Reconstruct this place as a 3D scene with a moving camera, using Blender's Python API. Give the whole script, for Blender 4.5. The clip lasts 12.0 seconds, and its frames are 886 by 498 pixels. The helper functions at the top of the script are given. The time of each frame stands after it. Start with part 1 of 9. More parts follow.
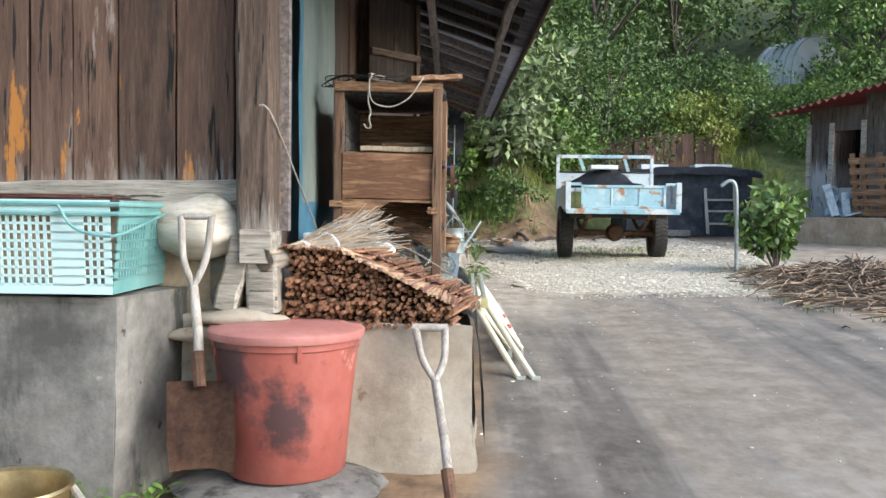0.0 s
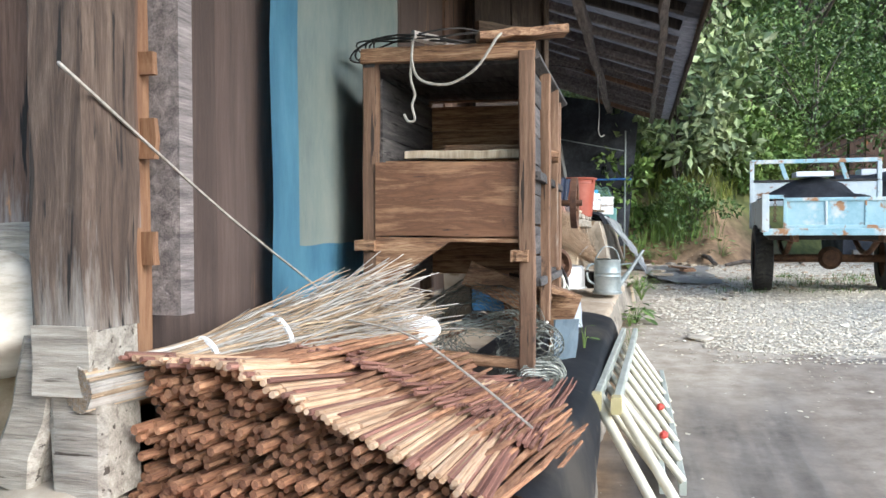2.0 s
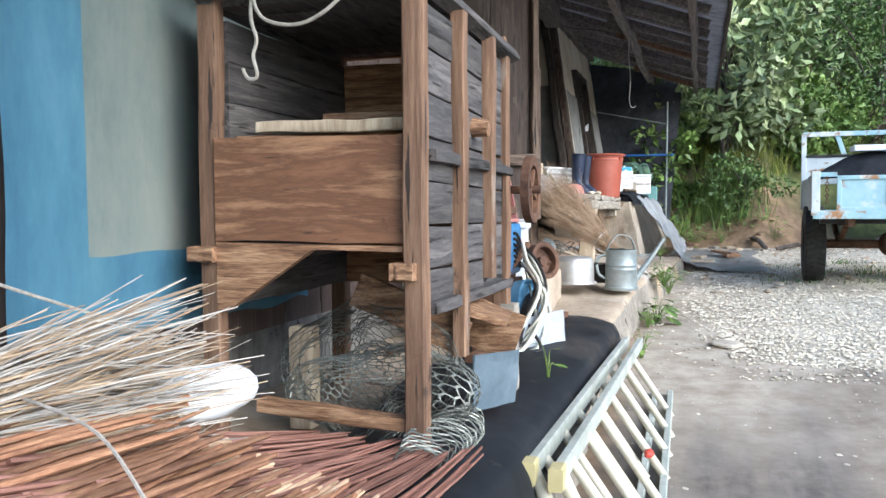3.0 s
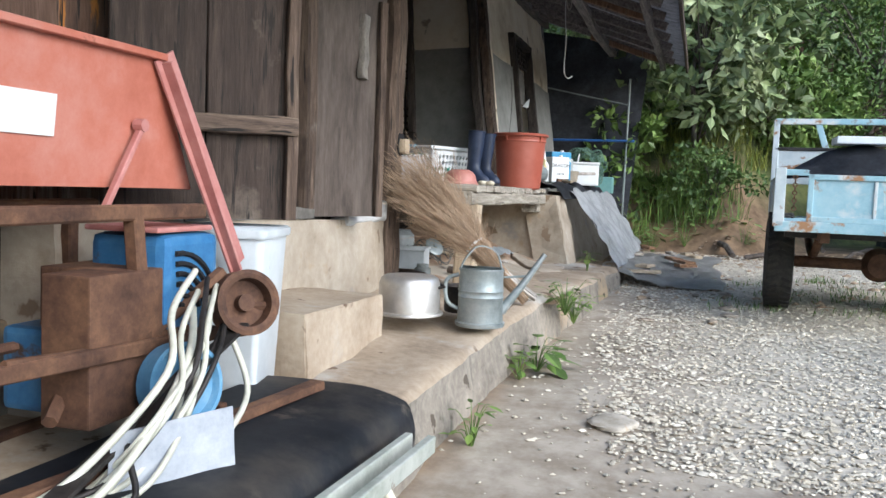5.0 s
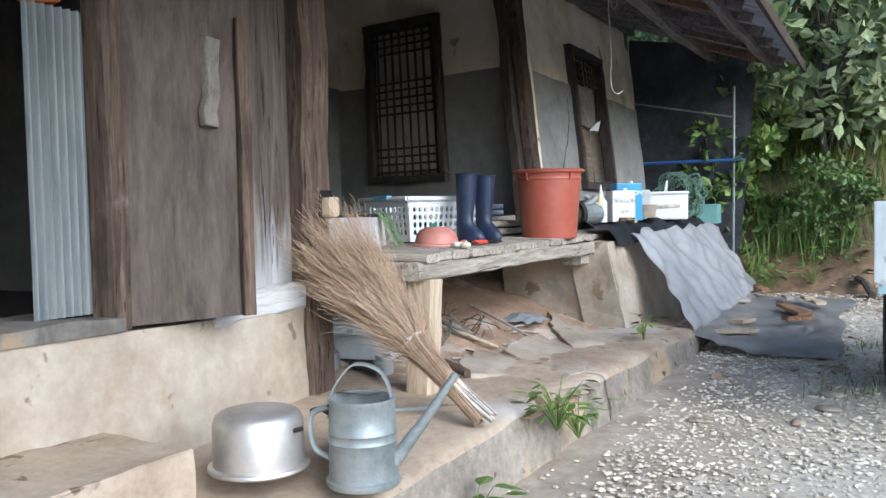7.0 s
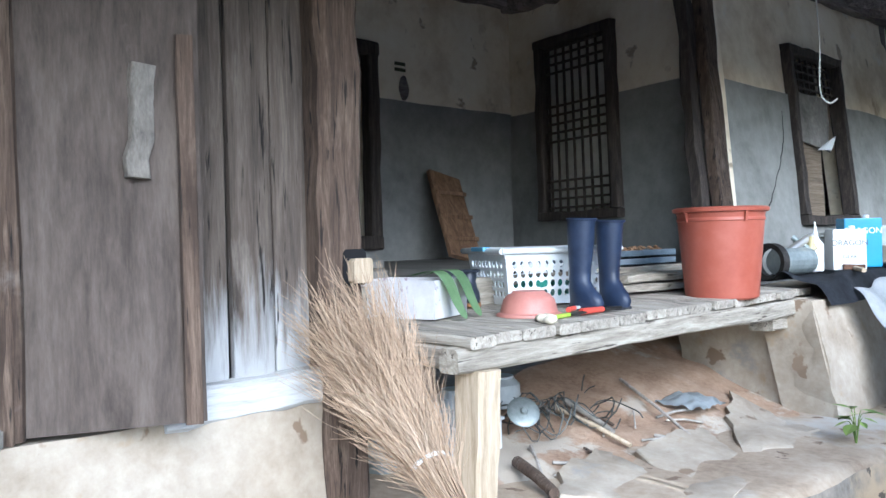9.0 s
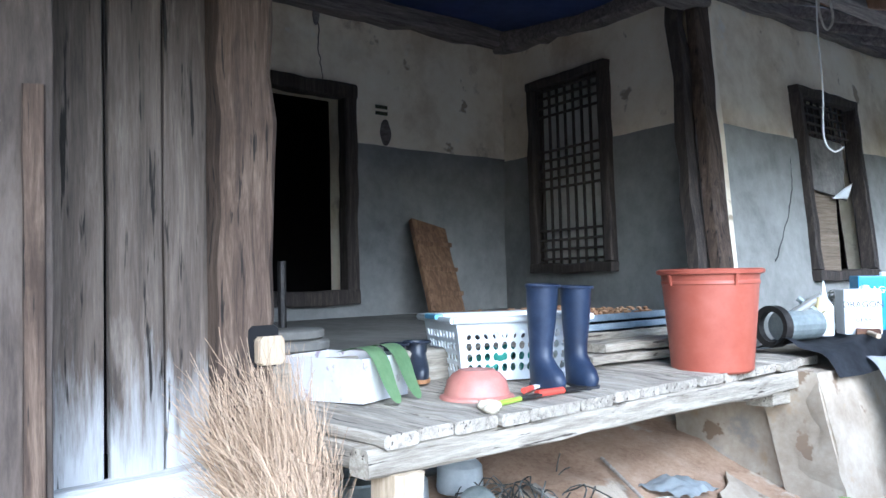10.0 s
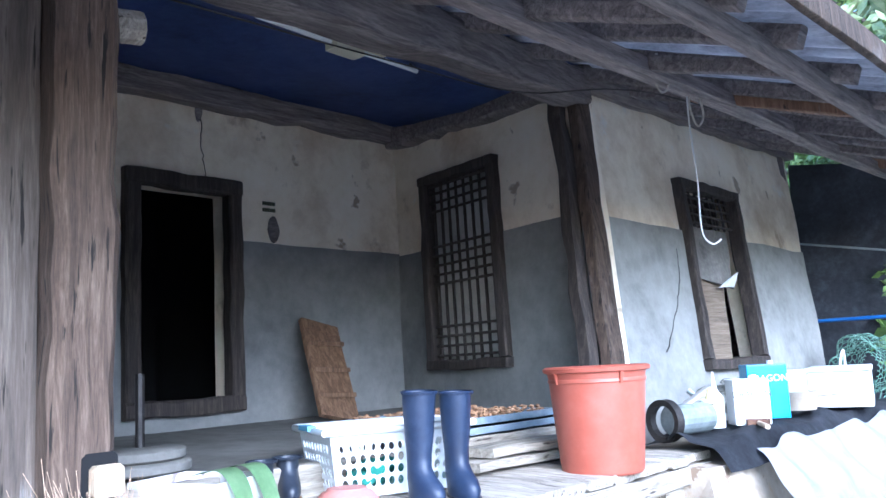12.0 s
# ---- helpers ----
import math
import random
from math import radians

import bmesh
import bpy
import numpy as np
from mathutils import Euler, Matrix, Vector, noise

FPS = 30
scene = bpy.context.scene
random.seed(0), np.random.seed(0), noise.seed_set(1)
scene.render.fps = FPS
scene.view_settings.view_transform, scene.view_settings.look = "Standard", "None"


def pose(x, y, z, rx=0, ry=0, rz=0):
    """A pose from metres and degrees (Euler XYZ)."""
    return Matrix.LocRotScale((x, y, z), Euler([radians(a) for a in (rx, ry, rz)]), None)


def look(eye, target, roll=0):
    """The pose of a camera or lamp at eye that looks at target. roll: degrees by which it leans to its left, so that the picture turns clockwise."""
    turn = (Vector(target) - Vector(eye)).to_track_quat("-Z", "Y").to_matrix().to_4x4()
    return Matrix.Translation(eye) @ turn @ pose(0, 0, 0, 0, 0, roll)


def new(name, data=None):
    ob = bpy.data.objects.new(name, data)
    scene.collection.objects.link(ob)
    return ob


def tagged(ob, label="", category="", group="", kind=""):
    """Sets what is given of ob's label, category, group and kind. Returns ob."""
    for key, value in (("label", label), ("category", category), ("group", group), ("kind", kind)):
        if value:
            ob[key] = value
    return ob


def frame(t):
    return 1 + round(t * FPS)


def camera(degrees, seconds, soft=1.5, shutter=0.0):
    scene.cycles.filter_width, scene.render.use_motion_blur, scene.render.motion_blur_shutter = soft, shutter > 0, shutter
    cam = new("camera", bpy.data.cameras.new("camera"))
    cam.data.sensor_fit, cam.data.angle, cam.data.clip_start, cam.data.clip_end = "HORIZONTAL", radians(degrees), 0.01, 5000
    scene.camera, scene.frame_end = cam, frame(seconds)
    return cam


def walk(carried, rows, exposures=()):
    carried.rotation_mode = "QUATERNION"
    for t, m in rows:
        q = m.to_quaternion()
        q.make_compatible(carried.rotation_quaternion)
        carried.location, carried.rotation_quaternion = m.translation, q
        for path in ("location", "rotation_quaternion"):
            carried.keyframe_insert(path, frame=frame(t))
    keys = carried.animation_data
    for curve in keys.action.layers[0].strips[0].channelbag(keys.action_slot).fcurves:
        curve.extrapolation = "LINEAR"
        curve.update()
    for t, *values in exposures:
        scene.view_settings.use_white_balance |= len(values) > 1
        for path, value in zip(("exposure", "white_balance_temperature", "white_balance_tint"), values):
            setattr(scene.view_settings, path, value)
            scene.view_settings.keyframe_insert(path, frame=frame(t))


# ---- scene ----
cam = camera(55.8, 12.0)
PATH = [
    (0.0, (0.752, -3.483, 0.576), (0.736, -1.484, 0.497), 0.74),
    (0.5, (0.781, -2.995, 0.592), (0.581, -1.005, 0.576), 0.18),
    (1.0, (0.835, -2.484, 0.605), (0.507, -0.512, 0.563), 0.04),
    (1.5, (0.891, -1.968, 0.642), (0.458, -0.016, 0.583), 0.12),
    (2.0, (1.058, -1.452, 0.698), (0.601, 0.494, 0.652), -0.18),
    (2.5, (1.128, -0.911, 0.732), (0.586, 1.013, 0.666), -0.29),
    (3.0, (1.337, -0.442, 0.762), (0.749, 1.467, 0.661), -0.40),
    (3.5, (1.505, 0.034, 0.799), (0.911, 1.939, 0.669), -1.00),
    (5.3, (1.863, 1.936, 0.833), (1.294, 3.848, 0.682), 3.10),
    (5.5, (1.921, 2.117, 0.816), (1.354, 4.028, 0.653), 3.50),
    (6.0, (2.052, 2.546, 0.906), (1.378, 4.420, 0.720), 1.39),
    (6.5, (2.127, 2.962, 0.975), (1.299, 4.775, 0.808), 0.80),
    (7.0, (2.293, 3.334, 1.047), (1.368, 5.105, 0.956), -1.18),
    (7.2, (2.345, 3.460, 1.090), (1.371, 5.206, 1.030), -1.47),
    (8.8, (2.442, 4.533, 1.194), (1.055, 5.974, 1.166), -1.69),
    (9.0, (2.404, 4.651, 1.180), (0.969, 6.044, 1.157), -1.45),
    (9.5, (2.325, 4.922, 1.244), (0.839, 6.261, 1.240), -1.61),
    (10.0, (2.346, 5.179, 1.294), (0.864, 6.520, 1.360), -1.11),
    (10.5, (2.353, 5.300, 1.335), (0.896, 6.657, 1.521), -0.73),
    (11.0, (2.336, 5.347, 1.362), (0.971, 6.782, 1.637), -2.21),
    (11.5, (2.350, 5.368, 1.357), (1.034, 6.845, 1.649), -2.94),
    (12.0, (2.363, 5.391, 1.351), (1.041, 6.867, 1.622), -2.94),
]
EXPOSURES = [(0.0, 1.45, 6400, 8), (2.5, 1.55, 6000, 8), (3.7, 1.58, 5850, 9), (5.5, 1.06, 6100, 9), (7.0, 1.26, 5800, 10), (9.0, 1.68, 5300, 7), (10.0, 2.02, 5100, 7), (11.0, 2.55, 4900, 11), (12.0, 2.66, 4850, 12)]
walk(cam, [(t, look(eye, target, roll)) for t, eye, target, roll in PATH], EXPOSURES)

# ---- light ----
world = bpy.data.worlds.new("sky")
scene.world = world
world.use_nodes = True
wn = world.node_tree.nodes
sky = wn.new("ShaderNodeTexSky")
sky.sky_type, sky.sun_disc = "NISHITA", False
sky.sun_elevation, sky.sun_rotation = radians(29), radians(117)
wn["Background"].inputs["Strength"].default_value = 0.15
world.node_tree.links.new(sky.outputs[0], wn["Background"].inputs["Color"])
sun = new("sun", bpy.data.lights.new("sun", "SUN"))
sun.data.energy, sun.data.angle, sun.data.color = 1.7, radians(45), (1.0, 0.97, 0.93)
sun.matrix_world = look((10, -5, 6.2), (0, 0, 0))


# ---- materials ----
def mat(name, cols, rough=0.8, metal=0.0, scale=(1, 1, 1), freq=3.0, detail=8.0, bump=0.3, bump_dist=0.01, spots=None, vary=0.0, fine=6.0, contrast=0.28, cracks=None, washed=None):
    """A surface: colours cols mixed by noise (scale stretches it into grain), fine relief, optional (colour, freq, threshold, width) stains, washed (colour, low z, high z) a ragged bleached foot."""
    m = bpy.data.materials.new(name)
    m.use_nodes = True
    nt = m.node_tree
    n, lk = nt.nodes, nt.links.new
    b = n["Principled BSDF"]
    b.inputs["Roughness"].default_value, b.inputs["Metallic"].default_value = rough, metal
    tc = n.new("ShaderNodeTexCoord")
    info = n.new("ShaderNodeObjectInfo")
    off = n.new("ShaderNodeVectorMath")
    off.operation = "MULTIPLY_ADD"
    lk(info.outputs["Random"], off.inputs[0])
    off.inputs[1].default_value = (17, 31, 23)
    lk(tc.outputs["Object"], off.inputs[2])
    mp = n.new("ShaderNodeMapping")
    mp.inputs["Scale"].default_value = scale
    lk(off.outputs[0], mp.inputs[0])
    na = n.new("ShaderNodeTexNoise")
    na.inputs["Scale"].default_value, na.inputs["Detail"].default_value, na.inputs["Roughness"].default_value = freq, detail, 0.62
    na.inputs["Distortion"].default_value = 0.7 if max(scale) > 5 * min(scale) else 0.0
    lk(mp.outputs[0], na.inputs["Vector"])
    nb = n.new("ShaderNodeTexNoise")
    nb.inputs["Scale"].default_value, nb.inputs["Detail"].default_value, nb.inputs["Roughness"].default_value = freq * fine, 10, 0.72
    lk(mp.outputs[0], nb.inputs["Vector"])
    add = n.new("ShaderNodeMix")
    add.inputs[0].default_value = 0.4
    lk(na.outputs[0], add.inputs[2])
    lk(nb.outputs[0], add.inputs[3])
    ramp = n.new("ShaderNodeValToRGB")
    e = ramp.color_ramp.elements
    while len(e) < len(cols):
        e.new(0.5)
    for i, c in enumerate(cols):
        e[i].position = 0.5 - contrast / 2 + contrast * i / max(1, len(cols) - 1)
        e[i].color = (*c, 1)
    lk(add.outputs[0], ramp.inputs[0])
    out = ramp.outputs[0]
    for col, f, thr, wid, *streak in spots or ():
        ns = n.new("ShaderNodeTexNoise")
        ns.inputs["Scale"].default_value, ns.inputs["Detail"].default_value, ns.inputs["Roughness"].default_value = f, 7, 0.65
        if streak:
            ms = n.new("ShaderNodeMapping")
            ms.inputs["Scale"].default_value = (streak[0], streak[0], 1)
            lk(off.outputs[0], ms.inputs[0])
            lk(ms.outputs[0], ns.inputs["Vector"])
        else:
            lk(off.outputs[0], ns.inputs["Vector"])
        mr = n.new("ShaderNodeMapRange")
        mr.inputs[1].default_value, mr.inputs[2].default_value = thr, thr + wid
        lk(ns.outputs[0], mr.inputs[0])
        mx = n.new("ShaderNodeMix")
        mx.data_type = "RGBA"
        lk(mr.outputs[0], mx.inputs[0])
        lk(out, mx.inputs[6])
        mx.inputs[7].default_value = (*col, 1)
        out = mx.outputs[2]
    if washed:
        nw = n.new("ShaderNodeTexNoise")
        nw.inputs["Scale"].default_value, nw.inputs["Detail"].default_value, nw.inputs["Roughness"].default_value = 3.0, 8, 0.7
        mw = n.new("ShaderNodeMapping")
        mw.inputs["Scale"].default_value = (9, 9, 0.9)
        lk(off.outputs[0], mw.inputs[0])
        lk(mw.outputs[0], nw.inputs["Vector"])
        sz_ = n.new("ShaderNodeSeparateXYZ")
        lk(tc.outputs["Object"], sz_.inputs[0])
        wa = n.new("ShaderNodeMath")
        wa.operation = "MULTIPLY_ADD"
        lk(nw.outputs[0], wa.inputs[0])
        wa.inputs[1].default_value = 0.9
        lk(sz_.outputs[2], wa.inputs[2])
        wr = n.new("ShaderNodeMapRange")
        wr.inputs[1].default_value, wr.inputs[2].default_value = washed[2] + 0.45, washed[1] + 0.45
        lk(wa.outputs[0], wr.inputs[0])
        wx = n.new("ShaderNodeMix")
        wx.data_type = "RGBA"
        lk(wr.outputs[0], wx.inputs[0])
        lk(out, wx.inputs[6])
        wx.inputs[7].default_value = (*washed[0], 1)
        out = wx.outputs[2]
    if cracks:
        nc = n.new("ShaderNodeTexNoise")
        nc.inputs["Scale"].default_value, nc.inputs["Detail"].default_value, nc.inputs["Roughness"].default_value = freq * cracks[1], 4, 0.55
        lk(mp.outputs[0], nc.inputs["Vector"])
        mc_ = n.new("ShaderNodeMapRange")
        mc_.inputs[1].default_value, mc_.inputs[2].default_value = cracks[2], cracks[2] + cracks[3]
        lk(nc.outputs[0], mc_.inputs[0])
        mk = n.new("ShaderNodeMix")
        mk.data_type = "RGBA"
        lk(mc_.outputs[0], mk.inputs[0])
        lk(out, mk.inputs[6])
        mk.inputs[7].default_value = (*cracks[0], 1)
        out = mk.outputs[2]
    if vary:
        hs = n.new("ShaderNodeHueSaturation")
        mv = n.new("ShaderNodeMapRange")
        mv.inputs[3].default_value, mv.inputs[4].default_value = 1 - vary, 1 + vary
        geo = n.new("ShaderNodeNewGeometry")
        sm = n.new("ShaderNodeMath")
        sm.operation = "ADD"
        lk(info.outputs["Random"], sm.inputs[0])
        lk(geo.outputs["Random Per Island"], sm.inputs[1])
        fr = n.new("ShaderNodeMath")
        fr.operation = "FRACT"
        lk(sm.outputs[0], fr.inputs[0])
        lk(fr.outputs[0], mv.inputs[0])
        lk(mv.outputs[0], hs.inputs["Value"])
        lk(out, hs.inputs["Color"])
        out = hs.outputs[0]
    lk(out, b.inputs["Base Color"])
    if bump:
        bp = n.new("ShaderNodeBump")
        bp.inputs["Strength"].default_value, bp.inputs["Distance"].default_value = bump, bump_dist
        lk(add.outputs[0], bp.inputs["Height"])
        lk(bp.outputs[0], b.inputs["Normal"])
    return m


GZ, GX, GY = (11, 11, 0.8), (0.8, 11, 11), (11, 0.8, 11)
SPLIT = ((0.012, 0.009, 0.007), 1.6, 0.60, 0.05)
PLSPLIT = ((0.07, 0.055, 0.042), 1.6, 0.63, 0.04)
M_board = mat("weathered_brown_boards", [(0.028, 0.015, 0.010), (0.11, 0.062, 0.041), (0.20, 0.13, 0.092)], 0.85, scale=GZ, freq=2.2, bump=0.6, contrast=0.42, spots=[((0.30, 0.25, 0.21), 1.3, 0.62, 0.08, 7), ((0.42, 0.17, 0.035), 1.7, 0.63, 0.04, 5), ((0.03, 0.018, 0.013), 1.0, 0.58, 0.15, 3)], vary=0.32, cracks=SPLIT, washed=((0.32, 0.29, 0.26), 0.55, 0.80))
M_plainb = mat("plain_brown_boards", [(0.045, 0.030, 0.024), (0.075, 0.050, 0.040), (0.115, 0.080, 0.064)], 0.85, scale=GZ, freq=1.6, bump=0.4, contrast=0.4, spots=[((0.17, 0.10, 0.06), 1.2, 0.63, 0.06, 8), ((0.035, 0.023, 0.018), 0.9, 0.58, 0.15, 2)], vary=0.15)
M_cornerp = mat("split_corner_post", [(0.026, 0.017, 0.012), (0.085, 0.056, 0.04), (0.18, 0.13, 0.095)], 0.88, scale=GZ, bump=1.0, contrast=0.34, spots=[((0.24, 0.21, 0.18), 1.8, 0.60, 0.14)], cracks=SPLIT, washed=((0.34, 0.31, 0.27), 0.36, 0.62))
M_midp = mat("washed_grey_boards", [(0.034, 0.027, 0.022), (0.095, 0.075, 0.060), (0.19, 0.155, 0.125)], 0.88, scale=GZ, freq=2.2, bump=0.9, contrast=0.38, spots=[((0.22, 0.19, 0.16), 1.6, 0.60, 0.12, 6), ((0.03, 0.022, 0.017), 5.0, 0.68, 0.04)], vary=0.22, cracks=SPLIT, washed=((0.40, 0.405, 0.405), 0.78, 1.08))
M_post = mat("old_post_wood", [(0.026, 0.017, 0.012), (0.078, 0.052, 0.037), (0.17, 0.125, 0.09)], 0.88, scale=GZ, bump=1.0, contrast=0.34, spots=[((0.24, 0.21, 0.18), 1.8, 0.60, 0.14), ((0.03, 0.019, 0.013), 1.1, 0.56, 0.14)], vary=0.28, cracks=SPLIT)
M_dark = mat("sooty_dark_wood", [(0.05, 0.042, 0.040), (0.155, 0.132, 0.124), (0.29, 0.25, 0.23)], 0.8, scale=GY, bump=0.6, vary=0.2)
M_darkz = mat("sooty_post_and_shaded_rafter", [(0.011, 0.009, 0.008), (0.036, 0.028, 0.023), (0.085, 0.066, 0.054)], 0.8, scale=GZ, bump=0.6)
M_greyx = mat("grey_weathered_beam", [(0.15, 0.13, 0.105), (0.33, 0.295, 0.245), (0.50, 0.46, 0.39)], 0.9, scale=GX, bump=0.9, vary=0.15, cracks=PLSPLIT)
M_greyy = mat("grey_weathered_planks", [(0.16, 0.135, 0.105), (0.33, 0.295, 0.24), (0.50, 0.46, 0.385)], 0.9, scale=GY, bump=0.8, vary=0.15, cracks=PLSPLIT)
M_pale = mat("pale_wood", [(0.30, 0.23, 0.15), (0.46, 0.37, 0.26), (0.58, 0.49, 0.37)], 0.8, scale=GZ, bump=0.4, vary=0.1)
M_pine = mat("brown_pine_boards", [(0.085, 0.04, 0.02), (0.23, 0.12, 0.06), (0.42, 0.26, 0.15)], 0.7, freq=6.0, scale=GX, bump=0.5, contrast=0.2, vary=0.15)
M_pinez = mat("brown_pine_posts", [(0.07, 0.036, 0.02), (0.18, 0.10, 0.058), (0.32, 0.20, 0.125)], 0.78, scale=GZ, freq=2.5, bump=0.6, contrast=0.36, vary=0.2, spots=[((0.30, 0.25, 0.20), 2.6, 0.60, 0.08, 4), ((0.05, 0.028, 0.018), 3.5, 0.64, 0.05)], cracks=((0.03, 0.018, 0.012), 1.6, 0.64, 0.04))
M_piney = mat("dark_grey_side_boards", [(0.025, 0.024, 0.025), (0.07, 0.064, 0.062), (0.15, 0.135, 0.125)], 0.8, scale=GY, bump=0.5, vary=0.25, cracks=SPLIT)
M_conc = mat("old_grey_concrete", [(0.075, 0.07, 0.062), (0.18, 0.168, 0.15), (0.30, 0.285, 0.255)], 0.92, freq=2.2, bump=0.9, contrast=0.34, cracks=((0.05, 0.045, 0.04), 2.6, 0.66, 0.03), spots=[((0.05, 0.05, 0.045), 1.5, 0.54, 0.12, 4), ((0.075, 0.072, 0.064), 1.8, 0.56, 0.16), ((0.30, 0.22, 0.13), 2.4, 0.60, 0.08), ((0.36, 0.34, 0.30), 5.0, 0.68, 0.05)])
M_plast = mat("pale_cement_plaster", [(0.25, 0.20, 0.145), (0.38, 0.325, 0.255), (0.50, 0.45, 0.375)], 0.92, freq=2.5, bump=1.0, contrast=0.36, cracks=((0.22, 0.16, 0.11), 2.5, 0.65, 0.035), spots=[((0.33, 0.23, 0.13), 3.0, 0.62, 0.1), ((0.30, 0.28, 0.25), 1.6, 0.61, 0.05), ((0.30, 0.17, 0.09), 1.3, 0.655, 0.015)])
M_clay = mat("tan_clay_wall", [(0.26, 0.18, 0.11), (0.39, 0.29, 0.195), (0.50, 0.40, 0.29)], 0.95, freq=3.0, bump=0.8, bump_dist=0.02, spots=[((0.50, 0.44, 0.36), 2.5, 0.60, 0.08)])
M_terr = mat("worn_earth_and_cement", [(0.24, 0.18, 0.125), (0.37, 0.295, 0.215), (0.47, 0.395, 0.305)], 0.93, freq=2.0, bump=1.0, fine=11.0, cracks=((0.16, 0.11, 0.075), 3.0, 0.63, 0.03), spots=[((0.44, 0.42, 0.38), 1.4, 0.56, 0.12), ((0.20, 0.14, 0.10), 4.0, 0.66, 0.06)])
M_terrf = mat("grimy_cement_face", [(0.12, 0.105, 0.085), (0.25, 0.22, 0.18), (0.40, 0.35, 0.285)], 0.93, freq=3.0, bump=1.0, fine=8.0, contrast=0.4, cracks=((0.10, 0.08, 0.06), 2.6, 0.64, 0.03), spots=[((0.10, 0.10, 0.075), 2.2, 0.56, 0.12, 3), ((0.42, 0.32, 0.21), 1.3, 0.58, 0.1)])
M_wallw = mat("grimy_cream_plaster", [(0.62, 0.52, 0.375), (0.77, 0.68, 0.53), (0.83, 0.76, 0.63)], 0.92, freq=1.4, bump=0.45, cracks=((0.36, 0.29, 0.21), 2.2, 0.66, 0.03), spots=[((0.46, 0.35, 0.225), 1.1, 0.50, 0.2), ((0.33, 0.25, 0.17), 2.4, 0.62, 0.12), ((0.68, 0.66, 0.61), 3.0, 0.62, 0.1)])
M_wallg = mat("grey_cement_dado", [(0.16, 0.16, 0.15), (0.25, 0.248, 0.232), (0.33, 0.325, 0.305)], 0.9, freq=1.5, bump=0.25, spots=[((0.36, 0.355, 0.34), 1.2, 0.60, 0.2), ((0.38, 0.37, 0.35), 16.0, 0.71, 0.03)])
# Darker copy of the dado cement, with the hall's shade put into its colour
M_dado_shade = mat("shaded_grey_cement", [(0.125, 0.127, 0.124), (0.195, 0.197, 0.19), (0.26, 0.26, 0.248)], 0.9, freq=1.3, bump=0.25, spots=[((0.20, 0.20, 0.19), 1.2, 0.62, 0.2), ((0.24, 0.235, 0.22), 14.0, 0.71, 0.03)])
M_blue = mat("faded_blue_sheet", [(0.09, 0.24, 0.36), (0.14, 0.34, 0.46), (0.22, 0.42, 0.53)], 0.6, freq=1.5, scale=(1, 1, 0.4), bump=0.1)
M_bluegrey = mat("dusty_grey_green_sheet", [(0.20, 0.26, 0.25), (0.30, 0.36, 0.33), (0.40, 0.43, 0.38)], 0.65, freq=1.8, scale=(1, 1, 0.4), bump=0.15)
M_roof = mat("dark_roof_sheet", [(0.14, 0.14, 0.15), (0.25, 0.25, 0.265), (0.36, 0.36, 0.375)], 0.6, scale=(0.7, 5, 5), bump=0.3)
# Near-black colour that puts deep shade into rooms, slots and openings; also cracks
M_black = mat("black_deep_shade_and_cracks", [(0.004, 0.004, 0.005), (0.008, 0.008, 0.01)], 0.95, bump=0)
M_rubber = mat("black_rubber_sheet", [(0.018, 0.02, 0.024), (0.03, 0.033, 0.04), (0.055, 0.058, 0.065)], 0.55, freq=2.5, bump=0.2, spots=[((0.13, 0.115, 0.10), 1.3, 0.52, 0.14), ((0.20, 0.17, 0.14), 4.0, 0.62, 0.08)])


# ---- mesh helpers ----
def part(name, bm, material, parent=None, label=""):
    me = bpy.data.meshes.new(name)
    bm.normal_update()
    bm.to_mesh(me)
    bm.free()
    for m in material if isinstance(material, (list, tuple)) else [material]:
        me.materials.append(m)
    ob = new(name, me)
    ob.parent = parent
    if label:
        ob["label"] = label
    return ob


def smooth(ob, angle=40):
    me = ob.data
    for p in me.polygons:
        p.use_smooth = True
    me.set_sharp_from_angle(angle=radians(angle))
    return ob


def thing(name, loc, label, category, group="", kind="", rx=0, ry=0, rz=0):
    ob = new(name)
    ob.empty_display_size = 0.1
    ob.matrix_basis = pose(*loc, rx, ry, rz)
    return tagged(ob, label, category, group, kind)


def single(name, bm, material, loc, label, category, group="", kind="", rz=0, smoothed=0):
    """A thing that is one mesh."""
    ob = part(name, bm, material)
    ob.matrix_basis = pose(*loc, 0, 0, rz)
    if smoothed:
        smooth(ob, smoothed)
    return tagged(ob, label, category, group, kind)


def B():
    return bmesh.new()


def rnd(a, b):
    return random.uniform(a, b)


def box(bm, a, c, bev=0.0):
    """An upright box from corner a to corner c, its edges bevelled."""
    r = bmesh.ops.create_cube(bm, size=1)
    for v in r["verts"]:
        v.co = Vector([a[i] + (v.co[i] + 0.5) * (c[i] - a[i]) for i in range(3)])
    if bev:
        es = list({e for v in r["verts"] for e in v.link_edges})
        bmesh.ops.bevel(bm, geom=es, offset=bev, segments=2, affect="EDGES", profile=0.6)
    return bm


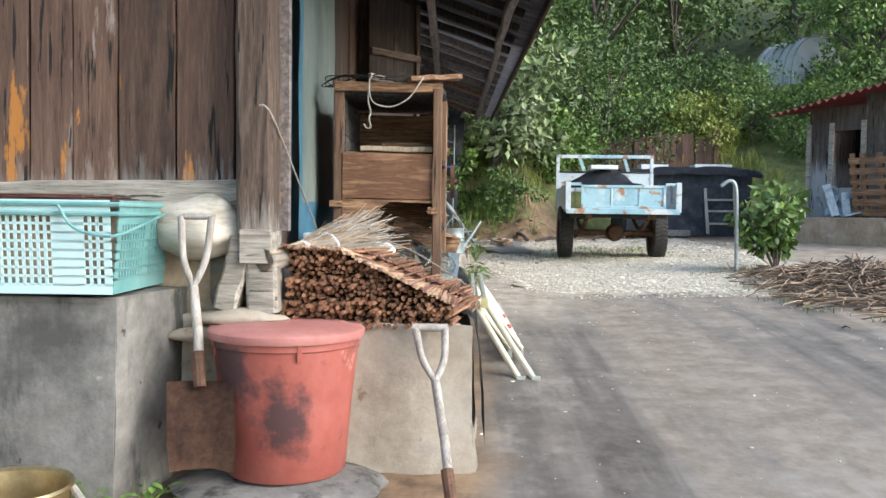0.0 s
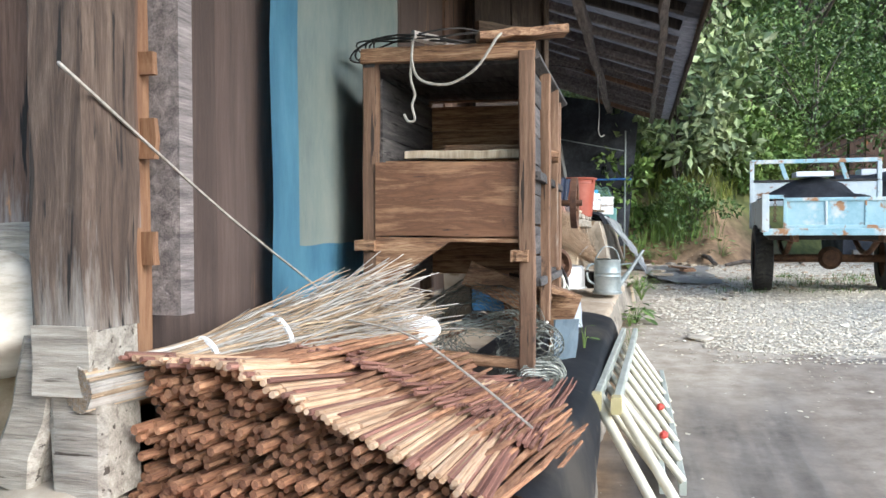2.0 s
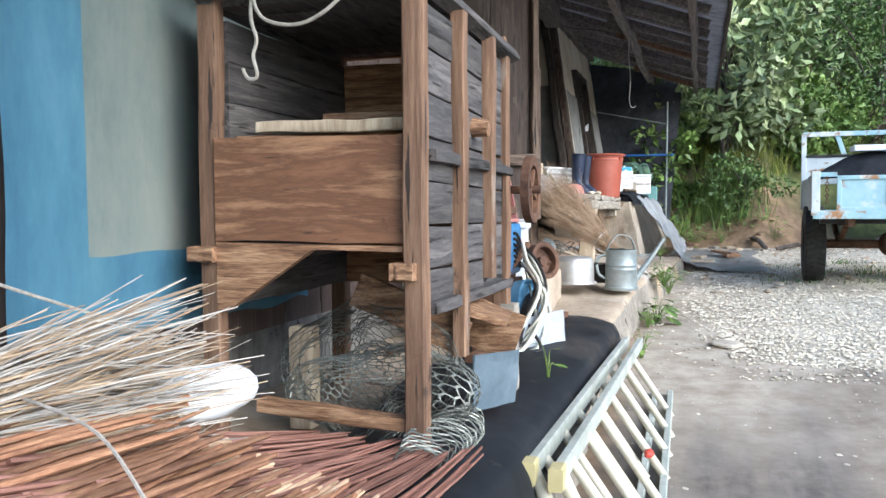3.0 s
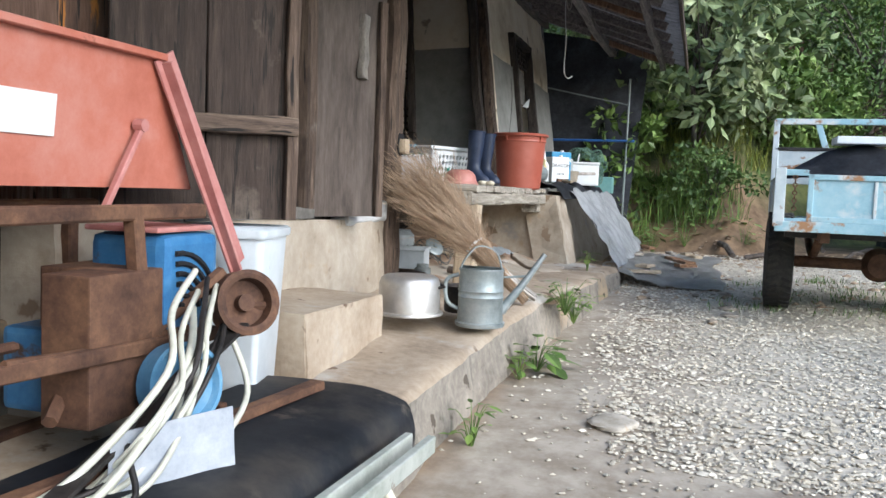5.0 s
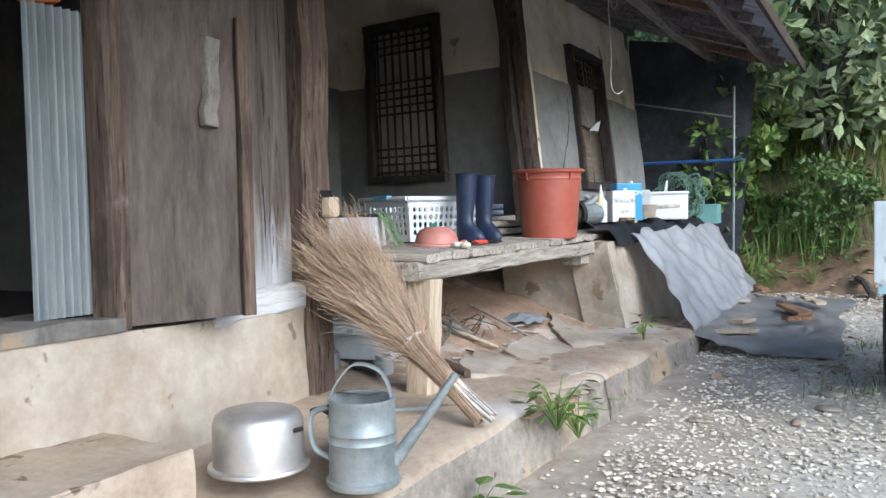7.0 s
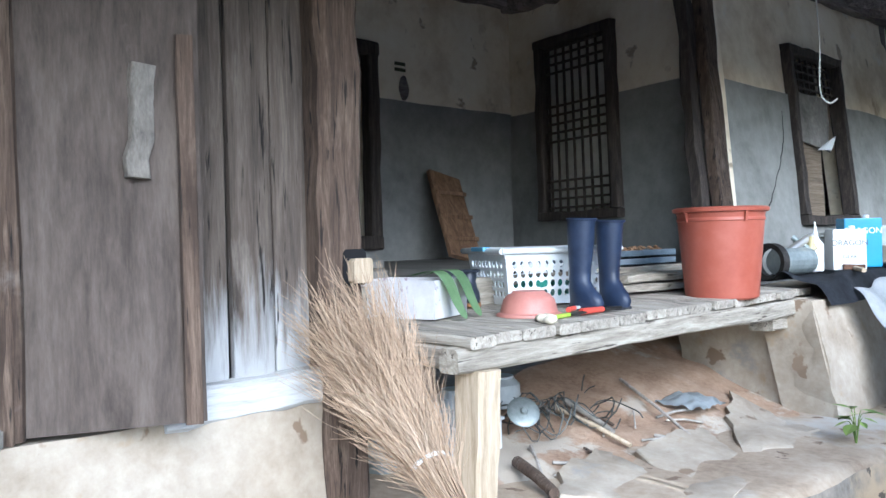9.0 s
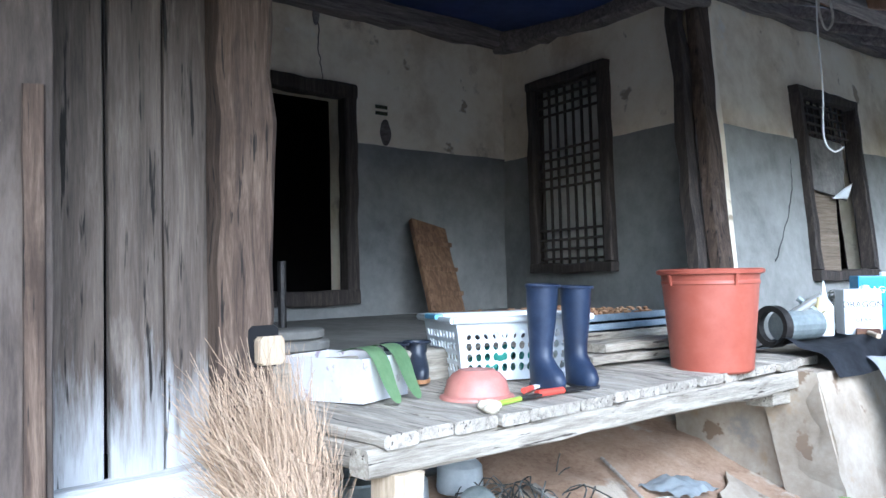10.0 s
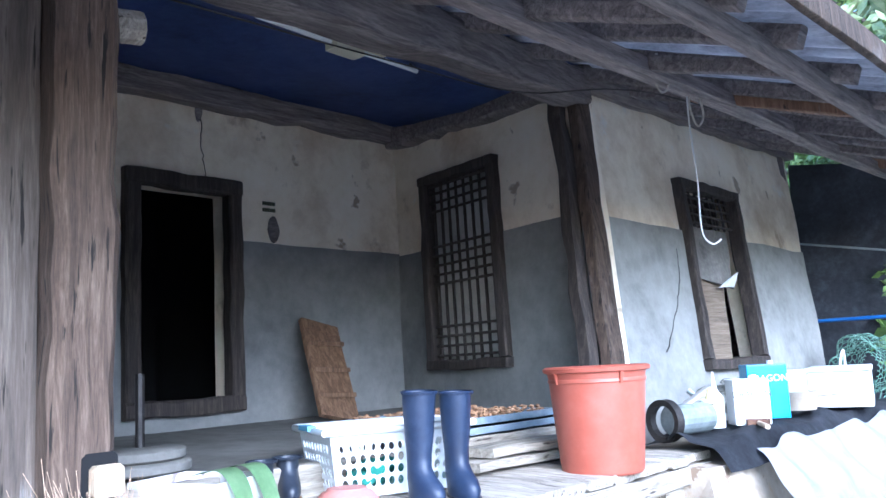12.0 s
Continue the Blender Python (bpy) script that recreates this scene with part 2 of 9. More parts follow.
def timber(bm, p, q, w, h, up=(0, 0, 1), segs=5, wob=0.004, cham=0.12, taper=1.0, mi=0):
    """A sawn or hewn timber from p to q, w wide and h high, with blunt edges and an uneven run."""
    p, q = Vector(p), Vector(q)
    d = (q - p).normalized()
    u = Vector(up)
    if abs(d.dot(u)) > 0.95:
        u = Vector((0, 1, 0))
    s = d.cross(u).normalized()
    u = s.cross(d).normalized()
    c = cham * min(w, h)
    prof = [(-w / 2 + c, -h / 2), (w / 2 - c, -h / 2), (w / 2, -h / 2 + c), (w / 2, h / 2 - c), (w / 2 - c, h / 2), (-w / 2 + c, h / 2), (-w / 2, h / 2 - c), (-w / 2, -h / 2 + c)]
    rings = []
    for i in range(segs + 1):
        f = i / segs
        k = 1 + (taper - 1) * f
        o = p.lerp(q, f) + (s * rnd(-wob, wob) + u * rnd(-wob, wob) if 0 < i < segs else Vector())
        rings.append([bm.verts.new(o + s * (a * k + rnd(-wob, wob) / 2) + u * (b * k + rnd(-wob, wob) / 2)) for a, b in prof])
    for r0, r1 in zip(rings, rings[1:]):
        for i in range(8):
            bm.faces.new((r0[i], r0[(i + 1) % 8], r1[(i + 1) % 8], r1[i])).material_index = mi
    bm.faces.new(rings[0][::-1]).material_index = mi
    bm.faces.new(rings[-1]).material_index = mi
    return bm


def tube(bm, pts, r, n=8, r2=None, caps=True):
    """A round rod, rope or pipe along pts, from radius r to r2."""
    pts = [Vector(p) for p in pts]
    rings, u = [], None
    for i, p in enumerate(pts):
        d = (pts[min(i + 1, len(pts) - 1)] - pts[max(i - 1, 0)]).normalized()
        if u is None:
            u = d.orthogonal().normalized()
        u = (u - d * u.dot(d)).normalized()
        v = d.cross(u)
        rr = r + ((r2 if r2 is not None else r) - r) * i / max(1, len(pts) - 1)
        rings.append([bm.verts.new(p + u * math.cos(2 * math.pi * k / n) * rr + v * math.sin(2 * math.pi * k / n) * rr) for k in range(n)])
    for a, b in zip(rings, rings[1:]):
        for k in range(n):
            bm.faces.new((a[k], a[(k + 1) % n], b[(k + 1) % n], b[k]))
    if caps:
        bm.faces.new(rings[0][::-1])
        bm.faces.new(rings[-1])
    return bm


def curve(pts, n=6):
    """A smooth line through pts."""
    pts = [Vector(p) for p in pts]
    out = []
    for i in range(len(pts) - 1):
        a, b, c, d = pts[max(i - 1, 0)], pts[i], pts[i + 1], pts[min(i + 2, len(pts) - 1)]
        for k in range(n):
            t = k / n
            out.append(0.5 * (2 * b + (c - a) * t + (2 * a - 5 * b + 4 * c - d) * t * t + (3 * b - a - 3 * c + d) * t ** 3))
    return out + [pts[-1]]


def lathe(bm, prof, n=32, c=(0, 0, 0), sx=1.0, sy=1.0):
    """A turned shape from (radius, height) rows; a radius of 0 closes it."""
    c = Vector(c)
    rings = []
    for r, z in prof:
        if r < 1e-5:
            rings.append([bm.verts.new(c + Vector((0, 0, z)))])
        else:
            rings.append([bm.verts.new(c + Vector((r * sx * math.cos(2 * math.pi * k / n), r * sy * math.sin(2 * math.pi * k / n), z))) for k in range(n)])
    for a, b in zip(rings, rings[1:]):
        for k in range(n):
            j = (k + 1) % n
            if len(a) == 1 and len(b) > 1:
                bm.faces.new((a[0], b[j], b[k]))
            elif len(b) == 1 and len(a) > 1:
                bm.faces.new((a[k], a[j], b[0]))
            elif len(a) > 1:
                bm.faces.new((a[k], a[j], b[j], b[k]))
    bmesh.ops.recalc_face_normals(bm, faces=bm.faces)
    return bm


def grid(bm, fn, nu, nv, mi=None):
    """A sheet of points fn(u, v), u and v from 0 to 1."""
    vs = [[bm.verts.new(fn(i / nu, j / nv)) for j in range(nv + 1)] for i in range(nu + 1)]
    for i in range(nu):
        for j in range(nv):
            f = bm.faces.new((vs[i][j], vs[i + 1][j], vs[i + 1][j + 1], vs[i][j + 1]))
            if mi:
                f.material_index = mi(i / nu, j / nv)
    return vs


def slab(bm, corners, thick, n=(8, 8), rough=0.0, freq=3.0, mi=None):
    """A wall or slab on four corners, of real thickness behind its face, its face uneven. Corner order: face seen counter-clockwise."""
    a, b, c, d = [Vector(v) for v in corners]
    nor = (b - a).cross(d - a).normalized()

    def face(u, v):
        p = a.lerp(b, u).lerp(d.lerp(c, u), v)
        return p + nor * (noise.noise(p * freq) + 0.5 * noise.noise(p * freq * 2.7)) * rough

    f = grid(bm, face, n[0], n[1], mi)
    k = grid(bm, lambda u, v: a.lerp(b, u).lerp(d.lerp(c, u), v) - nor * thick, 1, 1)
    rim = [f[i][0] for i in range(n[0] + 1)], [f[n[0]][j] for j in range(n[1] + 1)], [f[i][n[1]] for i in range(n[0], -1, -1)], [f[0][j] for j in range(n[1], -1, -1)]
    back = [k[0][0], k[1][0], k[1][1], k[0][1]]
    for s in range(4):
        bm.faces.new([*reversed(rim[s]), back[s], back[(s + 1) % 4]])
    bmesh.ops.recalc_face_normals(bm, faces=bm.faces)
    return bm


def rock(bm, c, r, seed=0, flat=0.7, sub=2):
    """A stone about c with half sizes r."""
    res = bmesh.ops.create_icosphere(bm, subdivisions=sub, radius=1)
    for v in res["verts"]:
        k = 1 + 0.28 * noise.noise(v.co * 1.3 + Vector((seed * 7.1, seed * 3.3, seed)))
        v.co = Vector((c[0] + v.co.x * r[0] * k, c[1] + v.co.y * r[1] * k, c[2] + v.co.z * r[2] * k))
    return bm


# ---- ground ----
def lane(y):
    return float(np.interp(y, [-30, -6, 0, 1.6, 5.3, 8.7, 12, 20], [-2.4, -0.95, -0.55, -0.40, -0.13, -0.02, 0.08, 0.3]))


def height(x, y):
    z = lane(y)
    z += 0.03 * max(0, x - 2.0)
    foot = 13.0 + 0.3 * noise.noise(Vector((x * 0.4, y * 0.4, 3))) + float(np.interp(x, [-20, 0, 2.2, 5.0, 8, 14], [3, 0.6, 0, 3.2, 3.4, 2]))
    d = y - foot
    if d > 0:
        z += 0.75 * min(d, 2.0) + 0.42 * max(0, d - 2.0)
        z += 0.25 * noise.noise(Vector((x * 0.6, y * 0.6, 0))) * min(1, d)
    side = x - 13.5
    if side > 0 and d < 0:
        z += 0.3 * min(side, 12)
    return z


def axis(lo, hi, fine_lo, fine_hi, step, far):
    out, v = [], lo
    while v < hi:
        out.append(v)
        v += step if fine_lo <= v <= fine_hi else far
    return out + [hi]


bm = B()
xs, ys = axis(-60, 70, -1.0, 8, 0.2, 2.5), axis(-40, 90, -4, 18, 0.2, 2.5)
gv = [[bm.verts.new((x, y, height(x, y) + (0.012 * noise.noise(Vector((x * 2, y * 2, 5))) if y < 13 else 0))) for y in ys] for x in xs]
for i in range(len(xs) - 1):
    for j in range(len(ys) - 1):
        bm.faces.new((gv[i][j], gv[i + 1][j], gv[i + 1][j + 1], gv[i][j + 1]))


def ground_material():
    m = mat("ground_surface", [(0.10, 0.086, 0.072), (0.17, 0.15, 0.128), (0.25, 0.225, 0.195)], 0.9, freq=1.6, bump=0.5, spots=[((0.36, 0.32, 0.27), 0.9, 0.56, 0.1), ((0.07, 0.06, 0.05), 2.2, 0.60, 0.12), ((0.30, 0.27, 0.23), 9.0, 0.68, 0.04)])
    n, lk = m.node_tree.nodes, m.node_tree.links.new
    b = n["Principled BSDF"]
    lane_col = b.inputs["Base Color"].links[0].from_socket
    tc = n.new("ShaderNodeTexCoord")
    sep = n.new("ShaderNodeSeparateXYZ")
    wob = n.new("ShaderNodeTexNoise")
    wob.inputs["Scale"].default_value, wob.inputs["Detail"].default_value = 1.5, 6
    lk(tc.outputs["Object"], wob.inputs["Vector"])
    lk(tc.outputs["Object"], sep.inputs[0])

    def noisy(socket, amount):
        ma = n.new("ShaderNodeMath")
        ma.operation = "MULTIPLY_ADD"
        lk(wob.outputs[0], ma.inputs[0])
        ma.inputs[1].default_value = amount
        lk(socket, ma.inputs[2])
        return ma.outputs[0]

    def step(socket, lo, hi):
        mr = n.new("ShaderNodeMapRange")
        lk(socket, mr.inputs[0])
        mr.inputs[1].default_value, mr.inputs[2].default_value = lo, hi
        return mr.outputs[0]

    def two(c0, c1, f):
        na = n.new("ShaderNodeTexNoise")
        na.inputs["Scale"].default_value, na.inputs["Detail"].default_value, na.inputs["Roughness"].default_value = f, 9, 0.7
        lk(tc.outputs["Object"], na.inputs["Vector"])
        r = n.new("ShaderNodeValToRGB")
        r.color_ramp.elements[0].position, r.color_ramp.elements[1].position = 0.38, 0.62
        r.color_ramp.elements[0].color, r.color_ramp.elements[1].color = (*c0, 1), (*c1, 1)
        lk(na.outputs[0], r.inputs[0])
        return r.outputs[0]

    def mix(f, a, c):
        mx = n.new("ShaderNodeMix")
        mx.data_type = "RGBA"
        lk(f, mx.inputs[0])
        lk(a, mx.inputs[6])
        lk(c, mx.inputs[7])
        return mx.outputs[2]

    gravel = two((0.44, 0.385, 0.30), (0.66, 0.60, 0.495), 26)
    dusty = two((0.29, 0.24, 0.18), (0.46, 0.405, 0.33), 5)
    soil = two((0.12, 0.075, 0.042), (0.30, 0.20, 0.115), 4)
    grass = two((0.035, 0.055, 0.014), (0.14, 0.15, 0.045), 2.2)
    mt = n.new("ShaderNodeMapping")
    mt.inputs["Scale"].default_value, mt.inputs["Rotation"].default_value = (1.5, 0.13, 1), (0, 0, radians(-6))
    lk(tc.outputs["Object"], mt.inputs[0])
    track = n.new("ShaderNodeTexNoise")
    track.inputs["Scale"].default_value, track.inputs["Detail"].default_value, track.inputs["Roughness"].default_value = 1.6, 7, 0.55
    lk(mt.outputs[0], track.inputs["Vector"])
    lane_col = mix(step(track.outputs[0], 0.44, 0.60), lane_col, two((0.21, 0.17, 0.13), (0.32, 0.27, 0.215), 6))
    lane_col = mix(step(track.outputs[0], 0.47, 0.36), lane_col, two((0.085, 0.071, 0.057), (0.15, 0.128, 0.105), 9))
    col = mix(step(noisy(sep.outputs[1], 1.6), 5.3, 5.55), lane_col, gravel)
    both = n.new("ShaderNodeMath")
    both.operation = "MULTIPLY"
    lk(step(noisy(sep.outputs[0], -0.7), 1.75, 1.25), both.inputs[0])
    lk(step(noisy(sep.outputs[1], 0.8), 3.5, 4.4), both.inputs[1])
    col = mix(both.outputs[0], col, dusty)
    col = mix(step(noisy(sep.outputs[0], -0.4), 0.85, 0.65), col, soil)
    # soil to the right made paler to bounce more light into the hall
    col = mix(step(noisy(sep.outputs[0], 1.2), 4.5, 4.9), col, two((0.22, 0.165, 0.115), (0.40, 0.335, 0.26), 4))
    col = mix(step(noisy(sep.outputs[1], 2.0), 12.6, 13.4), col, soil)
    col = mix(step(noisy(sep.outputs[1], 2.5), 15.2, 16.2), col, grass)
    lk(col, b.inputs["Base Color"])
    return m


M_ground = ground_material()
g = smooth(part("ground", bm, M_ground), 60)
tagged(g, "grey-brown concrete lane running into pale gravel and an earth bank", "ground", kind="structure")

# ---- house: terrace, walls, roof ----
def terrace_edge(y):
    return float(np.interp(y, [0.1, 4.2, 5.5, 6.6, 7.7, 9.3, 10.2], [0.84, 0.84, 0.87, 0.93, 1.04, 1.12, 1.12]))


def terrace_top(y):
    return float(np.interp(y, [0.1, 4.4, 5.5, 6.6, 10], [0.09, 0.08, 0.13, 0.19, 0.16]))


bm = B()


def terrace_pt(u, v):
    y = 0.12 + u * 9.9
    e = terrace_edge(y) + 0.03 * noise.noise(Vector((y * 2.3, 0, 4))) + 0.015 * noise.noise(Vector((y * 7, 0, 9)))
    t = terrace_top(y) + 0.012 * noise.noise(Vector((y * 3, v * 5, 1)))
    if v <= 0.6:
        x = -0.3 + (e - 0.03 + 0.3) * v / 0.6
        return Vector((x, y, t + 0.05 * (1 - v / 0.6)))
    if v <= 0.7:
        return Vector((e - 0.03 * (0.7 - v) / 0.1 + 0.0, y, t - 0.03 * (v - 0.6) / 0.1))
    k = (v - 0.7) / 0.3
    return Vector((e + 0.05 * k + 0.02 * noise.noise(Vector((y * 4, k * 3, 2))), y, t - 0.03 + (lane(y) - 0.08 - t) * k))


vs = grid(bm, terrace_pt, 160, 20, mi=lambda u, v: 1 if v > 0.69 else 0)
fa = [vs[0][j] for j in range(21)]
low = [bm.verts.new((v.co.x, v.co.y, -0.75)) for v in fa]
for j in range(20):
    bm.faces.new((fa[j], low[j], low[j + 1], fa[j + 1]))
fb = [vs[120][j] for j in range(21)]
lowb = [bm.verts.new((v.co.x, v.co.y, -0.2)) for v in fb]
for j in range(20):
    bm.faces.new((fb[j + 1], lowb[j + 1], lowb[j], fb[j]))
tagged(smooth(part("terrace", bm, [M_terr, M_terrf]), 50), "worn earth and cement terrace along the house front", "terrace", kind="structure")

# pale cement face on the terrace's lower end
bm = B()
slab(bm, [(-0.42, 0.10, -0.75), (0.86, 0.10, -0.75), (0.855, 0.10, 0.10), (-0.42, 0.10, 0.14)], 0.05, (26, 16), 0.014, 4)
tagged(smooth(part("wall_terrace_end", bm, M_plast), 50), "cracked pale cement face of the terrace end", "wall", kind="structure")

# end wall: sill, boards over a clay and stone footing
bm = B()
slab(bm, [(-5, 0.16, -0.8), (-0.12, 0.16, -0.8), (-0.12, 0.16, 0.68), (-5, 0.16, 0.62)], 0.25, (60, 20), 0.03, 3.5)
tagged(smooth(part("wall_footing_end", bm, M_clay), 50), "tan clay footing under the board wall", "wall", kind="structure")
bm = B()
slab(bm, [(-5, 0.30, 0.5), (0.02, 0.30, 0.5), (0.02, 0.30, 3.2), (-5, 0.30, 3.2)], 0.06, (2, 2))
tagged(part("wall_end_backing", bm, M_dark), "dark backing behind the end boards", "wall", kind="structure")


def structure(name, bm, material, label, category="wall", ang=0):
    ob = part(name, bm, material)
    if ang:
        smooth(ob, ang)
    return tagged(ob, label, category, kind="structure")


# concrete block beside the end wall
bm = B()
slab(bm, [(-2.2, -0.36, -0.85), (-0.52, -0.36, -0.85), (-0.50, -0.35, 0.25), (-2.2, -0.36, 0.27)], 0.02, (34, 22), 0.012, 3)
slab(bm, [(-0.52, -0.36, -0.85), (-0.40, 0.14, -0.85), (-0.385, 0.14, 0.255), (-0.50, -0.35, 0.25)], 0.02, (10, 22), 0.012, 3)
slab(bm, [(-2.2, -0.36, 0.268), (-0.50, -0.355, 0.25), (-0.385, 0.14, 0.255), (-2.2, 0.14, 0.27)], 0.02, (34, 10), 0.006, 3)
structure("wall_concrete_block", bm, M_conc, "stained grey concrete block beside the end wall", ang=50)

# boards of the end wall, each its own plank
wall_end = new("wall_end")
tagged(wall_end, "end wall of weathered upright brown boards", "wall", kind="structure")
x = -0.02
for w in (0.17, 0.26, 0.25, 0.2, 0.19, 0.24, 0.22, 0.25, 0.2, 0.24, 0.22, 0.26, 0.24, 0.22, 0.26, 0.25):
    bm = B()
    timber(bm, (x - w / 2, 0.19 + rnd(-0.008, 0.008), 0.70 + rnd(-0.015, 0.01)), (x - w / 2 + rnd(-0.012, 0.012), 0.20, 2.9), w - 0.008, 0.035, up=(0, 1, 0), segs=7, wob=0.004)
    smooth(part("plank", bm, M_board, wall_end), 30)
    x -= w
bm = B()
timber(bm, (-0.03, 0.13, 0.665), (-5, 0.11, 0.575), 0.12, 0.12, segs=30, wob=0.008)
structure("trim_end_sill", bm, M_greyx, "split grey sill beam under the end boards", "sill beam", 35)

# corner post with its patched foot
post = thing("corner_post", (0, 0, 0), "weathered split corner post on a patched pale foot", "post")
bm = B()
timber(bm, (-0.058, 0.07, 0.50), (-0.09, 0.10, 3.0), 0.155, 0.17, up=(0, 1, 0), segs=16, wob=0.007)
smooth(part("shaft", bm, M_cornerp, post), 35)
bm = B()
timber(bm, (-0.03, 0.06, 0.16), (-0.04, 0.06, 0.50), 0.13, 0.14, up=(0, 1, 0), segs=5, wob=0.006)
smooth(part("foot", bm, M_greyx, post, "pale split post foot"), 35)
bm = B()
timber(bm, (-0.19, 0.05, 0.17), (-0.115, 0.06, 0.47), 0.10, 0.12, up=(0, 1, 0), segs=4, wob=0.006)
smooth(part("wedge", bm, M_greyx, post, "slanting grey wedge"), 35)
bm = B()
timber(bm, (-0.055, -0.015, 0.37), (-0.055, -0.015, 0.51), 0.13, 0.02, up=(0, 1, 0), segs=2, wob=0.003)
part("patch", bm, M_greyx, post, "pale square patch")
for i, (sx, sy, sz, wx) in enumerate(((-0.13, 0.02, 0.135, 0.19), (-0.19, 0.03, 0.065, 0.26))):
    bm = B()
    rock(bm, (sx, sy, sz), (wx, 0.10, 0.04), 3 + i, sub=3)
    single("stone_slab", bm, M_plast, (0, 0, 0), "flat pale stone slab packed under the post", "stone", "packing stones", smoothed=60)
bm = B()
rock(bm, (-0.33, 0.10, 0.52), (0.22, 0.13, 0.135), 1, sub=4)
M_boul = mat("pale_boulder", [(0.28, 0.24, 0.18), (0.50, 0.45, 0.37), (0.62, 0.58, 0.50)], 0.9, scale=(1, 1, 3.5), freq=3, bump=0.6, spots=[((0.42, 0.24, 0.10), 4, 0.62, 0.08)])
single("boulder", bm, M_boul, (0, 0, 0), "large pale streaked boulder in the clay footing", "boulder", smoothed=60)
for i in range(16):
    bm = B()
    rock(bm, (rnd(-0.42, 0.0), 0.13, rnd(-0.6, 0.1)), (rnd(0.05, 0.11), 0.05, rnd(0.03, 0.06)), 20 + i)
    single("stone", bm, M_clay if i % 2 else M_plast, (0, 0, 0), "rough stone bedded in the clay footing", "stone", "footing stones", smoothed=60)

# board front of the shed
wall_front = new("wall_front_shed")
tagged(wall_front, "dark upright boards along the shed front", "wall", kind="structure")
y = 0.20
M_strip = mat("orange_brown_strip", [(0.10, 0.05, 0.025), (0.20, 0.10, 0.05), (0.28, 0.16, 0.085)], 0.8, scale=GZ, bump=0.5)
bm = B()
timber(bm, (-0.08, 0.245, 0.3), (-0.09, 0.245, 3.0), 0.08, 0.08, up=(0, 1, 0), segs=10, wob=0.004)
part("strip", bm, M_strip, wall_front, "orange-brown upright strip")
for zz in (0.62, 0.86, 1.05):
    bm = B()
    timber(bm, (-0.035, 0.245, zz), (-0.035, 0.245, zz + rnd(0.05, 0.1)), 0.06, 0.02, up=(0, 1, 0), segs=2)
    part("block", bm, M_strip, wall_front)
y = 0.30
for w in (0.42, 0.55, 0.4, 0.3, 0.34, 0.3, 0.36, 0.3, 0.3):
    bm = B()
    timber(bm, (-0.13 + rnd(-0.01, 0.01), y + w / 2, 0.34), (-0.13, y + w / 2, 2.9), w - 0.006, 0.03, up=(1, 0, 0), segs=8, wob=0.004)
    smooth(part("plank", bm, M_plainb, wall_front), 30)
    y += w
bm = B()
box(bm, (-0.32, 0.3, 0.0), (-0.16, 3.75, 3.2))
box(bm, (-0.30, 0.16, 0.05), (-0.12, 3.75, 0.40), 0.02)
structure("wall_front_backing", bm, M_conc, "cement footing behind the shed boards")
# sheet tacked over the boards
bm = B()


def sheet_pt(u, v):
    yy, zz = 0.955 + u * 1.45, 0.43 + v * 2.6
    edge = 0.03 * noise.noise(Vector((0, 0, zz * 3))) * (1 - min(1, u * 6))
    return Vector((-0.075 + 0.012 * math.sin(yy * 9) + 0.012 * noise.noise(Vector((yy * 3, zz * 2, 1))) + 0.03 * max(0, 0.1 - u) * 5, yy + edge, zz + 0.03 * noise.noise(Vector((yy * 5, 0, 0))) * (1 - v)))


grid(bm, sheet_pt, 30, 24, mi=lambda u, v: 0 if u < 0.17 or v < 0.05 else 1)
bmesh.ops.solidify(bm, geom=bm.faces[:], thickness=0.004)
single("wall_sheet", bm, [M_blue, M_bluegrey], (0, 0, 0), "faded blue and grey-green plastic sheet tacked to boards", "sheet", smoothed=60)

# plastered footing under the doors
bm = B()
slab(bm, [(0.06, 3.6, 0.0), (0.02, 6.42, 0.0), (-0.02, 6.42, 0.62), (0.03, 3.6, 0.71)], 0.3, (60, 14), 0.022, 3.2)
structure("wall_footing_front", bm, M_plast, "patched cement and clay footing under the doors", ang=50)
bm = B()
slab(bm, [(0.02, 4.27, 0.725), (0.02, 5.34, 0.71), (-0.36, 5.34, 0.71), (-0.36, 4.27, 0.725)], 0.05, (18, 6), 0.01, 4)
structure("door_sill", bm, M_conc, "grey cement doorsill", "sill", 50)
# ledge in front of the doors
bm = B()
slab(bm, [(0.46, 4.40, 0.0), (0.435, 5.23, 0.0), (0.425, 5.22, 0.33), (0.44, 4.40, 0.35)], 0.1, (30, 8), 0.012, 4)
slab(bm, [(0.435, 5.23, 0.0), (-0.05, 5.26, 0.0), (-0.05, 5.24, 0.34), (0.425, 5.22, 0.33)], 0.1, (10, 8), 0.012, 4)
slab(bm, [(-0.05, 4.40, 0.0), (0.46, 4.40, 0.0), (0.44, 4.40, 0.35), (-0.05, 4.40, 0.36)], 0.1, (10, 8), 0.012, 4)
slab(bm, [(0.44, 4.40, 0.35), (0.425, 5.22, 0.33), (-0.05, 5.24, 0.345), (-0.05, 4.40, 0.36)], 0.06, (30, 10), 0.012, 4)
structure("step_ledge", bm, M_terr, "tan cement step below the doorsill", "step", 50)

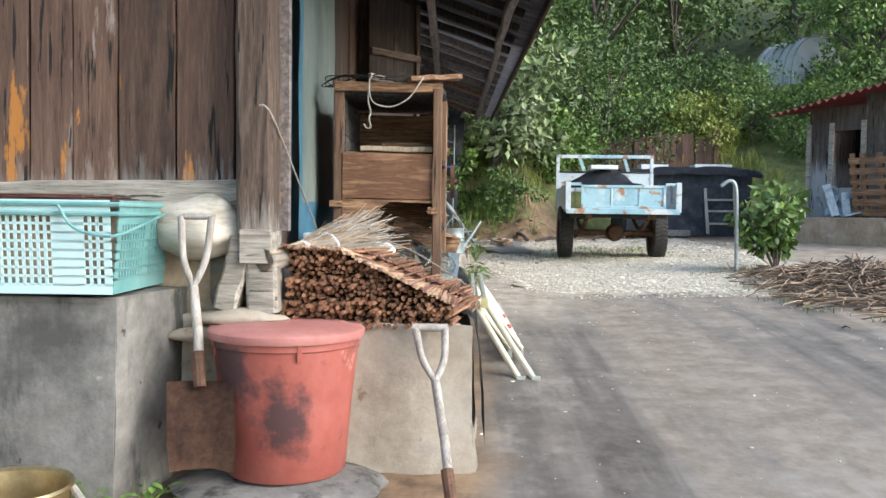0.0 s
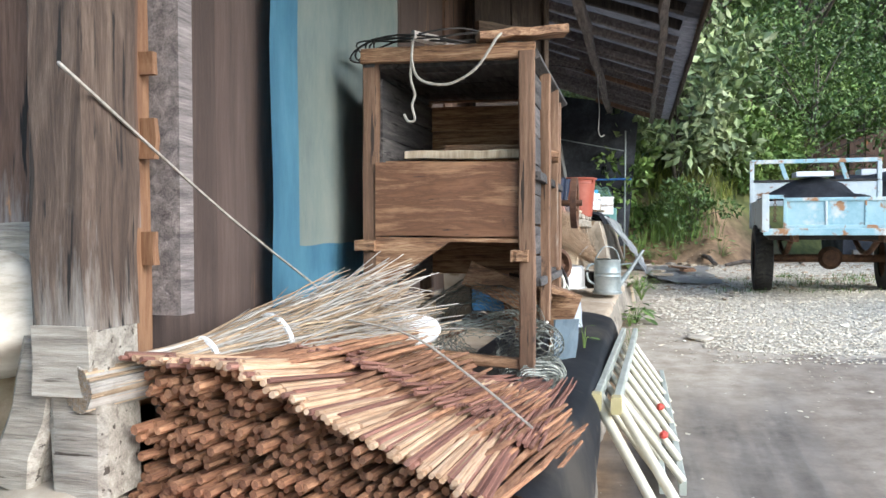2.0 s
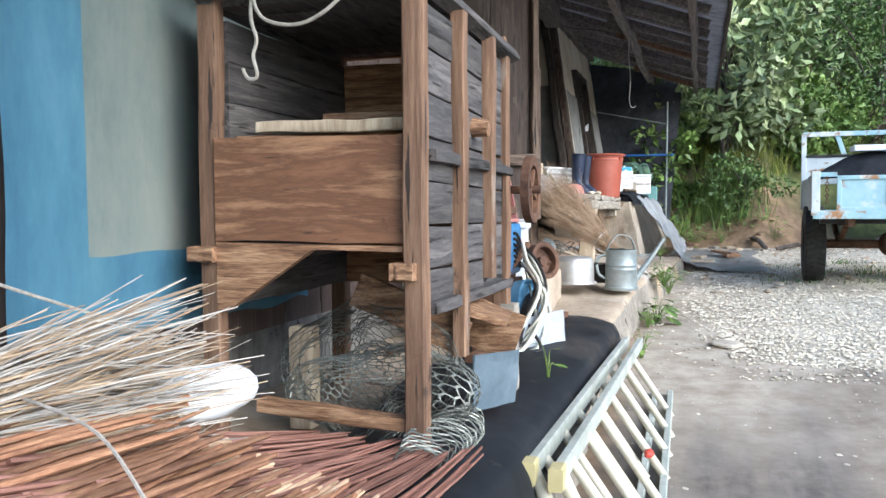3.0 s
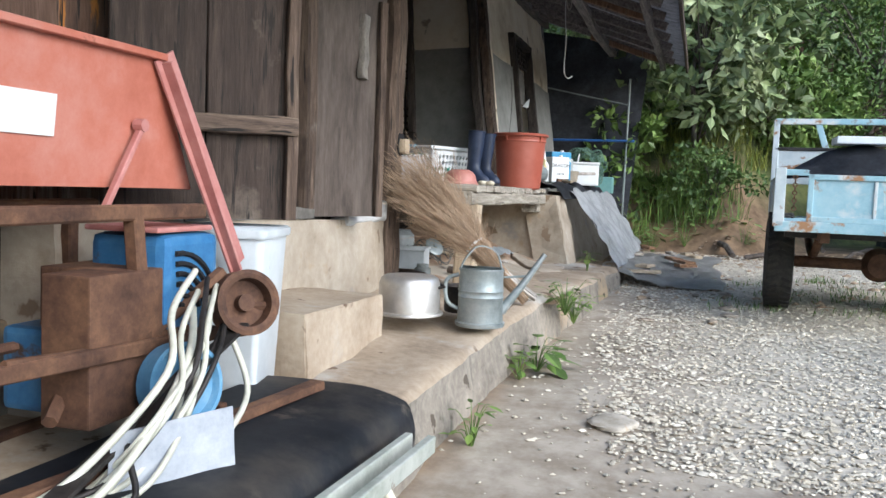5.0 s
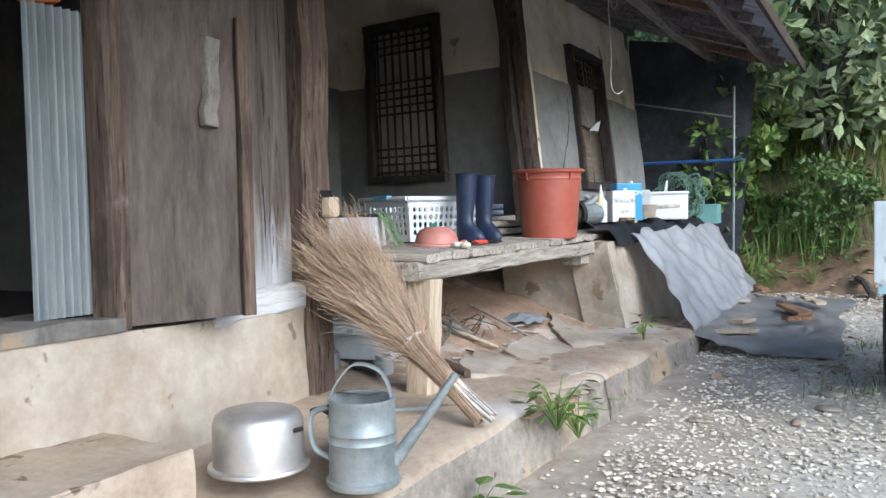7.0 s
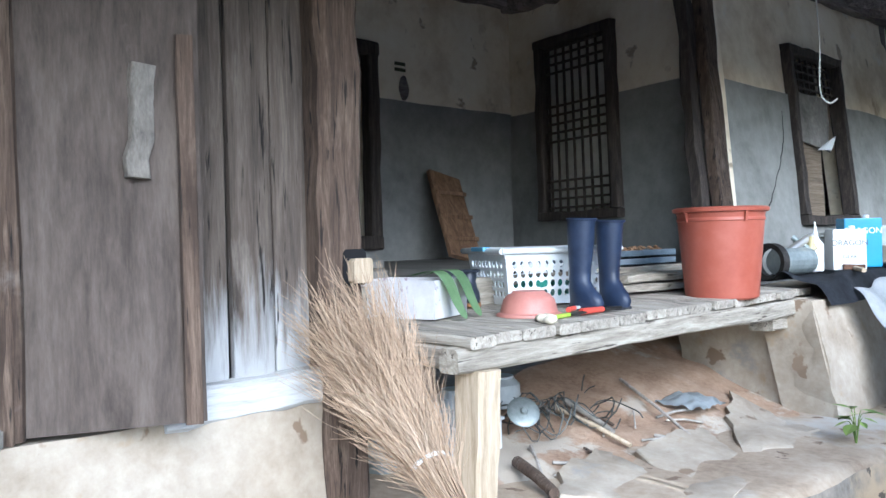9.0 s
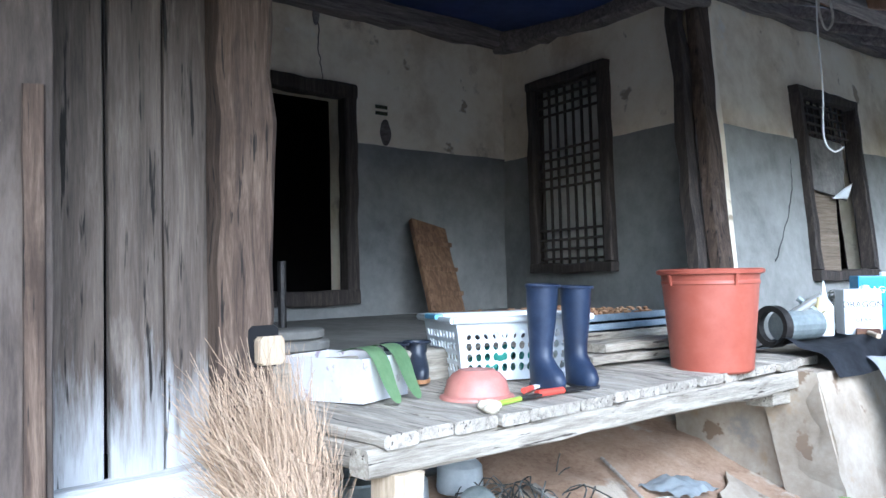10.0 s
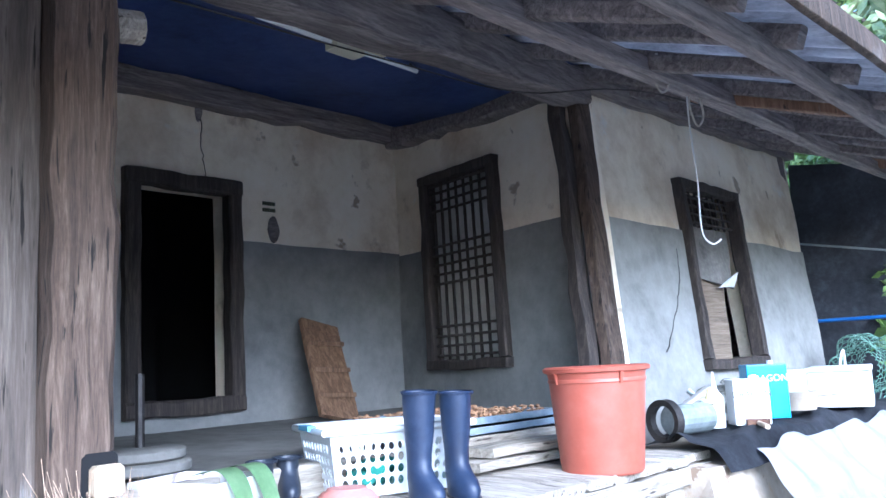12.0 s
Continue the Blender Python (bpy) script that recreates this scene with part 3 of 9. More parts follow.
# dark store behind the doors
bm = B()
box(bm, (-3.2, 3.7, 0.3), (-3.1, 6.4, 3.3))
box(bm, (-3.2, 3.62, 0.3), (-0.25, 3.7, 3.3))
box(bm, (-3.2, 3.7, 0.55), (-0.36, 6.36, 0.65))
structure("wall_store", bm, M_darkz, "very dark inner walls of the store")
bm = B()
box(bm, (-2.45, 6.36, 0.3), (-0.16, 6.46, 3.25))
structure("wall_hall_side", bm, M_wallg, "grey plastered side wall of the hall")
# door frame
frame_ob = new("door_frame_store")
tagged(frame_ob, "weathered timber frame of the store doorway", "door frame", kind="structure")
for yy, w in ((4.22, 0.1), (5.36, 0.1)):
    bm = B()
    timber(bm, (-0.06, yy, 0.66), (-0.06, yy, 2.75), w, 0.1, up=(1, 0, 0), segs=8, wob=0.004)
    smooth(part("jamb", bm, M_post, frame_ob), 35)
bm = B()
timber(bm, (-0.06, 3.6, 2.62), (-0.06, 6.3, 2.62), 0.12, 0.14, segs=8)
part("lintel", bm, M_post, frame_ob)
bm = B()
box(bm, (-0.14, 3.55, 0.7), (-0.10, 4.18, 3.1))
box(bm, (-0.14, 4.17, 2.6), (-0.10, 5.42, 3.1))
structure("wall_front_upper", bm, M_board, "dark boards beside and above the doorway")


M_doorb = mat("dark_brown_door_boards", [(0.011, 0.007, 0.005), (0.03, 0.02, 0.015), (0.065, 0.046, 0.035)], 0.85, scale=GZ, bump=0.8, contrast=0.4, spots=[((0.14, 0.115, 0.09), 1.6, 0.62, 0.12)], vary=0.3, cracks=SPLIT)
M_ledge = mat("brown_ledge_bar", [(0.04, 0.027, 0.02), (0.11, 0.076, 0.055), (0.2, 0.15, 0.11)], 0.85, scale=GX, bump=0.8, cracks=SPLIT)


def door_leaf(a, b, z0, z1, label, bars, strips, wood):
    """A plank door leaf from hinge a to free edge b."""
    a, b = Vector(a), Vector(b)
    d = (b - a).normalized()
    nrm = Vector((d.y, -d.x))
    ob = thing("door", (a.x, a.y, z0), label, "door", rz=math.degrees(math.atan2(d.y, d.x)))
    w, h, n = (b - a).length, z1 - z0, 1 if len(strips) > 1 else 2
    for i in range(n):
        bm = B()
        c = w * (i + 0.5) / n
        timber(bm, (c, 0.006 * (i % 2), rnd(-0.01, 0.01)), (c, 0.006 * (i % 2), h), w / n - 0.007, 0.028, up=(0, 1, 0), segs=9, wob=0.003)
        smooth(part("plank", bm, wood, ob), 35)
    for zz in bars:
        bm = B()
        timber(bm, (0.0, -0.035, zz), (w, -0.035, zz + 0.01), 0.045, 0.06, segs=8, wob=0.006)
        smooth(part("ledge_bar", bm, M_ledge, ob), 35)
    for c, zb, zt, ww in strips:
        bm = B()
        timber(bm, (c, -0.03, zb), (c, -0.03, zt), ww, 0.03, up=(0, 1, 0), segs=7, wob=0.003)
        smooth(part("batten", bm, M_post, ob, "grey upright batten"), 35)
    return ob


M_doorp = mat("grey_brown_plank_door", [(0.035, 0.026, 0.021), (0.088, 0.069, 0.057), (0.15, 0.122, 0.102)], 0.88, scale=(4, 4, 0.7), freq=3.0, bump=1.0, contrast=0.36, spots=[((0.20, 0.175, 0.15), 2.2, 0.62, 0.1), ((0.035, 0.026, 0.022), 1.3, 0.57, 0.14, 3)])
door_leaf((-0.06, 5.36), (0.15, 5.86), 0.665, 2.5, "dark weathered plank door standing open against the wall", (), ((0.50, 0.0, 1.12, 0.05), (0.02, -0.01, 0.62, 0.03)), M_doorp)
door_leaf((0.02, 3.84), (0.42, 4.31), 0.70, 2.5, "dark weathered plank door standing open with a ledge bar", (0.31, 1.3), ((0.60, 0.0, 1.8, 0.04),), M_doorb)
bm = B()
timber(bm, (0.107, 5.685, 1.375), (0.10, 5.71, 1.70), 0.065, 0.035, up=(1, 0, 0), segs=6, wob=0.006)
single("wood_block", bm, mat("cracked_grey_block", [(0.09, 0.08, 0.07), (0.20, 0.18, 0.155), (0.31, 0.285, 0.25)], 0.9, scale=(5, 5, 2), freq=5, bump=0.9, contrast=0.36), (0, 0, 0), "cracked grey wooden block nailed to the open door", "wood block", smoothed=35)

# corrugated sheet standing in the doorway
M_corr = mat("pale_corrugated_iron", [(0.26, 0.31, 0.32), (0.38, 0.43, 0.44), (0.47, 0.51, 0.51)], 0.5, 0.0, scale=(3, 3, 0.4), bump=0.1)
bm = B()
grid(bm, lambda u, v: Vector((-0.10 + 0.016 * math.sin(u * 2 * math.pi * 7), 5.085 + 0.225 * u, 0.72 + 1.02 * v)), 72, 2)
bmesh.ops.solidify(bm, geom=bm.faces[:], thickness=0.002)
single("corrugated_sheet", bm, M_corr, (0, 0, 0), "pale grey corrugated iron sheet standing in the doorway", "metal sheet", smoothed=80)
M_orange = mat("orange_cloth", [(0.5, 0.12, 0.02), (0.65, 0.2, 0.04)], 0.8)
bm = B()
for i in range(3):
    rock(bm, (-0.105 - 0.02 * i, 5.10 + 0.06 * i, 1.755 + 0.012 * i), (0.03, 0.05, 0.022), 60 + i)
single("orange_cloth", bm, M_orange, (0, 0, 0), "crumpled orange cloth on the iron sheet", "cloth", smoothed=60)

# planks between door and hall post
wall_mid = new("wall_boards_middle")
tagged(wall_mid, "grey weathered upright boards beside the hall", "wall", kind="structure")
y = 5.42
for w in (0.26, 0.23, 0.16, 0.17, 0.15):
    bm = B()
    xo = -0.09 + rnd(-0.012, 0.012)
    timber(bm, (xo, y + w / 2, 0.70), (xo, y + w / 2, 3.0), w - 0.013, 0.03, up=(1, 0, 0), segs=9, wob=0.003)
    smooth(part("plank", bm, M_midp, wall_mid), 35)
    y += w
bm = B()
timber(bm, (-0.05, 5.80, 0.67), (-0.05, 6.38, 0.68), 0.10, 0.12, segs=8, wob=0.005)
M_limew = mat("whitewashed_sill", [(0.36, 0.36, 0.35), (0.52, 0.53, 0.53), (0.62, 0.63, 0.63)], 0.85, scale=GY, bump=0.5)
smooth(part("sill", bm, M_limew, wall_mid, "pale washed sill board"), 35)

# hall post with its peg
hp = thing("hall_post", (-0.07, 6.48, 0.12), "thick split grey-brown post at the hall corner", "post")
bm = B()
timber(bm, (0, 0, 0), (0.01, 0.0, 2.75), 0.19, 0.19, up=(0, 1, 0), segs=18, wob=0.008, cham=0.16)
smooth(part("shaft", bm, M_post, hp), 35)
bm = B()
timber(bm, (0.05, 0.045, 0.955), (0.135, 0.045, 0.955), 0.085, 0.088, segs=2, wob=0.003)
part("peg", bm, M_pale, hp, "sawn pale tenon end")
# solid black block paints the shade of a mortise on the post
bm = B()
timber(bm, (0.0, 0.035, 0.968), (0.099, 0.035, 0.968), 0.105, 0.13, segs=2, wob=0.001)
part("mortise", bm, M_black, hp, "black block standing for an open mortise's shade")
bm = B()
tube(bm, [(0.0, 0.02, 2.33), (0.02, 0.20, 2.35)], 0.055, 10)
part("beam_end", bm, M_greyx, hp, "round sawn beam end")
bm = B()
box(bm, (0.085, -0.06, 2.42), (0.115, 0.04, 2.56), 0.006)
part("fuse_box", bm, mat("yellowed_plastic", [(0.5, 0.42, 0.25), (0.58, 0.5, 0.32)], 0.5), hp, "small yellowed plastic box")


# ---- open hall ----
def wall_holes(bm, P, us, vs, skip, thick_vec, n=6):
    """Panels of a wall on P(u, v), cut by the lists us and vs, leaving out the cells in skip, with real depth."""
    t = Vector(thick_vec)
    for i in range(len(us) - 1):
        for j in range(len(vs) - 1):
            if (i, j) in skip:
                continue
            k = max(1, int((us[i + 1] - us[i]) * n)), max(1, int((vs[j + 1] - vs[j]) * n))
            f = grid(bm, lambda a, b: P(us[i] + a * (us[i + 1] - us[i]), vs[j] + b * (vs[j + 1] - vs[j])), *k)
            g2 = grid(bm, lambda a, b: P(us[i] + a * (us[i + 1] - us[i]), vs[j] + b * (vs[j + 1] - vs[j])) + t, *k)
            m0, m1 = k
            for a0, a1 in ((f, g2),):
                loops = [[(a, 0) for a in range(m0 + 1)], [(m0, b) for b in range(m1 + 1)], [(a, m1) for a in range(m0, -1, -1)], [(0, b) for b in range(m1, -1, -1)]]
                for lp in loops:
                    for p, q in zip(lp, lp[1:]):
                        bm.faces.new((a0[p[0]][p[1]], a0[q[0]][q[1]], a1[q[0]][q[1]], a1[p[0]][p[1]]))
    bmesh.ops.recalc_face_normals(bm, faces=bm.faces)
    return bm


def uneven(p, k=0.006):
    return p + Vector((1, 1, 0)) * k * noise.noise(p * 2.2)


def P_back(u, v):
    return uneven(Vector((-2.35, 6.4 + 3.76 * u, 0.9 + 2.25 * v)))


def P_backd(u, v):
    return P_back(u, v) + Vector((0.006, 0, 0.012 * noise.noise(Vector((u * 9, 0, 2))) if v > 0.55 else 0))


def P_side(u, v):
    z = 0.9 + 2.2 * v
    out = Vector((-0.12 - (z - 1.25) * 0.165, 9.52 + (z - 1.25) * 0.157, z))
    return uneven(Vector((-2.36, 10.12, z)).lerp(out, u))


def P_sided(u, v):
    return P_side(u, v) + Vector((-0.001, -0.006, 0.012 * noise.noise(Vector((u * 5, 0, 7))) if v > 0.55 else 0))


def P_front(u, v):
    z = 0.55 + 2.65 * v
    y0, y1 = 9.52 + (z - 1.25) * 0.157, 13.02 + (z - 1.25) * 0.24
    return uneven(Vector((-0.12 - (z - 1.25) * 0.165, y0 + (y1 - y0) * u, z)), 0.012)


def P_frontd(u, v):
    return P_front(u, v) + Vector((0.017, -0.004, 0.02 * noise.noise(Vector((u * 6, 0, 5))) if v > 0.55 else 0))


DZ = (2.235 - 0.9) / 2.25
bm = wall_holes(B(), P_back, [0, 0.3883, 0.5638, 1], [0, 0.1289, 0.7289, 1], {(1, 1)}, (-0.16, 0, 0), 12)
structure("wall_hall_back", bm, M_wallw, "grimy cream back wall of the open hall", ang=40)
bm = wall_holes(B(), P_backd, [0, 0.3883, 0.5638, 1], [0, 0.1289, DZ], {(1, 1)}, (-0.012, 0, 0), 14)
structure("trim_dado_back", bm, M_dado_shade, "grey cement dado on the hall back wall", "dado", 40)
DS = (2.22 - 0.9) / 2.2
bm = wall_holes(B(), P_side, [0, 0.21, 0.61, 1], [0, 0.195, 0.84, 1], {(1, 1)}, (0.03, 0.16, 0), 12)
structure("wall_hall_right", bm, M_wallw, "cream wall with a lattice window", ang=40)
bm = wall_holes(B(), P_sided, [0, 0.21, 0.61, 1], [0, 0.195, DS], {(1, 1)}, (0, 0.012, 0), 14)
structure("trim_dado_side", bm, M_dado_shade, "grey cement dado under the lattice window", "dado", 40)
DF = (2.19 - 0.55) / 2.65
bm = wall_holes(B(), P_front, [0, 0.33, 0.60, 1], [0, 0.26, 0.76, 1], {(1, 1)}, (-0.16, 0.03, 0), 14)
structure("wall_room_front", bm, M_wallw, "leaning cream plaster front wall of the end room", ang=40)
bm = wall_holes(B(), P_frontd, [0, 0.33, 0.60, 1], [0, 0.26, DF], {(1, 1)}, (-0.03, 0, 0), 16)
structure("trim_dado_front", bm, M_wallg, "pale grey cement dado on the front wall", "dado", 40)
bm = B()
slab(bm, [(-0.1, 13.0, 0.0), (-2.6, 13.2, 0.0), (-2.6, 13.4, 3.2), (-0.42, 13.42, 3.2)], 0.1)
box(bm, (-2.7, 10.25, 0.3), (-2.6, 13.4, 3.4))
structure("wall_room_far", bm, M_dark, "dark outer walls of the end room")
bm = B()
slab(bm, [(-2.36, 6.45, 1.03), (-0.22, 6.45, 0.99), (-0.22, 9.6, 0.99), (-2.36, 10.2, 1.03)], 0.12, (18, 24), 0.006, 2)
M_floor = mat("worn_grey_floor", [(0.10, 0.096, 0.085), (0.18, 0.173, 0.155), (0.27, 0.26, 0.235)], 0.7, freq=1.6, bump=0.15)
structure("floor_hall", bm, M_floor, "dusty grey hall floor", "floor", 50)
# room behind the back door, its darkness painted as black walls
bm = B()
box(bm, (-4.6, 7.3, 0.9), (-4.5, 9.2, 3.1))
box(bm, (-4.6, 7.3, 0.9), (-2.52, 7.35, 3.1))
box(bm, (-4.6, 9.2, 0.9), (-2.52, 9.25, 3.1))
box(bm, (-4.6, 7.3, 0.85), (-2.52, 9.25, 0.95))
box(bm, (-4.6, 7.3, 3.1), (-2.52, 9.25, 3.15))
structure("wall_back_room", bm, M_black, "back room walls coloured black for darkness")


def casing(name, P, u0, u1, v0, v1, w, out, label):
    """A hewn timber frame round an opening of P."""
    ob = new(name)
    tagged(ob, label, "frame", kind="structure")
    o = Vector(out)
    for nm, a, b in (("head", (u0, v1), (u1, v1)), ("stile", (u0, v0), (u0, v1)), ("stile", (u1, v0), (u1, v1)), ("bottom_rail", (u0, v0), (u1, v0))):
        bm = B()
        pa, pb = P(*a) + o, P(*b) + o
        e = (pb - pa).normalized() * w * 0.5
        if nm in ("head", "bottom_rail"):
            timber(bm, pa - e, pb + e, 0.11, w, segs=8, wob=0.008)
        else:
            timber(bm, pa + e, pb - e, w, 0.11, up=tuple(o.normalized()), segs=8, wob=0.006)
        smooth(part(nm, bm, M_darkz, ob), 35)
    return ob


casing("door_1", P_back, 0.38, 0.572, 0.118, 0.745, 0.10, (0.02, 0, 0), "sooty hewn frame of the dark doorway")
casing("window_1", P_side, 0.215, 0.605, 0.2, 0.835, 0.07, (0, -0.02, 0), "sooty frame of the lattice window")
casing("window_2", P_front, 0.335, 0.595, 0.265, 0.755, 0.07, (0.02, 0, 0), "leaning sooty frame of the broken window")


def lattice(P, u0, u1, v0, v1, ups, rows, out, r=0.009):
    ob = new("lattice_window")
    tagged(ob, "sooty wooden lattice window with close crossed bars", "window")
    o = Vector(out)
    for i in range(ups):
        u = u0 + (u1 - u0) * (i + 0.5) / ups
        bm = B()
        timber(bm, P(u, v0) + o, P(u, v1) + o, 2 * r, 2 * r, segs=3, wob=0.001)
        part("upright_bar", bm, M_darkz, ob)
    for v in rows:
        bm = B()
        timber(bm, P(u0, v) + o * 1.6, P(u1, v) + o * 1.6, 2 * r, 2 * r, segs=3, wob=0.001)
        part("cross_bar", bm, M_darkz, ob)
    return ob


vr = [0.23, 0.262, 0.294, 0.326]
lattice(P_side, 0.235, 0.585, 0.205, 0.83, 8, vr + [0.47, 0.502, 0.534, 0.566, 0.598] + [0.72, 0.752, 0.784, 0.81], (0.005, -0.012, 0))
M_paper = mat("grimy_window_paper", [(0.42, 0.40, 0.36), (0.58, 0.56, 0.51), (0.70, 0.68, 0.63)], 0.9, freq=2, bump=0.1)
bm = B()
slab(bm, [P_side(0.22, 0.2) + Vector((0, 0.03, 0)), P_side(0.6, 0.2) + Vector((0, 0.03, 0)), P_side(0.6, 0.83) + Vector((0, 0.03, 0)), P_side(0.22, 0.83) + Vector((0, 0.03, 0))], 0.003)
single("window_paper", bm, M_paper, (0, 0, 0), "grimy grey paper behind the lattice", "paper")
lw = lattice(P_front, 0.35, 0.58, 0.64, 0.75, 8, [0.65, 0.675, 0.70, 0.725], (0.0, 0.0, 0), 0.008)
lw["label"] = "broken sooty wooden lattice with only its top bars left"
M_reed = mat("brown_reed_blind", [(0.10, 0.075, 0.05), (0.20, 0.155, 0.11), (0.30, 0.25, 0.19)], 0.9, scale=(2, 1, 30), freq=2, bump=0.8)
bm = B()
slab(bm, [P_front(0.34, 0.265) + Vector((-0.06, 0, 0)), P_front(0.51, 0.265) + Vector((-0.06, 0, 0)), P_front(0.53, 0.6) + Vector((-0.06, 0, 0)), P_front(0.34, 0.55) + Vector((-0.06, 0, 0))], 0.01, (6, 20), 0.006, 6)
single("reed_blind", bm, M_reed, (0, 0, 0), "torn brown reed blind in the broken window", "blind")
bm = B()
slab(bm, [P_front(0.36, 0.50) + Vector((-0.03, 0, 0)), P_front(0.55, 0.47) + Vector((-0.02, 0, 0)), P_front(0.56, 0.64) + Vector((-0.03, 0, 0)), P_front(0.34, 0.64) + Vector((-0.03, 0, 0))], 0.004, (10, 10), 0.02, 6)
single("torn_paper", bm, mat("sooty_torn_paper", [(0.10, 0.095, 0.085), (0.19, 0.18, 0.165), (0.30, 0.285, 0.26)], 0.9, freq=5, bump=0.3), (0, 0, 0), "torn grey window paper hanging in shreds", "paper")
bm = B()
slab(bm, [P_front(0.46, 0.47) + Vector((0.0, 0, 0)), P_front(0.52, 0.475) + Vector((0.03, 0, 0)), P_front(0.55, 0.52) + Vector((0.04, 0, 0)), P_front(0.52, 0.50)], 0.003, (4, 4), 0.01, 9)
M_white = mat("white_plastic", [(0.62, 0.64, 0.64), (0.72, 0.74, 0.74), (0.78, 0.80, 0.80)], 0.45, freq=2, bump=0.05)
single("paper_scrap", bm, M_white, (0, 0, 0), "white curled scrap hanging in the window", "paper scrap")
# inner wall coloured black to give the window its darkness
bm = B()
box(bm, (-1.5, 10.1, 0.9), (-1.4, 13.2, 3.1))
structure("wall_end_room_inner", bm, M_black, "inner wall of the end room coloured black for darkness")

# corner post of the end room, with a pale strip beside it
cpost = thing("leaning_post", (0, 0, 0), "sooty leaning corner post of the end room", "post")
bm = B()
a, b = P_front(0, 0.02), P_front(0, 1)
timber(bm, a + Vector((-0.09, -0.07, 0)), b + Vector((-0.09, -0.07, 0)), 0.08, 0.10, up=(0, 1, 0), segs=14, wob=0.014)
smooth(part("shaft", bm, M_darkz, cpost), 35)
bm = B()
timber(bm, a + Vector((-0.003, 0.045, 0)), b + Vector((-0.003, 0.045, 0)), 0.08, 0.15, up=(0, 1, 0), segs=14, wob=0.008)
smooth(part("strip", bm, M_post, cpost, "brown split strip"), 35)

# beams, rafters, roof
beams = new("roof_frame")
tagged(beams, "sooty hewn beams and rafters, coloured darker for shade over the shed", "roof frame", kind="structure")
for nm, p, q, w, h in (("front_beam", (-0.10, 6.3, 2.80), (-0.40, 9.85, 3.05), 0.18, 0.24), ("front_beam", (-0.40, 9.8, 3.12), (-0.45, 13.6, 3.22), 0.16, 0.18),
                       ("back_beam", (-2.30, 6.4, 3.15), (-2.30, 10.2, 3.20), 0.14, 0.16), ("side_beam", (-2.3, 10.05, 3.16), (-0.4, 9.78, 3.08), 0.14, 0.16),
                       ("front_beam", (-0.06, 0.1, 2.95), (-0.08, 6.4, 2.85), 0.16, 0.2), ("purlin", (0.55, 0.3, 2.56), (0.55, 13.6, 2.77), 0.09, 0.09), ("purlin", (1.25, 0.3, 2.32), (1.25, 13.3, 2.53), 0.07, 0.07)):
    bm = B()
    timber(bm, p, q, w, h, segs=18, wob=0.014)
    smooth(part(nm, bm, M_dark, beams), 35)


def roof_z(x, y):
    return 2.36 + (1.5 - x) * 0.36 + 0.016 * y


yy = 0.5
while yy < 13.4:
    bm = B()
    timber(bm, (-2.5, yy, roof_z(-2.5, yy) - 0.06), (1.40, yy + rnd(-0.05, 0.05), roof_z(1.4, yy) - 0.055), 0.07, 0.08, segs=10, wob=0.008)
    # rafters over the shed take darker wood, shade put into the colour
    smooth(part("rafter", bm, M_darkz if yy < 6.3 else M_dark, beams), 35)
    yy += 0.62
for yy in np.arange(7.0, 13.0, 0.95):
    bm = B()
    timber(bm, (0.35, yy, roof_z(0.35, yy) - 0.13), (1.28, yy, roof_z(1.28, yy) - 0.11), 0.06, 0.07, segs=5, wob=0.006)
    smooth(part("bracket", bm, M_pinez if int(yy) % 3 == 0 else M_dark, beams), 35)
# darker copy of the roof sheet, painting shade above the shed front
M_roof_shade = mat("shaded_roof_sheet", [(0.025, 0.027, 0.033), (0.05, 0.052, 0.06), (0.10, 0.10, 0.11)], 0.6, scale=(0.7, 5, 5), bump=0.3)
bm = B()
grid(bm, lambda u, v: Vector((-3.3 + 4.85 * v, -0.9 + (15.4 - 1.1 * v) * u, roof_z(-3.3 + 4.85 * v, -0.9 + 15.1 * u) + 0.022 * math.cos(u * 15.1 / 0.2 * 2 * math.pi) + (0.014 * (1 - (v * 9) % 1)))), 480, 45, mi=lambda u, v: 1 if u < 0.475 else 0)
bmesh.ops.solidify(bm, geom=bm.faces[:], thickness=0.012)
structure("roof", bm, [M_roof, M_roof_shade], "dark ribbed roof sheets over deep eaves", "roof", 60)
bm = B()
slab(bm, [(-3.3, -0.9, roof_z(-3.3, 0)), (-3.3, 14.2, roof_z(-3.3, 14)), (-7.5, 14.2, 2.6), (-7.5, -0.9, 2.6)], 0.03)
structure("roof_rear", bm, M_roof, "dark rear slope of the roof", "roof")
bm = B()
timber(bm, (1.555, 0.0, roof_z(1.55, 0) - 0.02), (1.555, 13.45, roof_z(1.55, 13.4) - 0.02), 0.03, 0.10, segs=20, wob=0.006)
smooth(part("fascia", bm, M_post, beams, "grey eaves board"), 35)
# blue-black tarpaulin ceiling of the hall
bm = B()
grid(bm, lambda u, v: Vector((-2.3 + 2.1 * v, 6.5 + 3.5 * u, 3.26 - 0.10 * math.sin(v * math.pi) - 0.06 * v + 0.03 * noise.noise(Vector((u * 4, v * 4, 0))))), 20, 12)
bmesh.ops.solidify(bm, geom=bm.faces[:], thickness=0.004)
M_tarp = mat("dark_blue_tarpaulin", [(0.035, 0.055, 0.135), (0.065, 0.098, 0.24), (0.10, 0.14, 0.31)], 0.6, freq=2, bump=0.2)
structure("ceiling", bm, M_tarp, "dark blue tarpaulin ceiling over the hall", "ceiling", 60)

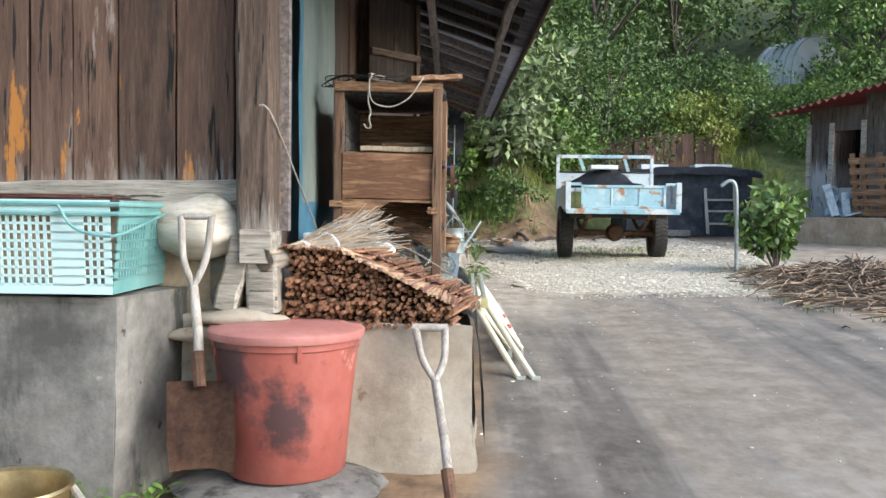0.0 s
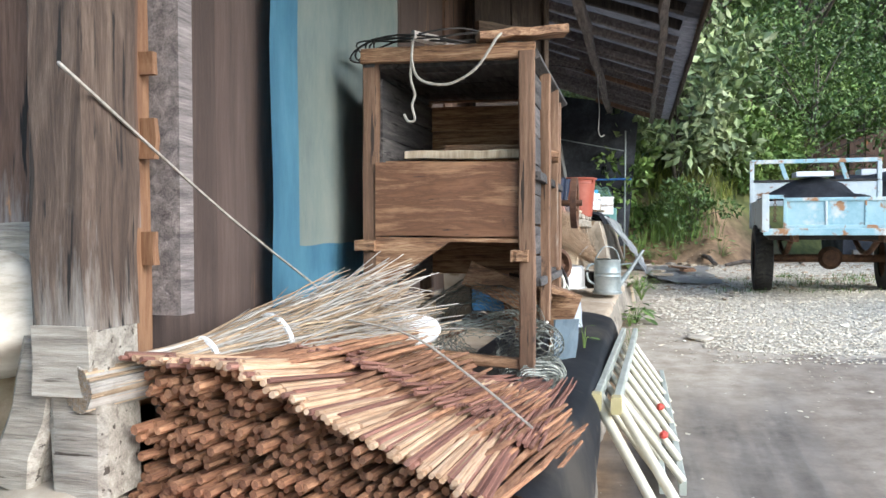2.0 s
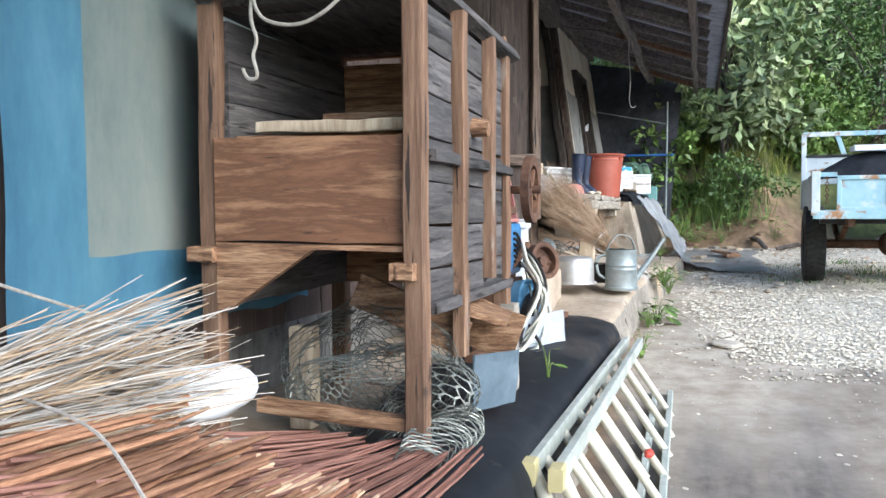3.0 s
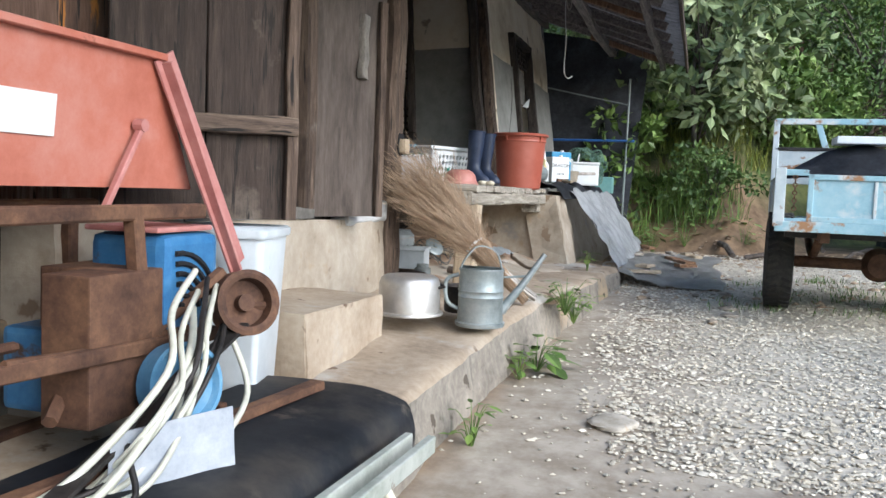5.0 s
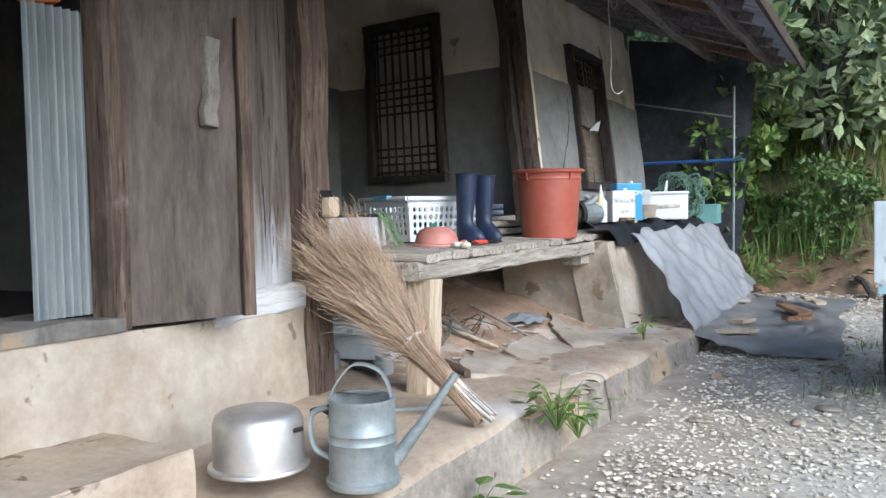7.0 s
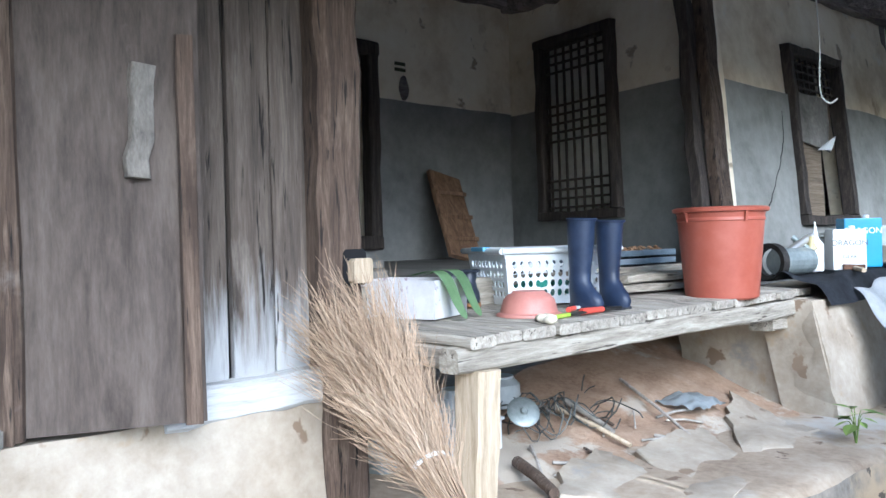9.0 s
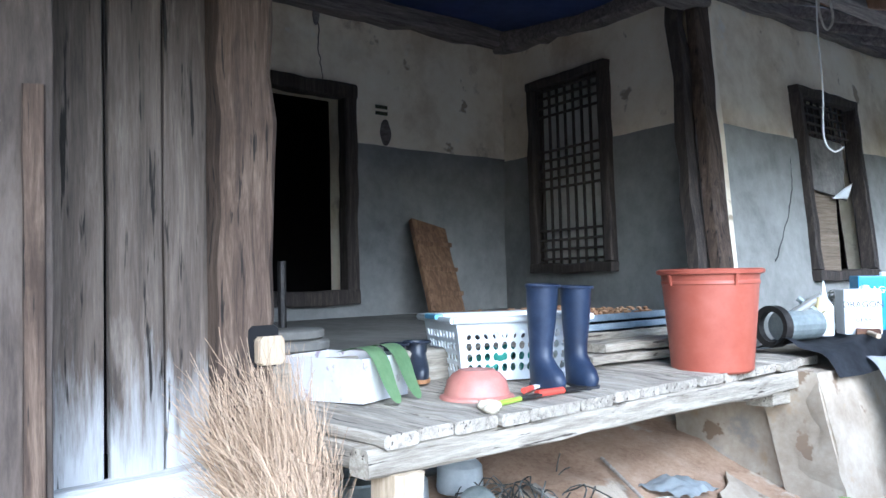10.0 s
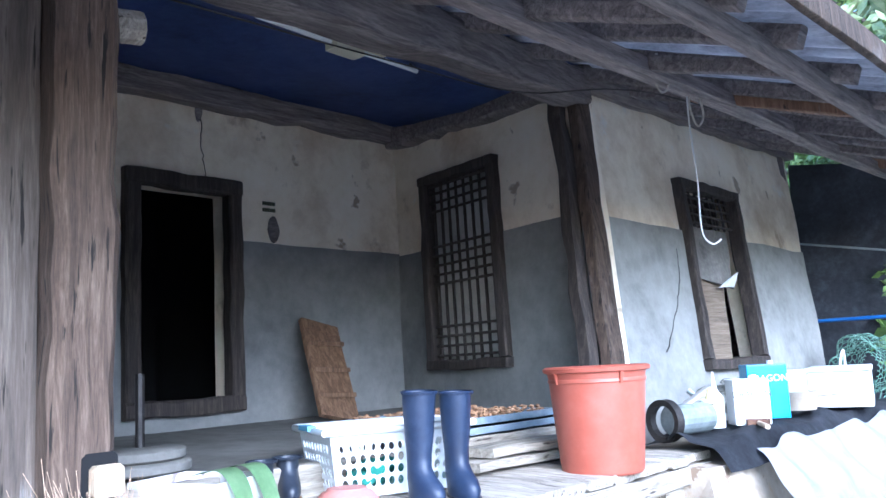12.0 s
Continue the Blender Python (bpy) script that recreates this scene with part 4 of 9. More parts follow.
# plank floor on legs at the hall's front
maru = thing("plank_platform", (0, 0, 0), "grey weathered plank platform on short legs", "platform")
y = 6.62
i = 0
while y < 9.42:
    w = rnd(0.12, 0.2)
    bm = B()
    e = 0.50 - 0.02 * (y - 6.6) + rnd(-0.02, 0.03)
    timber(bm, (-0.30, y + w / 2, 0.853 + rnd(-0.003, 0.003)), (e, y + w / 2, 0.833 + rnd(-0.004, 0.004)), w - 0.006, 0.04, segs=8, wob=0.004, cham=0.2)
    smooth(part("plank", bm, M_greyx, maru), 35)
    y += w
bm = B()
timber(bm, (0.43, 6.58, 0.775), (0.43, 9.55, 0.755), 0.09, 0.085, segs=18, wob=0.006)
smooth(part("front_rail", bm, M_greyy, maru), 35)
bm = B()
timber(bm, (-0.25, 6.64, 0.785), (0.40, 6.64, 0.775), 0.06, 0.075, segs=5, wob=0.005)
smooth(part("end_rail", bm, M_greyx, maru), 35)
bm = B()
timber(bm, (0.41, 6.70, 0.16), (0.43, 6.72, 0.735), 0.13, 0.11, up=(0, 1, 0), segs=7, wob=0.006, cham=0.1)
smooth(part("leg", bm, M_pale, maru), 35)
bm = B()
timber(bm, (0.36, 9.0, 0.68), (0.36, 9.35, 0.68), 0.14, 0.07, segs=4, wob=0.006)
smooth(part("packing_block", bm, M_greyy, maru), 35)
bm = B()
timber(bm, (-0.24, 6.6, 0.93), (-0.24, 9.5, 0.93), 0.05, 0.14, segs=14, wob=0.005)
structure("trim_hall_edge", bm, M_greyy, "grey edge board of the hall floor", "edge board", 35)
# earth bank under the platform
bm = B()


def earth_pt(u, v):
    yy, k = 6.6 + 3.3 * u, v
    x = 1.0 - 1.6 * k
    z = terrace_top(yy) - 0.03 + 0.05 * k + 0.42 * max(0, k - 0.25) ** 1.1 * min(1.1, 0.05 + 1.55 * u)
    return Vector((x, yy, z + 0.035 * noise.noise(Vector((x * 4, yy * 4, 1))) * min(1, k * 4)))


grid(bm, earth_pt, 70, 34)
M_earth = mat("orange_brown_earth", [(0.22, 0.135, 0.085), (0.36, 0.245, 0.165), (0.47, 0.35, 0.255)], 0.95, freq=4, bump=1.0, fine=10.0, bump_dist=0.03, spots=[((0.48, 0.42, 0.34), 1.6, 0.54, 0.05)])
structure("earth_bank_under_platform", bm, M_earth, "crumbling orange earth below the platform", "earth", 60)
# rendered stone base under the end room
bm = B()
slab(bm, [(0.74, 9.18, 0.0), (0.86, 14.0, 0.0), (0.62, 14.0, 0.80), (0.56, 9.18, 0.80)], 0.3, (60, 12), 0.03, 3)
slab(bm, [(-0.3, 9.3, 0.0), (0.74, 9.18, 0.0), (0.56, 9.18, 0.80), (-0.3, 9.3, 0.80)], 0.3, (16, 12), 0.035, 4)
slab(bm, [(0.56, 9.18, 0.80), (0.62, 14.0, 0.80), (-0.1, 14.0, 0.84), (-0.1, 9.18, 0.84)], 0.1, (60, 10), 0.008, 3)
structure("wall_room_base", bm, M_plast, "pale crumbling rendered stone base of the end room", ang=50)


# ---- shed front: bin, crate, shovels, sticks, winnower ----
M_redbin = mat("faded_red_plastic", [(0.25, 0.06, 0.045), (0.33, 0.088, 0.066), (0.40, 0.125, 0.10)], 0.5, freq=1.6, bump=0.08, spots=[((0.075, 0.035, 0.035), 2.6, 0.52, 0.10), ((0.50, 0.22, 0.17), 7, 0.66, 0.05)])
M_redlid = mat("dusty_red_lid", [(0.36, 0.13, 0.11), (0.44, 0.18, 0.155), (0.52, 0.24, 0.21)], 0.6, freq=2, bump=0.08)
M_rust = mat("rusty_iron", [(0.045, 0.022, 0.014), (0.11, 0.055, 0.033), (0.21, 0.11, 0.06)], 0.8, 0.2, freq=5, bump=0.4)
M_iron = mat("dark_iron", [(0.015, 0.014, 0.014), (0.035, 0.032, 0.03), (0.07, 0.06, 0.055)], 0.55, 0.5, freq=5, bump=0.3)
M_rope = mat("old_grey_rope", [(0.22, 0.20, 0.17), (0.38, 0.35, 0.30), (0.5, 0.46, 0.4)], 0.9, freq=40, bump=0.5)

rb = thing("lidded_bin", (0.085, -0.05, -0.475), "large faded red plastic bin with a dusty lid", "bin")
bm = lathe(B(), [(0, 0.0), (0.235, 0.0), (0.245, 0.012), (0.265, 0.25), (0.292, 0.50), (0.294, 0.52), (0.303, 0.525), (0.303, 0.565), (0.285, 0.565), (0.25, 0.25), (0.23, 0.02), (0, 0.02)], 56)
smooth(part("body", bm, M_redbin, rb), 40)
bm = lathe(B(), [(0.314, 0.552), (0.32, 0.565), (0.32, 0.582), (0.31, 0.590), (0.27, 0.592), (0.25, 0.600), (0.1, 0.604), (0, 0.605)], 56)
bmesh.ops.solidify(bm, geom=bm.faces[:], thickness=0.004)
smooth(part("lid", bm, M_redlid, rb, "dusty pinkish red lid"), 40)
for a in (-70, -150, 20):
    bm = B()
    c, s = math.cos(radians(a)), math.sin(radians(a))
    timber(bm, (0.296 * c, 0.296 * s, 0.49), (0.303 * c, 0.303 * s, 0.56), 0.02, 0.012, up=(c, s, 0), segs=1, wob=0)
    part("lug", bm, M_redbin, rb)
bm = B()
rock(bm, (0.1, -0.1, -0.55), (0.42, 0.32, 0.085), 9, sub=3)
single("base_stone", bm, M_conc, (0, 0, 0), "flat grey stone slab under the red bin", "stone", smoothed=60)
bm = B()
for i in range(10):
    rock(bm, (-0.36 + 0.09 * (i % 5) + rnd(-0.03, 0.03), -0.35 + 0.1 * (i // 5), -0.60), (rnd(0.03, 0.06), rnd(0.03, 0.05), rnd(0.025, 0.045)), 70 + i, sub=1)
single("rubble", bm, M_plast, (0, 0, 0), "small pale broken stones against the block", "stones", kind="stuff")

# crate
M_crate = mat("pale_aqua_plastic", [(0.40, 0.60, 0.59), (0.52, 0.71, 0.70), (0.62, 0.78, 0.77)], 0.45, freq=1.2, bump=0.05)
M_crated = mat("dark_teal_plastic", [(0.10, 0.26, 0.25), (0.16, 0.35, 0.335), (0.23, 0.42, 0.405)], 0.45, freq=2, bump=0.05)
cr = thing("plastic_crate", (-0.965, -0.10, 0.268), "pale aqua plastic harvest crate with slotted sides", "crate")


def slotted(bm, p, q, h, cols, rows, r0, r1, solid=()):
    """A wall of a crate from p to q, cut by upright slots, with the corners tapering outwards."""
    p, q = Vector(p), Vector(q)
    d = (q - p).normalized()
    L = (q - p).length
    nrm = Vector((d.y, -d.x, 0))
    t = 0.005

    def pt(a, z, o):
        return p + d * a + Vector((0, 0, z)) + nrm * (0.03 * z / h + o)

    def bar(a0, a1, z0, z1):
        vs = [bm.verts.new(pt(a, z, o)) for o in (0, -t) for a, z in ((a0, z0), (a1, z0), (a1, z1), (a0, z1))]
        for f in ((0, 1, 2, 3), (7, 6, 5, 4), (0, 4, 5, 1), (1, 5, 6, 2), (2, 6, 7, 3), (3, 7, 4, 0)):
            bm.faces.new([vs[k] for k in f])

    bar(0, L, 0, r0)
    bar(0, L, r1, h)
    cw = L / cols
    for i in range(cols):
        if i in solid:
            bar(i * cw, (i + 1) * cw, r0, r1)
            continue
        bar(i * cw, i * cw + cw * 0.42, r0, r1)
    rh = (r1 - r0) / rows
    for j in range(rows):
        bar(0, L, r0 + j * rh, r0 + j * rh + rh * 0.3)
    return bm


W, D, H = 0.47, 0.30, 0.35
bm = B()
slotted(bm, (-W, -D, 0), (W, -D, 0), H, 34, 8, 0.03, 0.29, solid=(0, 9, 10, 11, 12, 26, 27, 28, 29, 33))
part("front_wall", bm, M_crate, cr)
bm = B()
slotted(bm, (W, D, 0), (-W, D, 0), H, 34, 8, 0.03, 0.29)
part("back_wall", bm, M_crate, cr)
for nm, sx in (("side_wall", 1), ("side_wall", -1)):
    bm = B()
    slotted(bm, (sx * W, -sx * D, 0), (sx * W, sx * D, 0), H, 22, 6, 0.05, 0.26, solid=(0, 10, 11, 21))
    part(nm, bm, M_crated if sx > 0 else M_crate, cr, "darker teal slotted side" if sx > 0 else "")
bm = B()
box(bm, (-W, -D, 0), (W, D, 0.006))
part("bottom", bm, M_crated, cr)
for z in (0.30, 0.335):
    bm = B()
    tube(bm, [(-W - 0.035, -D - 0.035, z), (W + 0.035, -D - 0.035, z), (W + 0.035, D + 0.035, z), (-W - 0.035, D + 0.035, z), (-W - 0.035, -D - 0.035, z)], 0.009, 6)
    part("rim", bm, M_crated, cr, "teal moulded rim")
bm = B()
tube(bm, curve([(W - 0.18, -D - 0.05, 0.33), (W - 0.12, -D - 0.06, 0.25), (W - 0.02, -D - 0.06, 0.22), (W + 0.05, -D - 0.02, 0.23), (W + 0.06, 0.08, 0.30)]), 0.006, 6)
part("handle", bm, M_crated, cr, "bent teal wire handle")
M_stickr = mat("red_brown_twigs", [(0.07, 0.025, 0.018), (0.13, 0.05, 0.035), (0.2, 0.09, 0.06)], 0.7, freq=8)
bm = B()
for i in range(26):
    y0 = rnd(-0.26, 0.2)
    tube(bm, [(-0.45, y0, 0.352 + rnd(0, 0.02)), (0.3 + rnd(-0.1, 0.12), y0 + rnd(-0.05, 0.05), 0.352 + rnd(0, 0.02))], 0.004, 5)
single("twigs", bm, M_stickr, (-0.965, -0.10, 0.268), "thin red-brown twigs lying across the crate", "twigs", kind="stuff")
bm = B()
timber(bm, (-0.78, -0.33, 0.285), (-0.62, -0.31, 0.285), 0.06, 0.02, segs=3, wob=0.003)
single("wood_chip", bm, M_pale, (0, 0, 0.0), "pale split wood chip under the crate", "wood chip")


def shovel(p_top, p_mid, p_low, blade, label, grip, wood):
    """A shovel with a forked handle, from its grip down to its blade."""
    ob = thing("shovel", (0, 0, 0), label, "shovel")
    a, m, l = Vector(p_top), Vector(p_mid), Vector(p_low)
    bm = B()
    tube(bm, [m, m.lerp(l, 0.5) + Vector((0.006, 0, 0)), l], 0.019, 10, 0.02)
    smooth(part("shaft", bm, wood, ob), 60)
    for sx in (-1, 1):
        bm = B()
        tube(bm, curve([m, m.lerp(a, 0.4) + Vector((sx * 0.045, 0, 0)), a + Vector((sx * 0.062, 0, 0))]), 0.014, 8, 0.016)
        smooth(part("fork", bm, wood, ob), 60)
    bm = B()
    tube(bm, [a + Vector((-0.075, 0, 0.0)), a + Vector((0.075, 0, 0.0))], grip, 10)
    smooth(part("grip", bm, wood, ob), 60)
    bm = B()
    d = (l - m).normalized()
    tube(bm, [l - d * 0.12, l + d * 0.02], 0.026, 10, 0.024)
    part("socket", bm, M_rust, ob)
    bm = B()
    bw, bl = blade
    grid(bm, lambda u, v: l + d * (0.0 + bl * v) + Vector(((u - 0.5) * bw * (1 - 0.25 * max(0, v - 0.7)), 0.03 * math.cos((u - 0.5) * 3) - 0.05 * v, -0.02 * abs(u - 0.5) * (1 if v > 0.8 else 0))), 10, 10)
    bmesh.ops.solidify(bm, geom=bm.faces[:], thickness=0.004)
    smooth(part("blade", bm, M_rust, ob, "rusty red-brown blade"), 50)
    return ob


M_bark = mat("bare_grey_branch", [(0.20, 0.17, 0.14), (0.36, 0.32, 0.28), (0.50, 0.46, 0.42)], 0.8, scale=(6, 6, 1), freq=4, bump=0.5)
shovel((-0.275, -0.10, 0.56), (-0.275, -0.14, 0.28), (-0.21, -0.27, -0.08), (0.26, 0.32), "old shovel with a forked branch handle leaning on the clay", 0.012, M_bark)
shovel((0.675, 0.03, 0.105), (0.70, -0.08, -0.10), (0.77, -0.36, -0.50), (0.24, 0.26), "worn shovel with a grey wooden grip leaning on the wall", 0.017, M_bark)

# stacked sticks, each its own piece
M_stk = mat("dry_red_brown_stick", [(0.10, 0.04, 0.02), (0.24, 0.115, 0.06), (0.40, 0.22, 0.12)], 0.75, scale=(6, 1, 6), freq=5, bump=0.4, vary=0.35)
M_stkt = mat("pale_peeled_stick", [(0.30, 0.18, 0.10), (0.46, 0.30, 0.185), (0.58, 0.43, 0.30)], 0.7, scale=(6, 0.8, 6), freq=3, bump=0.3, vary=0.22)
M_stkr = mat("dark_red_stick", [(0.12, 0.05, 0.035), (0.21, 0.098, 0.07), (0.31, 0.165, 0.12)], 0.6, scale=(6, 0.8, 6), freq=3, bump=0.3, vary=0.3)
stack = thing("stick_stack", (0.4, 0.1, 0.09), "long stack of dry red-brown sticks on the terrace end", "sticks")
protos = []
for k in range(5):
    bm = B()
    w1, w2 = rnd(-0.02, 0.02), rnd(-0.02, 0.02)
    tube(bm, [(0, 0, 0), (w1 * 0.4, 0.25, 0), (w1, 0.5, w2 * 0.5), (w2, 0.75, w2), (w1, 1.0, 0)], 0.0105, 6, 0.0055)
    protos.append(part("stick", bm, M_stk if k < 3 else (M_stkt if k == 3 else M_stkr), stack))
meshes = [p.data for p in protos]


def stick(x, y, z, dx, dy, dz, k, r=1.0):
    ob = new("stick", meshes[k])
    ob.parent = stack
    d = Vector((dx, dy, dz))
    q = d.to_track_quat("Y", "Z").to_matrix().to_4x4()
    ob.matrix_basis = Matrix.Translation((x, y, z)) @ q @ Matrix.Diagonal((r, d.length, r, 1))
    return ob


def pile(x):
    return float(np.interp(x, [-0.40, -0.12, 0.38], [0.33, 0.32, 0.085]))


for row in range(20):
    z = 0.010 + row * 0.0163
    x0, x1 = -0.37 + 0.002 * row, 0.37
    n = 38
    for i in range(n):
        x = x0 + (x1 - x0) * (i + rnd(0.1, 0.9)) / n
        if z > pile(x):
            continue
        stick(x, rnd(-0.05, 0.05) + 0.02 * math.sin(row), z + rnd(-0.006, 0.006), 0.14 + rnd(-0.03, 0.03), 0.76 + rnd(-0.06, 0.06), 0.0 + rnd(-0.02, 0.02), random.randrange(3), rnd(0.66, 1.0))
for i in range(150):
    f = i / 149
    x = -0.36 + 0.74 * f
    stick(x, -0.05 + rnd(-0.03, 0.03), pile(x) + 0.016 + rnd(0, 0.012), 0.23 - 0.20 * f + rnd(-0.012, 0.012), 0.92 + rnd(-0.05, 0.05), 0.62 * (0.10 - pile(x)), 3 if rnd(0, 1) < 0.75 else 4, rnd(0.5, 0.72))
for i in range(130):
    f = i / 129
    x = -0.32 + 0.72 * f
    y0 = rnd(0.28, 0.55)
    stick(x + 0.09 - 0.05 * f, y0, 0.10 + (pile(x) - 0.10) * (1.03 - 0.5 * y0) + 0.024 + rnd(0, 0.012), 0.17 - 0.16 * f + rnd(-0.015, 0.015), 1.36 - y0 + rnd(-0.12, 0.08), 0.055 - (0.10 + (pile(x) - 0.10) * (1.03 - 0.5 * y0)), 4, rnd(0.36, 0.52))
for p in protos:
    bpy.data.objects.remove(p)
bm = B()
tube(bm, curve([(-0.10, 0.52, 0.375), (0.1, 0.46, 0.345), (0.28, 0.36, 0.26), (0.43, 0.28, 0.17)]), 0.003, 5)
part("tie_string", bm, M_rope, stack, "pale string woven across the sticks")

# dried stalk broom on the sticks
M_straw = mat("dry_tan_stalks", [(0.19, 0.125, 0.075), (0.33, 0.24, 0.155), (0.48, 0.385, 0.275)], 0.85, freq=6, bump=0.3, vary=0.35)
M_strawg = mat("grey_dry_stems", [(0.20, 0.18, 0.15), (0.36, 0.33, 0.29), (0.5, 0.46, 0.41)], 0.85, freq=6, bump=0.3, vary=0.3)


def stalk_broom(name, a, b, r_grip, r_tip, n, label, ties, spread=1.0, mat_=None, split=2, thick=0.004):
    """A bundle of dry stalks from its butt a to its bushy tip b."""
    a, b = Vector(a), Vector(b)
    d = (b - a)
    L = d.length
    d.normalize()
    s = d.orthogonal().normalized()
    u = d.cross(s)
    ob = thing(name, tuple(a), label, "broom")
    bms = [B(), B()]
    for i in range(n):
        bm = bms[i % 2]
        an, rr = rnd(0, 2 * math.pi), math.sqrt(random.random())
        o = (s * math.cos(an) + u * math.sin(an)) * rr
        l = L * rnd(0.72, 1.03)
        pts = []
        for k in range(6):
            f = k / 5
            rad = r_grip + (r_tip - r_grip) * max(0, f - 0.25) ** 1.3 * spread
            pts.append(d * l * f + o * rad + (s * rnd(-1, 1) + u * rnd(-1, 1)) * (0.022 if mat_ is None else 0.04) * f)
        tube(bm, pts, thick, 4, thick * 0.3, caps=False)
        for _ in range(split):
            k = random.choice((2, 3, 4))
            e = pts[k]
            t1 = e + d * l * rnd(0.12, 0.25) + (s * rnd(-1, 1) + u * rnd(-1, 1)) * (0.06 if mat_ is None else 0.11) * spread
            tube(bm, [e, e.lerp(t1, 0.5) + s * rnd(-0.015, 0.015), t1], thick * 0.45, 3, 0.0007, caps=False)
    part("brush", bms[0], mat_ or M_straw, ob)
    part("side_brush", bms[1], M_strawg if mat_ is None else mat_, ob)
    for f in ties:
        bm = B()
        rad = r_grip + (r_tip - r_grip) * max(0, f - 0.25) ** 1.3 * spread + 0.006
        c = d * L * f
        tube(bm, [c + (s * math.cos(t) + u * math.sin(t)) * rad for t in np.linspace(0, 2 * math.pi, 20)], 0.008, 6)
        part("tie", bm, M_white, ob, "white plastic tie")
    return ob


stalk_broom("stalk_broom", (-0.02, -0.02, 0.385), (0.36, 1.04, 0.43), 0.045, 0.25, 460, "tan dried stalk broom tied with white strips", (0.28, 0.47), 1.0)
bm = B()
rock(bm, (0.36, 1.05, 0.38), (0.09, 0.13, 0.06), 41, sub=3)
single("plastic_scrap", bm, M_white, (0, 0, 0), "crumpled white plastic scrap among the stalks", "plastic scrap", smoothed=60)
bm = B()
box(bm, (0.20, 1.72, 0.12), (0.27, 1.79, 0.42), 0.01)
single("wood_offcut", bm, M_pale, (0, 0, 0), "pale wooden offcut standing behind the stalks", "wood offcut", rz=0)

# winnower
wn_ = thing("winnower", (0.38, 1.50, 0.09), "old brown pine winnowing machine with an open hopper", "winnower")


def wpart(name, p, q, w, h, m=M_pinez, up=(0, 1, 0), segs=6, label="", wob=0.003):
    bm = B()
    timber(bm, p, q, w, h, up=up, segs=segs, wob=wob, cham=0.1)
    return smooth(part(name, bm, m, wn_, label), 35)


for x, y, z0, z1 in ((-0.295, 0.03, 0.0, 1.25), (0.29, 0.0, 0.08, 1.235), (-0.295, 0.85, 0, 1.23), (0.305, 0.86, 0.02, 1.2)):
    wpart("post", (x, y, z0), (x, y, z1), 0.055, 0.05)
for y in (0.27, 0.60):
    wpart("side_post", (0.325, y, 0.26 if y < 0.4 else 0.45), (0.325, y, 1.2), 0.04, 0.045)
wpart("top_rail", (-0.32, 0.0, 1.245), (0.32, 0.0, 1.24), 0.055, 0.035, M_pine)
wpart("top_rail", (-0.32, 0.86, 1.225), (0.32, 0.86, 1.22), 0.05, 0.035, M_pine)
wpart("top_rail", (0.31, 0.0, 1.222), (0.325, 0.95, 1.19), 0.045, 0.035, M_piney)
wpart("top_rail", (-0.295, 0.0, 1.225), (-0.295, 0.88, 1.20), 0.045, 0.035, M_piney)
bm = B()
timber(bm, (-0.27, 0.012, 0.72), (0.265, 0.012, 0.715), 0.03, 0.27, segs=6, wob=0.003, cham=0.06)
M_fig = mat("figured_pine_board", [(0.07, 0.028, 0.013), (0.21, 0.10, 0.05), (0.13, 0.058, 0.028), (0.33, 0.18, 0.095), (0.20, 0.095, 0.045)], 0.65, scale=(1.0, 6, 7), freq=2.2, bump=0.5, contrast=0.42, spots=[((0.045, 0.02, 0.012), 3.0, 0.60, 0.06), ((0.36, 0.24, 0.15), 2.0, 0.63, 0.08)], fine=2.6, cracks=((0.05, 0.024, 0.014), 2.4, 0.64, 0.03))
part("front_board", bm, M_fig, wn_, "wide figured brown front board")
bm = B()
f = [(-0.27, 0.582), (0.265, 0.575), (0.265, 0.56), (0.01, 0.565), (-0.24, 0.40), (-0.27, 0.40)]
va = [bm.verts.new((x, 0.0, z)) for x, z in f]
vb = [bm.verts.new((x, 0.028, z)) for x, z in f]
bm.faces.new(va)
bm.faces.new(vb[::-1])
for i in range(len(f)):
    j = (i + 1) % len(f)
    bm.faces.new((va[j], va[i], vb[i], vb[j]))
bmesh.ops.recalc_face_normals(bm, faces=bm.faces)
part("lower_board", bm, M_pine, wn_)
wpart("bottom_rail", (-0.15, 0.01, 0.155), (0.27, 0.01, 0.13), 0.035, 0.05, M_pine)
wpart("hopper_rail", (-0.17, 0.06, 0.885), (0.26, 0.06, 0.88), 0.03, 0.04, M_pale)
wpart("hopper_rail", (-0.06, 0.24, 0.92), (0.26, 0.24, 0.915), 0.03, 0.04, M_pine)
wpart("tenon", (-0.345, 0.0, 0.55), (-0.27, 0.0, 0.55), 0.04, 0.05, M_pine)
wpart("tenon", (0.24, -0.03, 0.515), (0.30, -0.03, 0.515), 0.04, 0.06, M_pine)
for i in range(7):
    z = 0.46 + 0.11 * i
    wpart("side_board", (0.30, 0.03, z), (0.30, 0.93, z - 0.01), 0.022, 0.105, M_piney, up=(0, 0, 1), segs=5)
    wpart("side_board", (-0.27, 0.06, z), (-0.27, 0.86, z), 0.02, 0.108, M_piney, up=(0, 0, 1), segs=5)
    wpart("back_board", (-0.27, 0.84, z), (0.28, 0.84, z), 0.02, 0.108, M_pine, up=(0, 0, 1), segs=3)
for i in range(7):
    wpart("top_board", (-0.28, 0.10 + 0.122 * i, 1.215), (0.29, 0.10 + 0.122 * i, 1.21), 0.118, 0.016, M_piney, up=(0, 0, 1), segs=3)
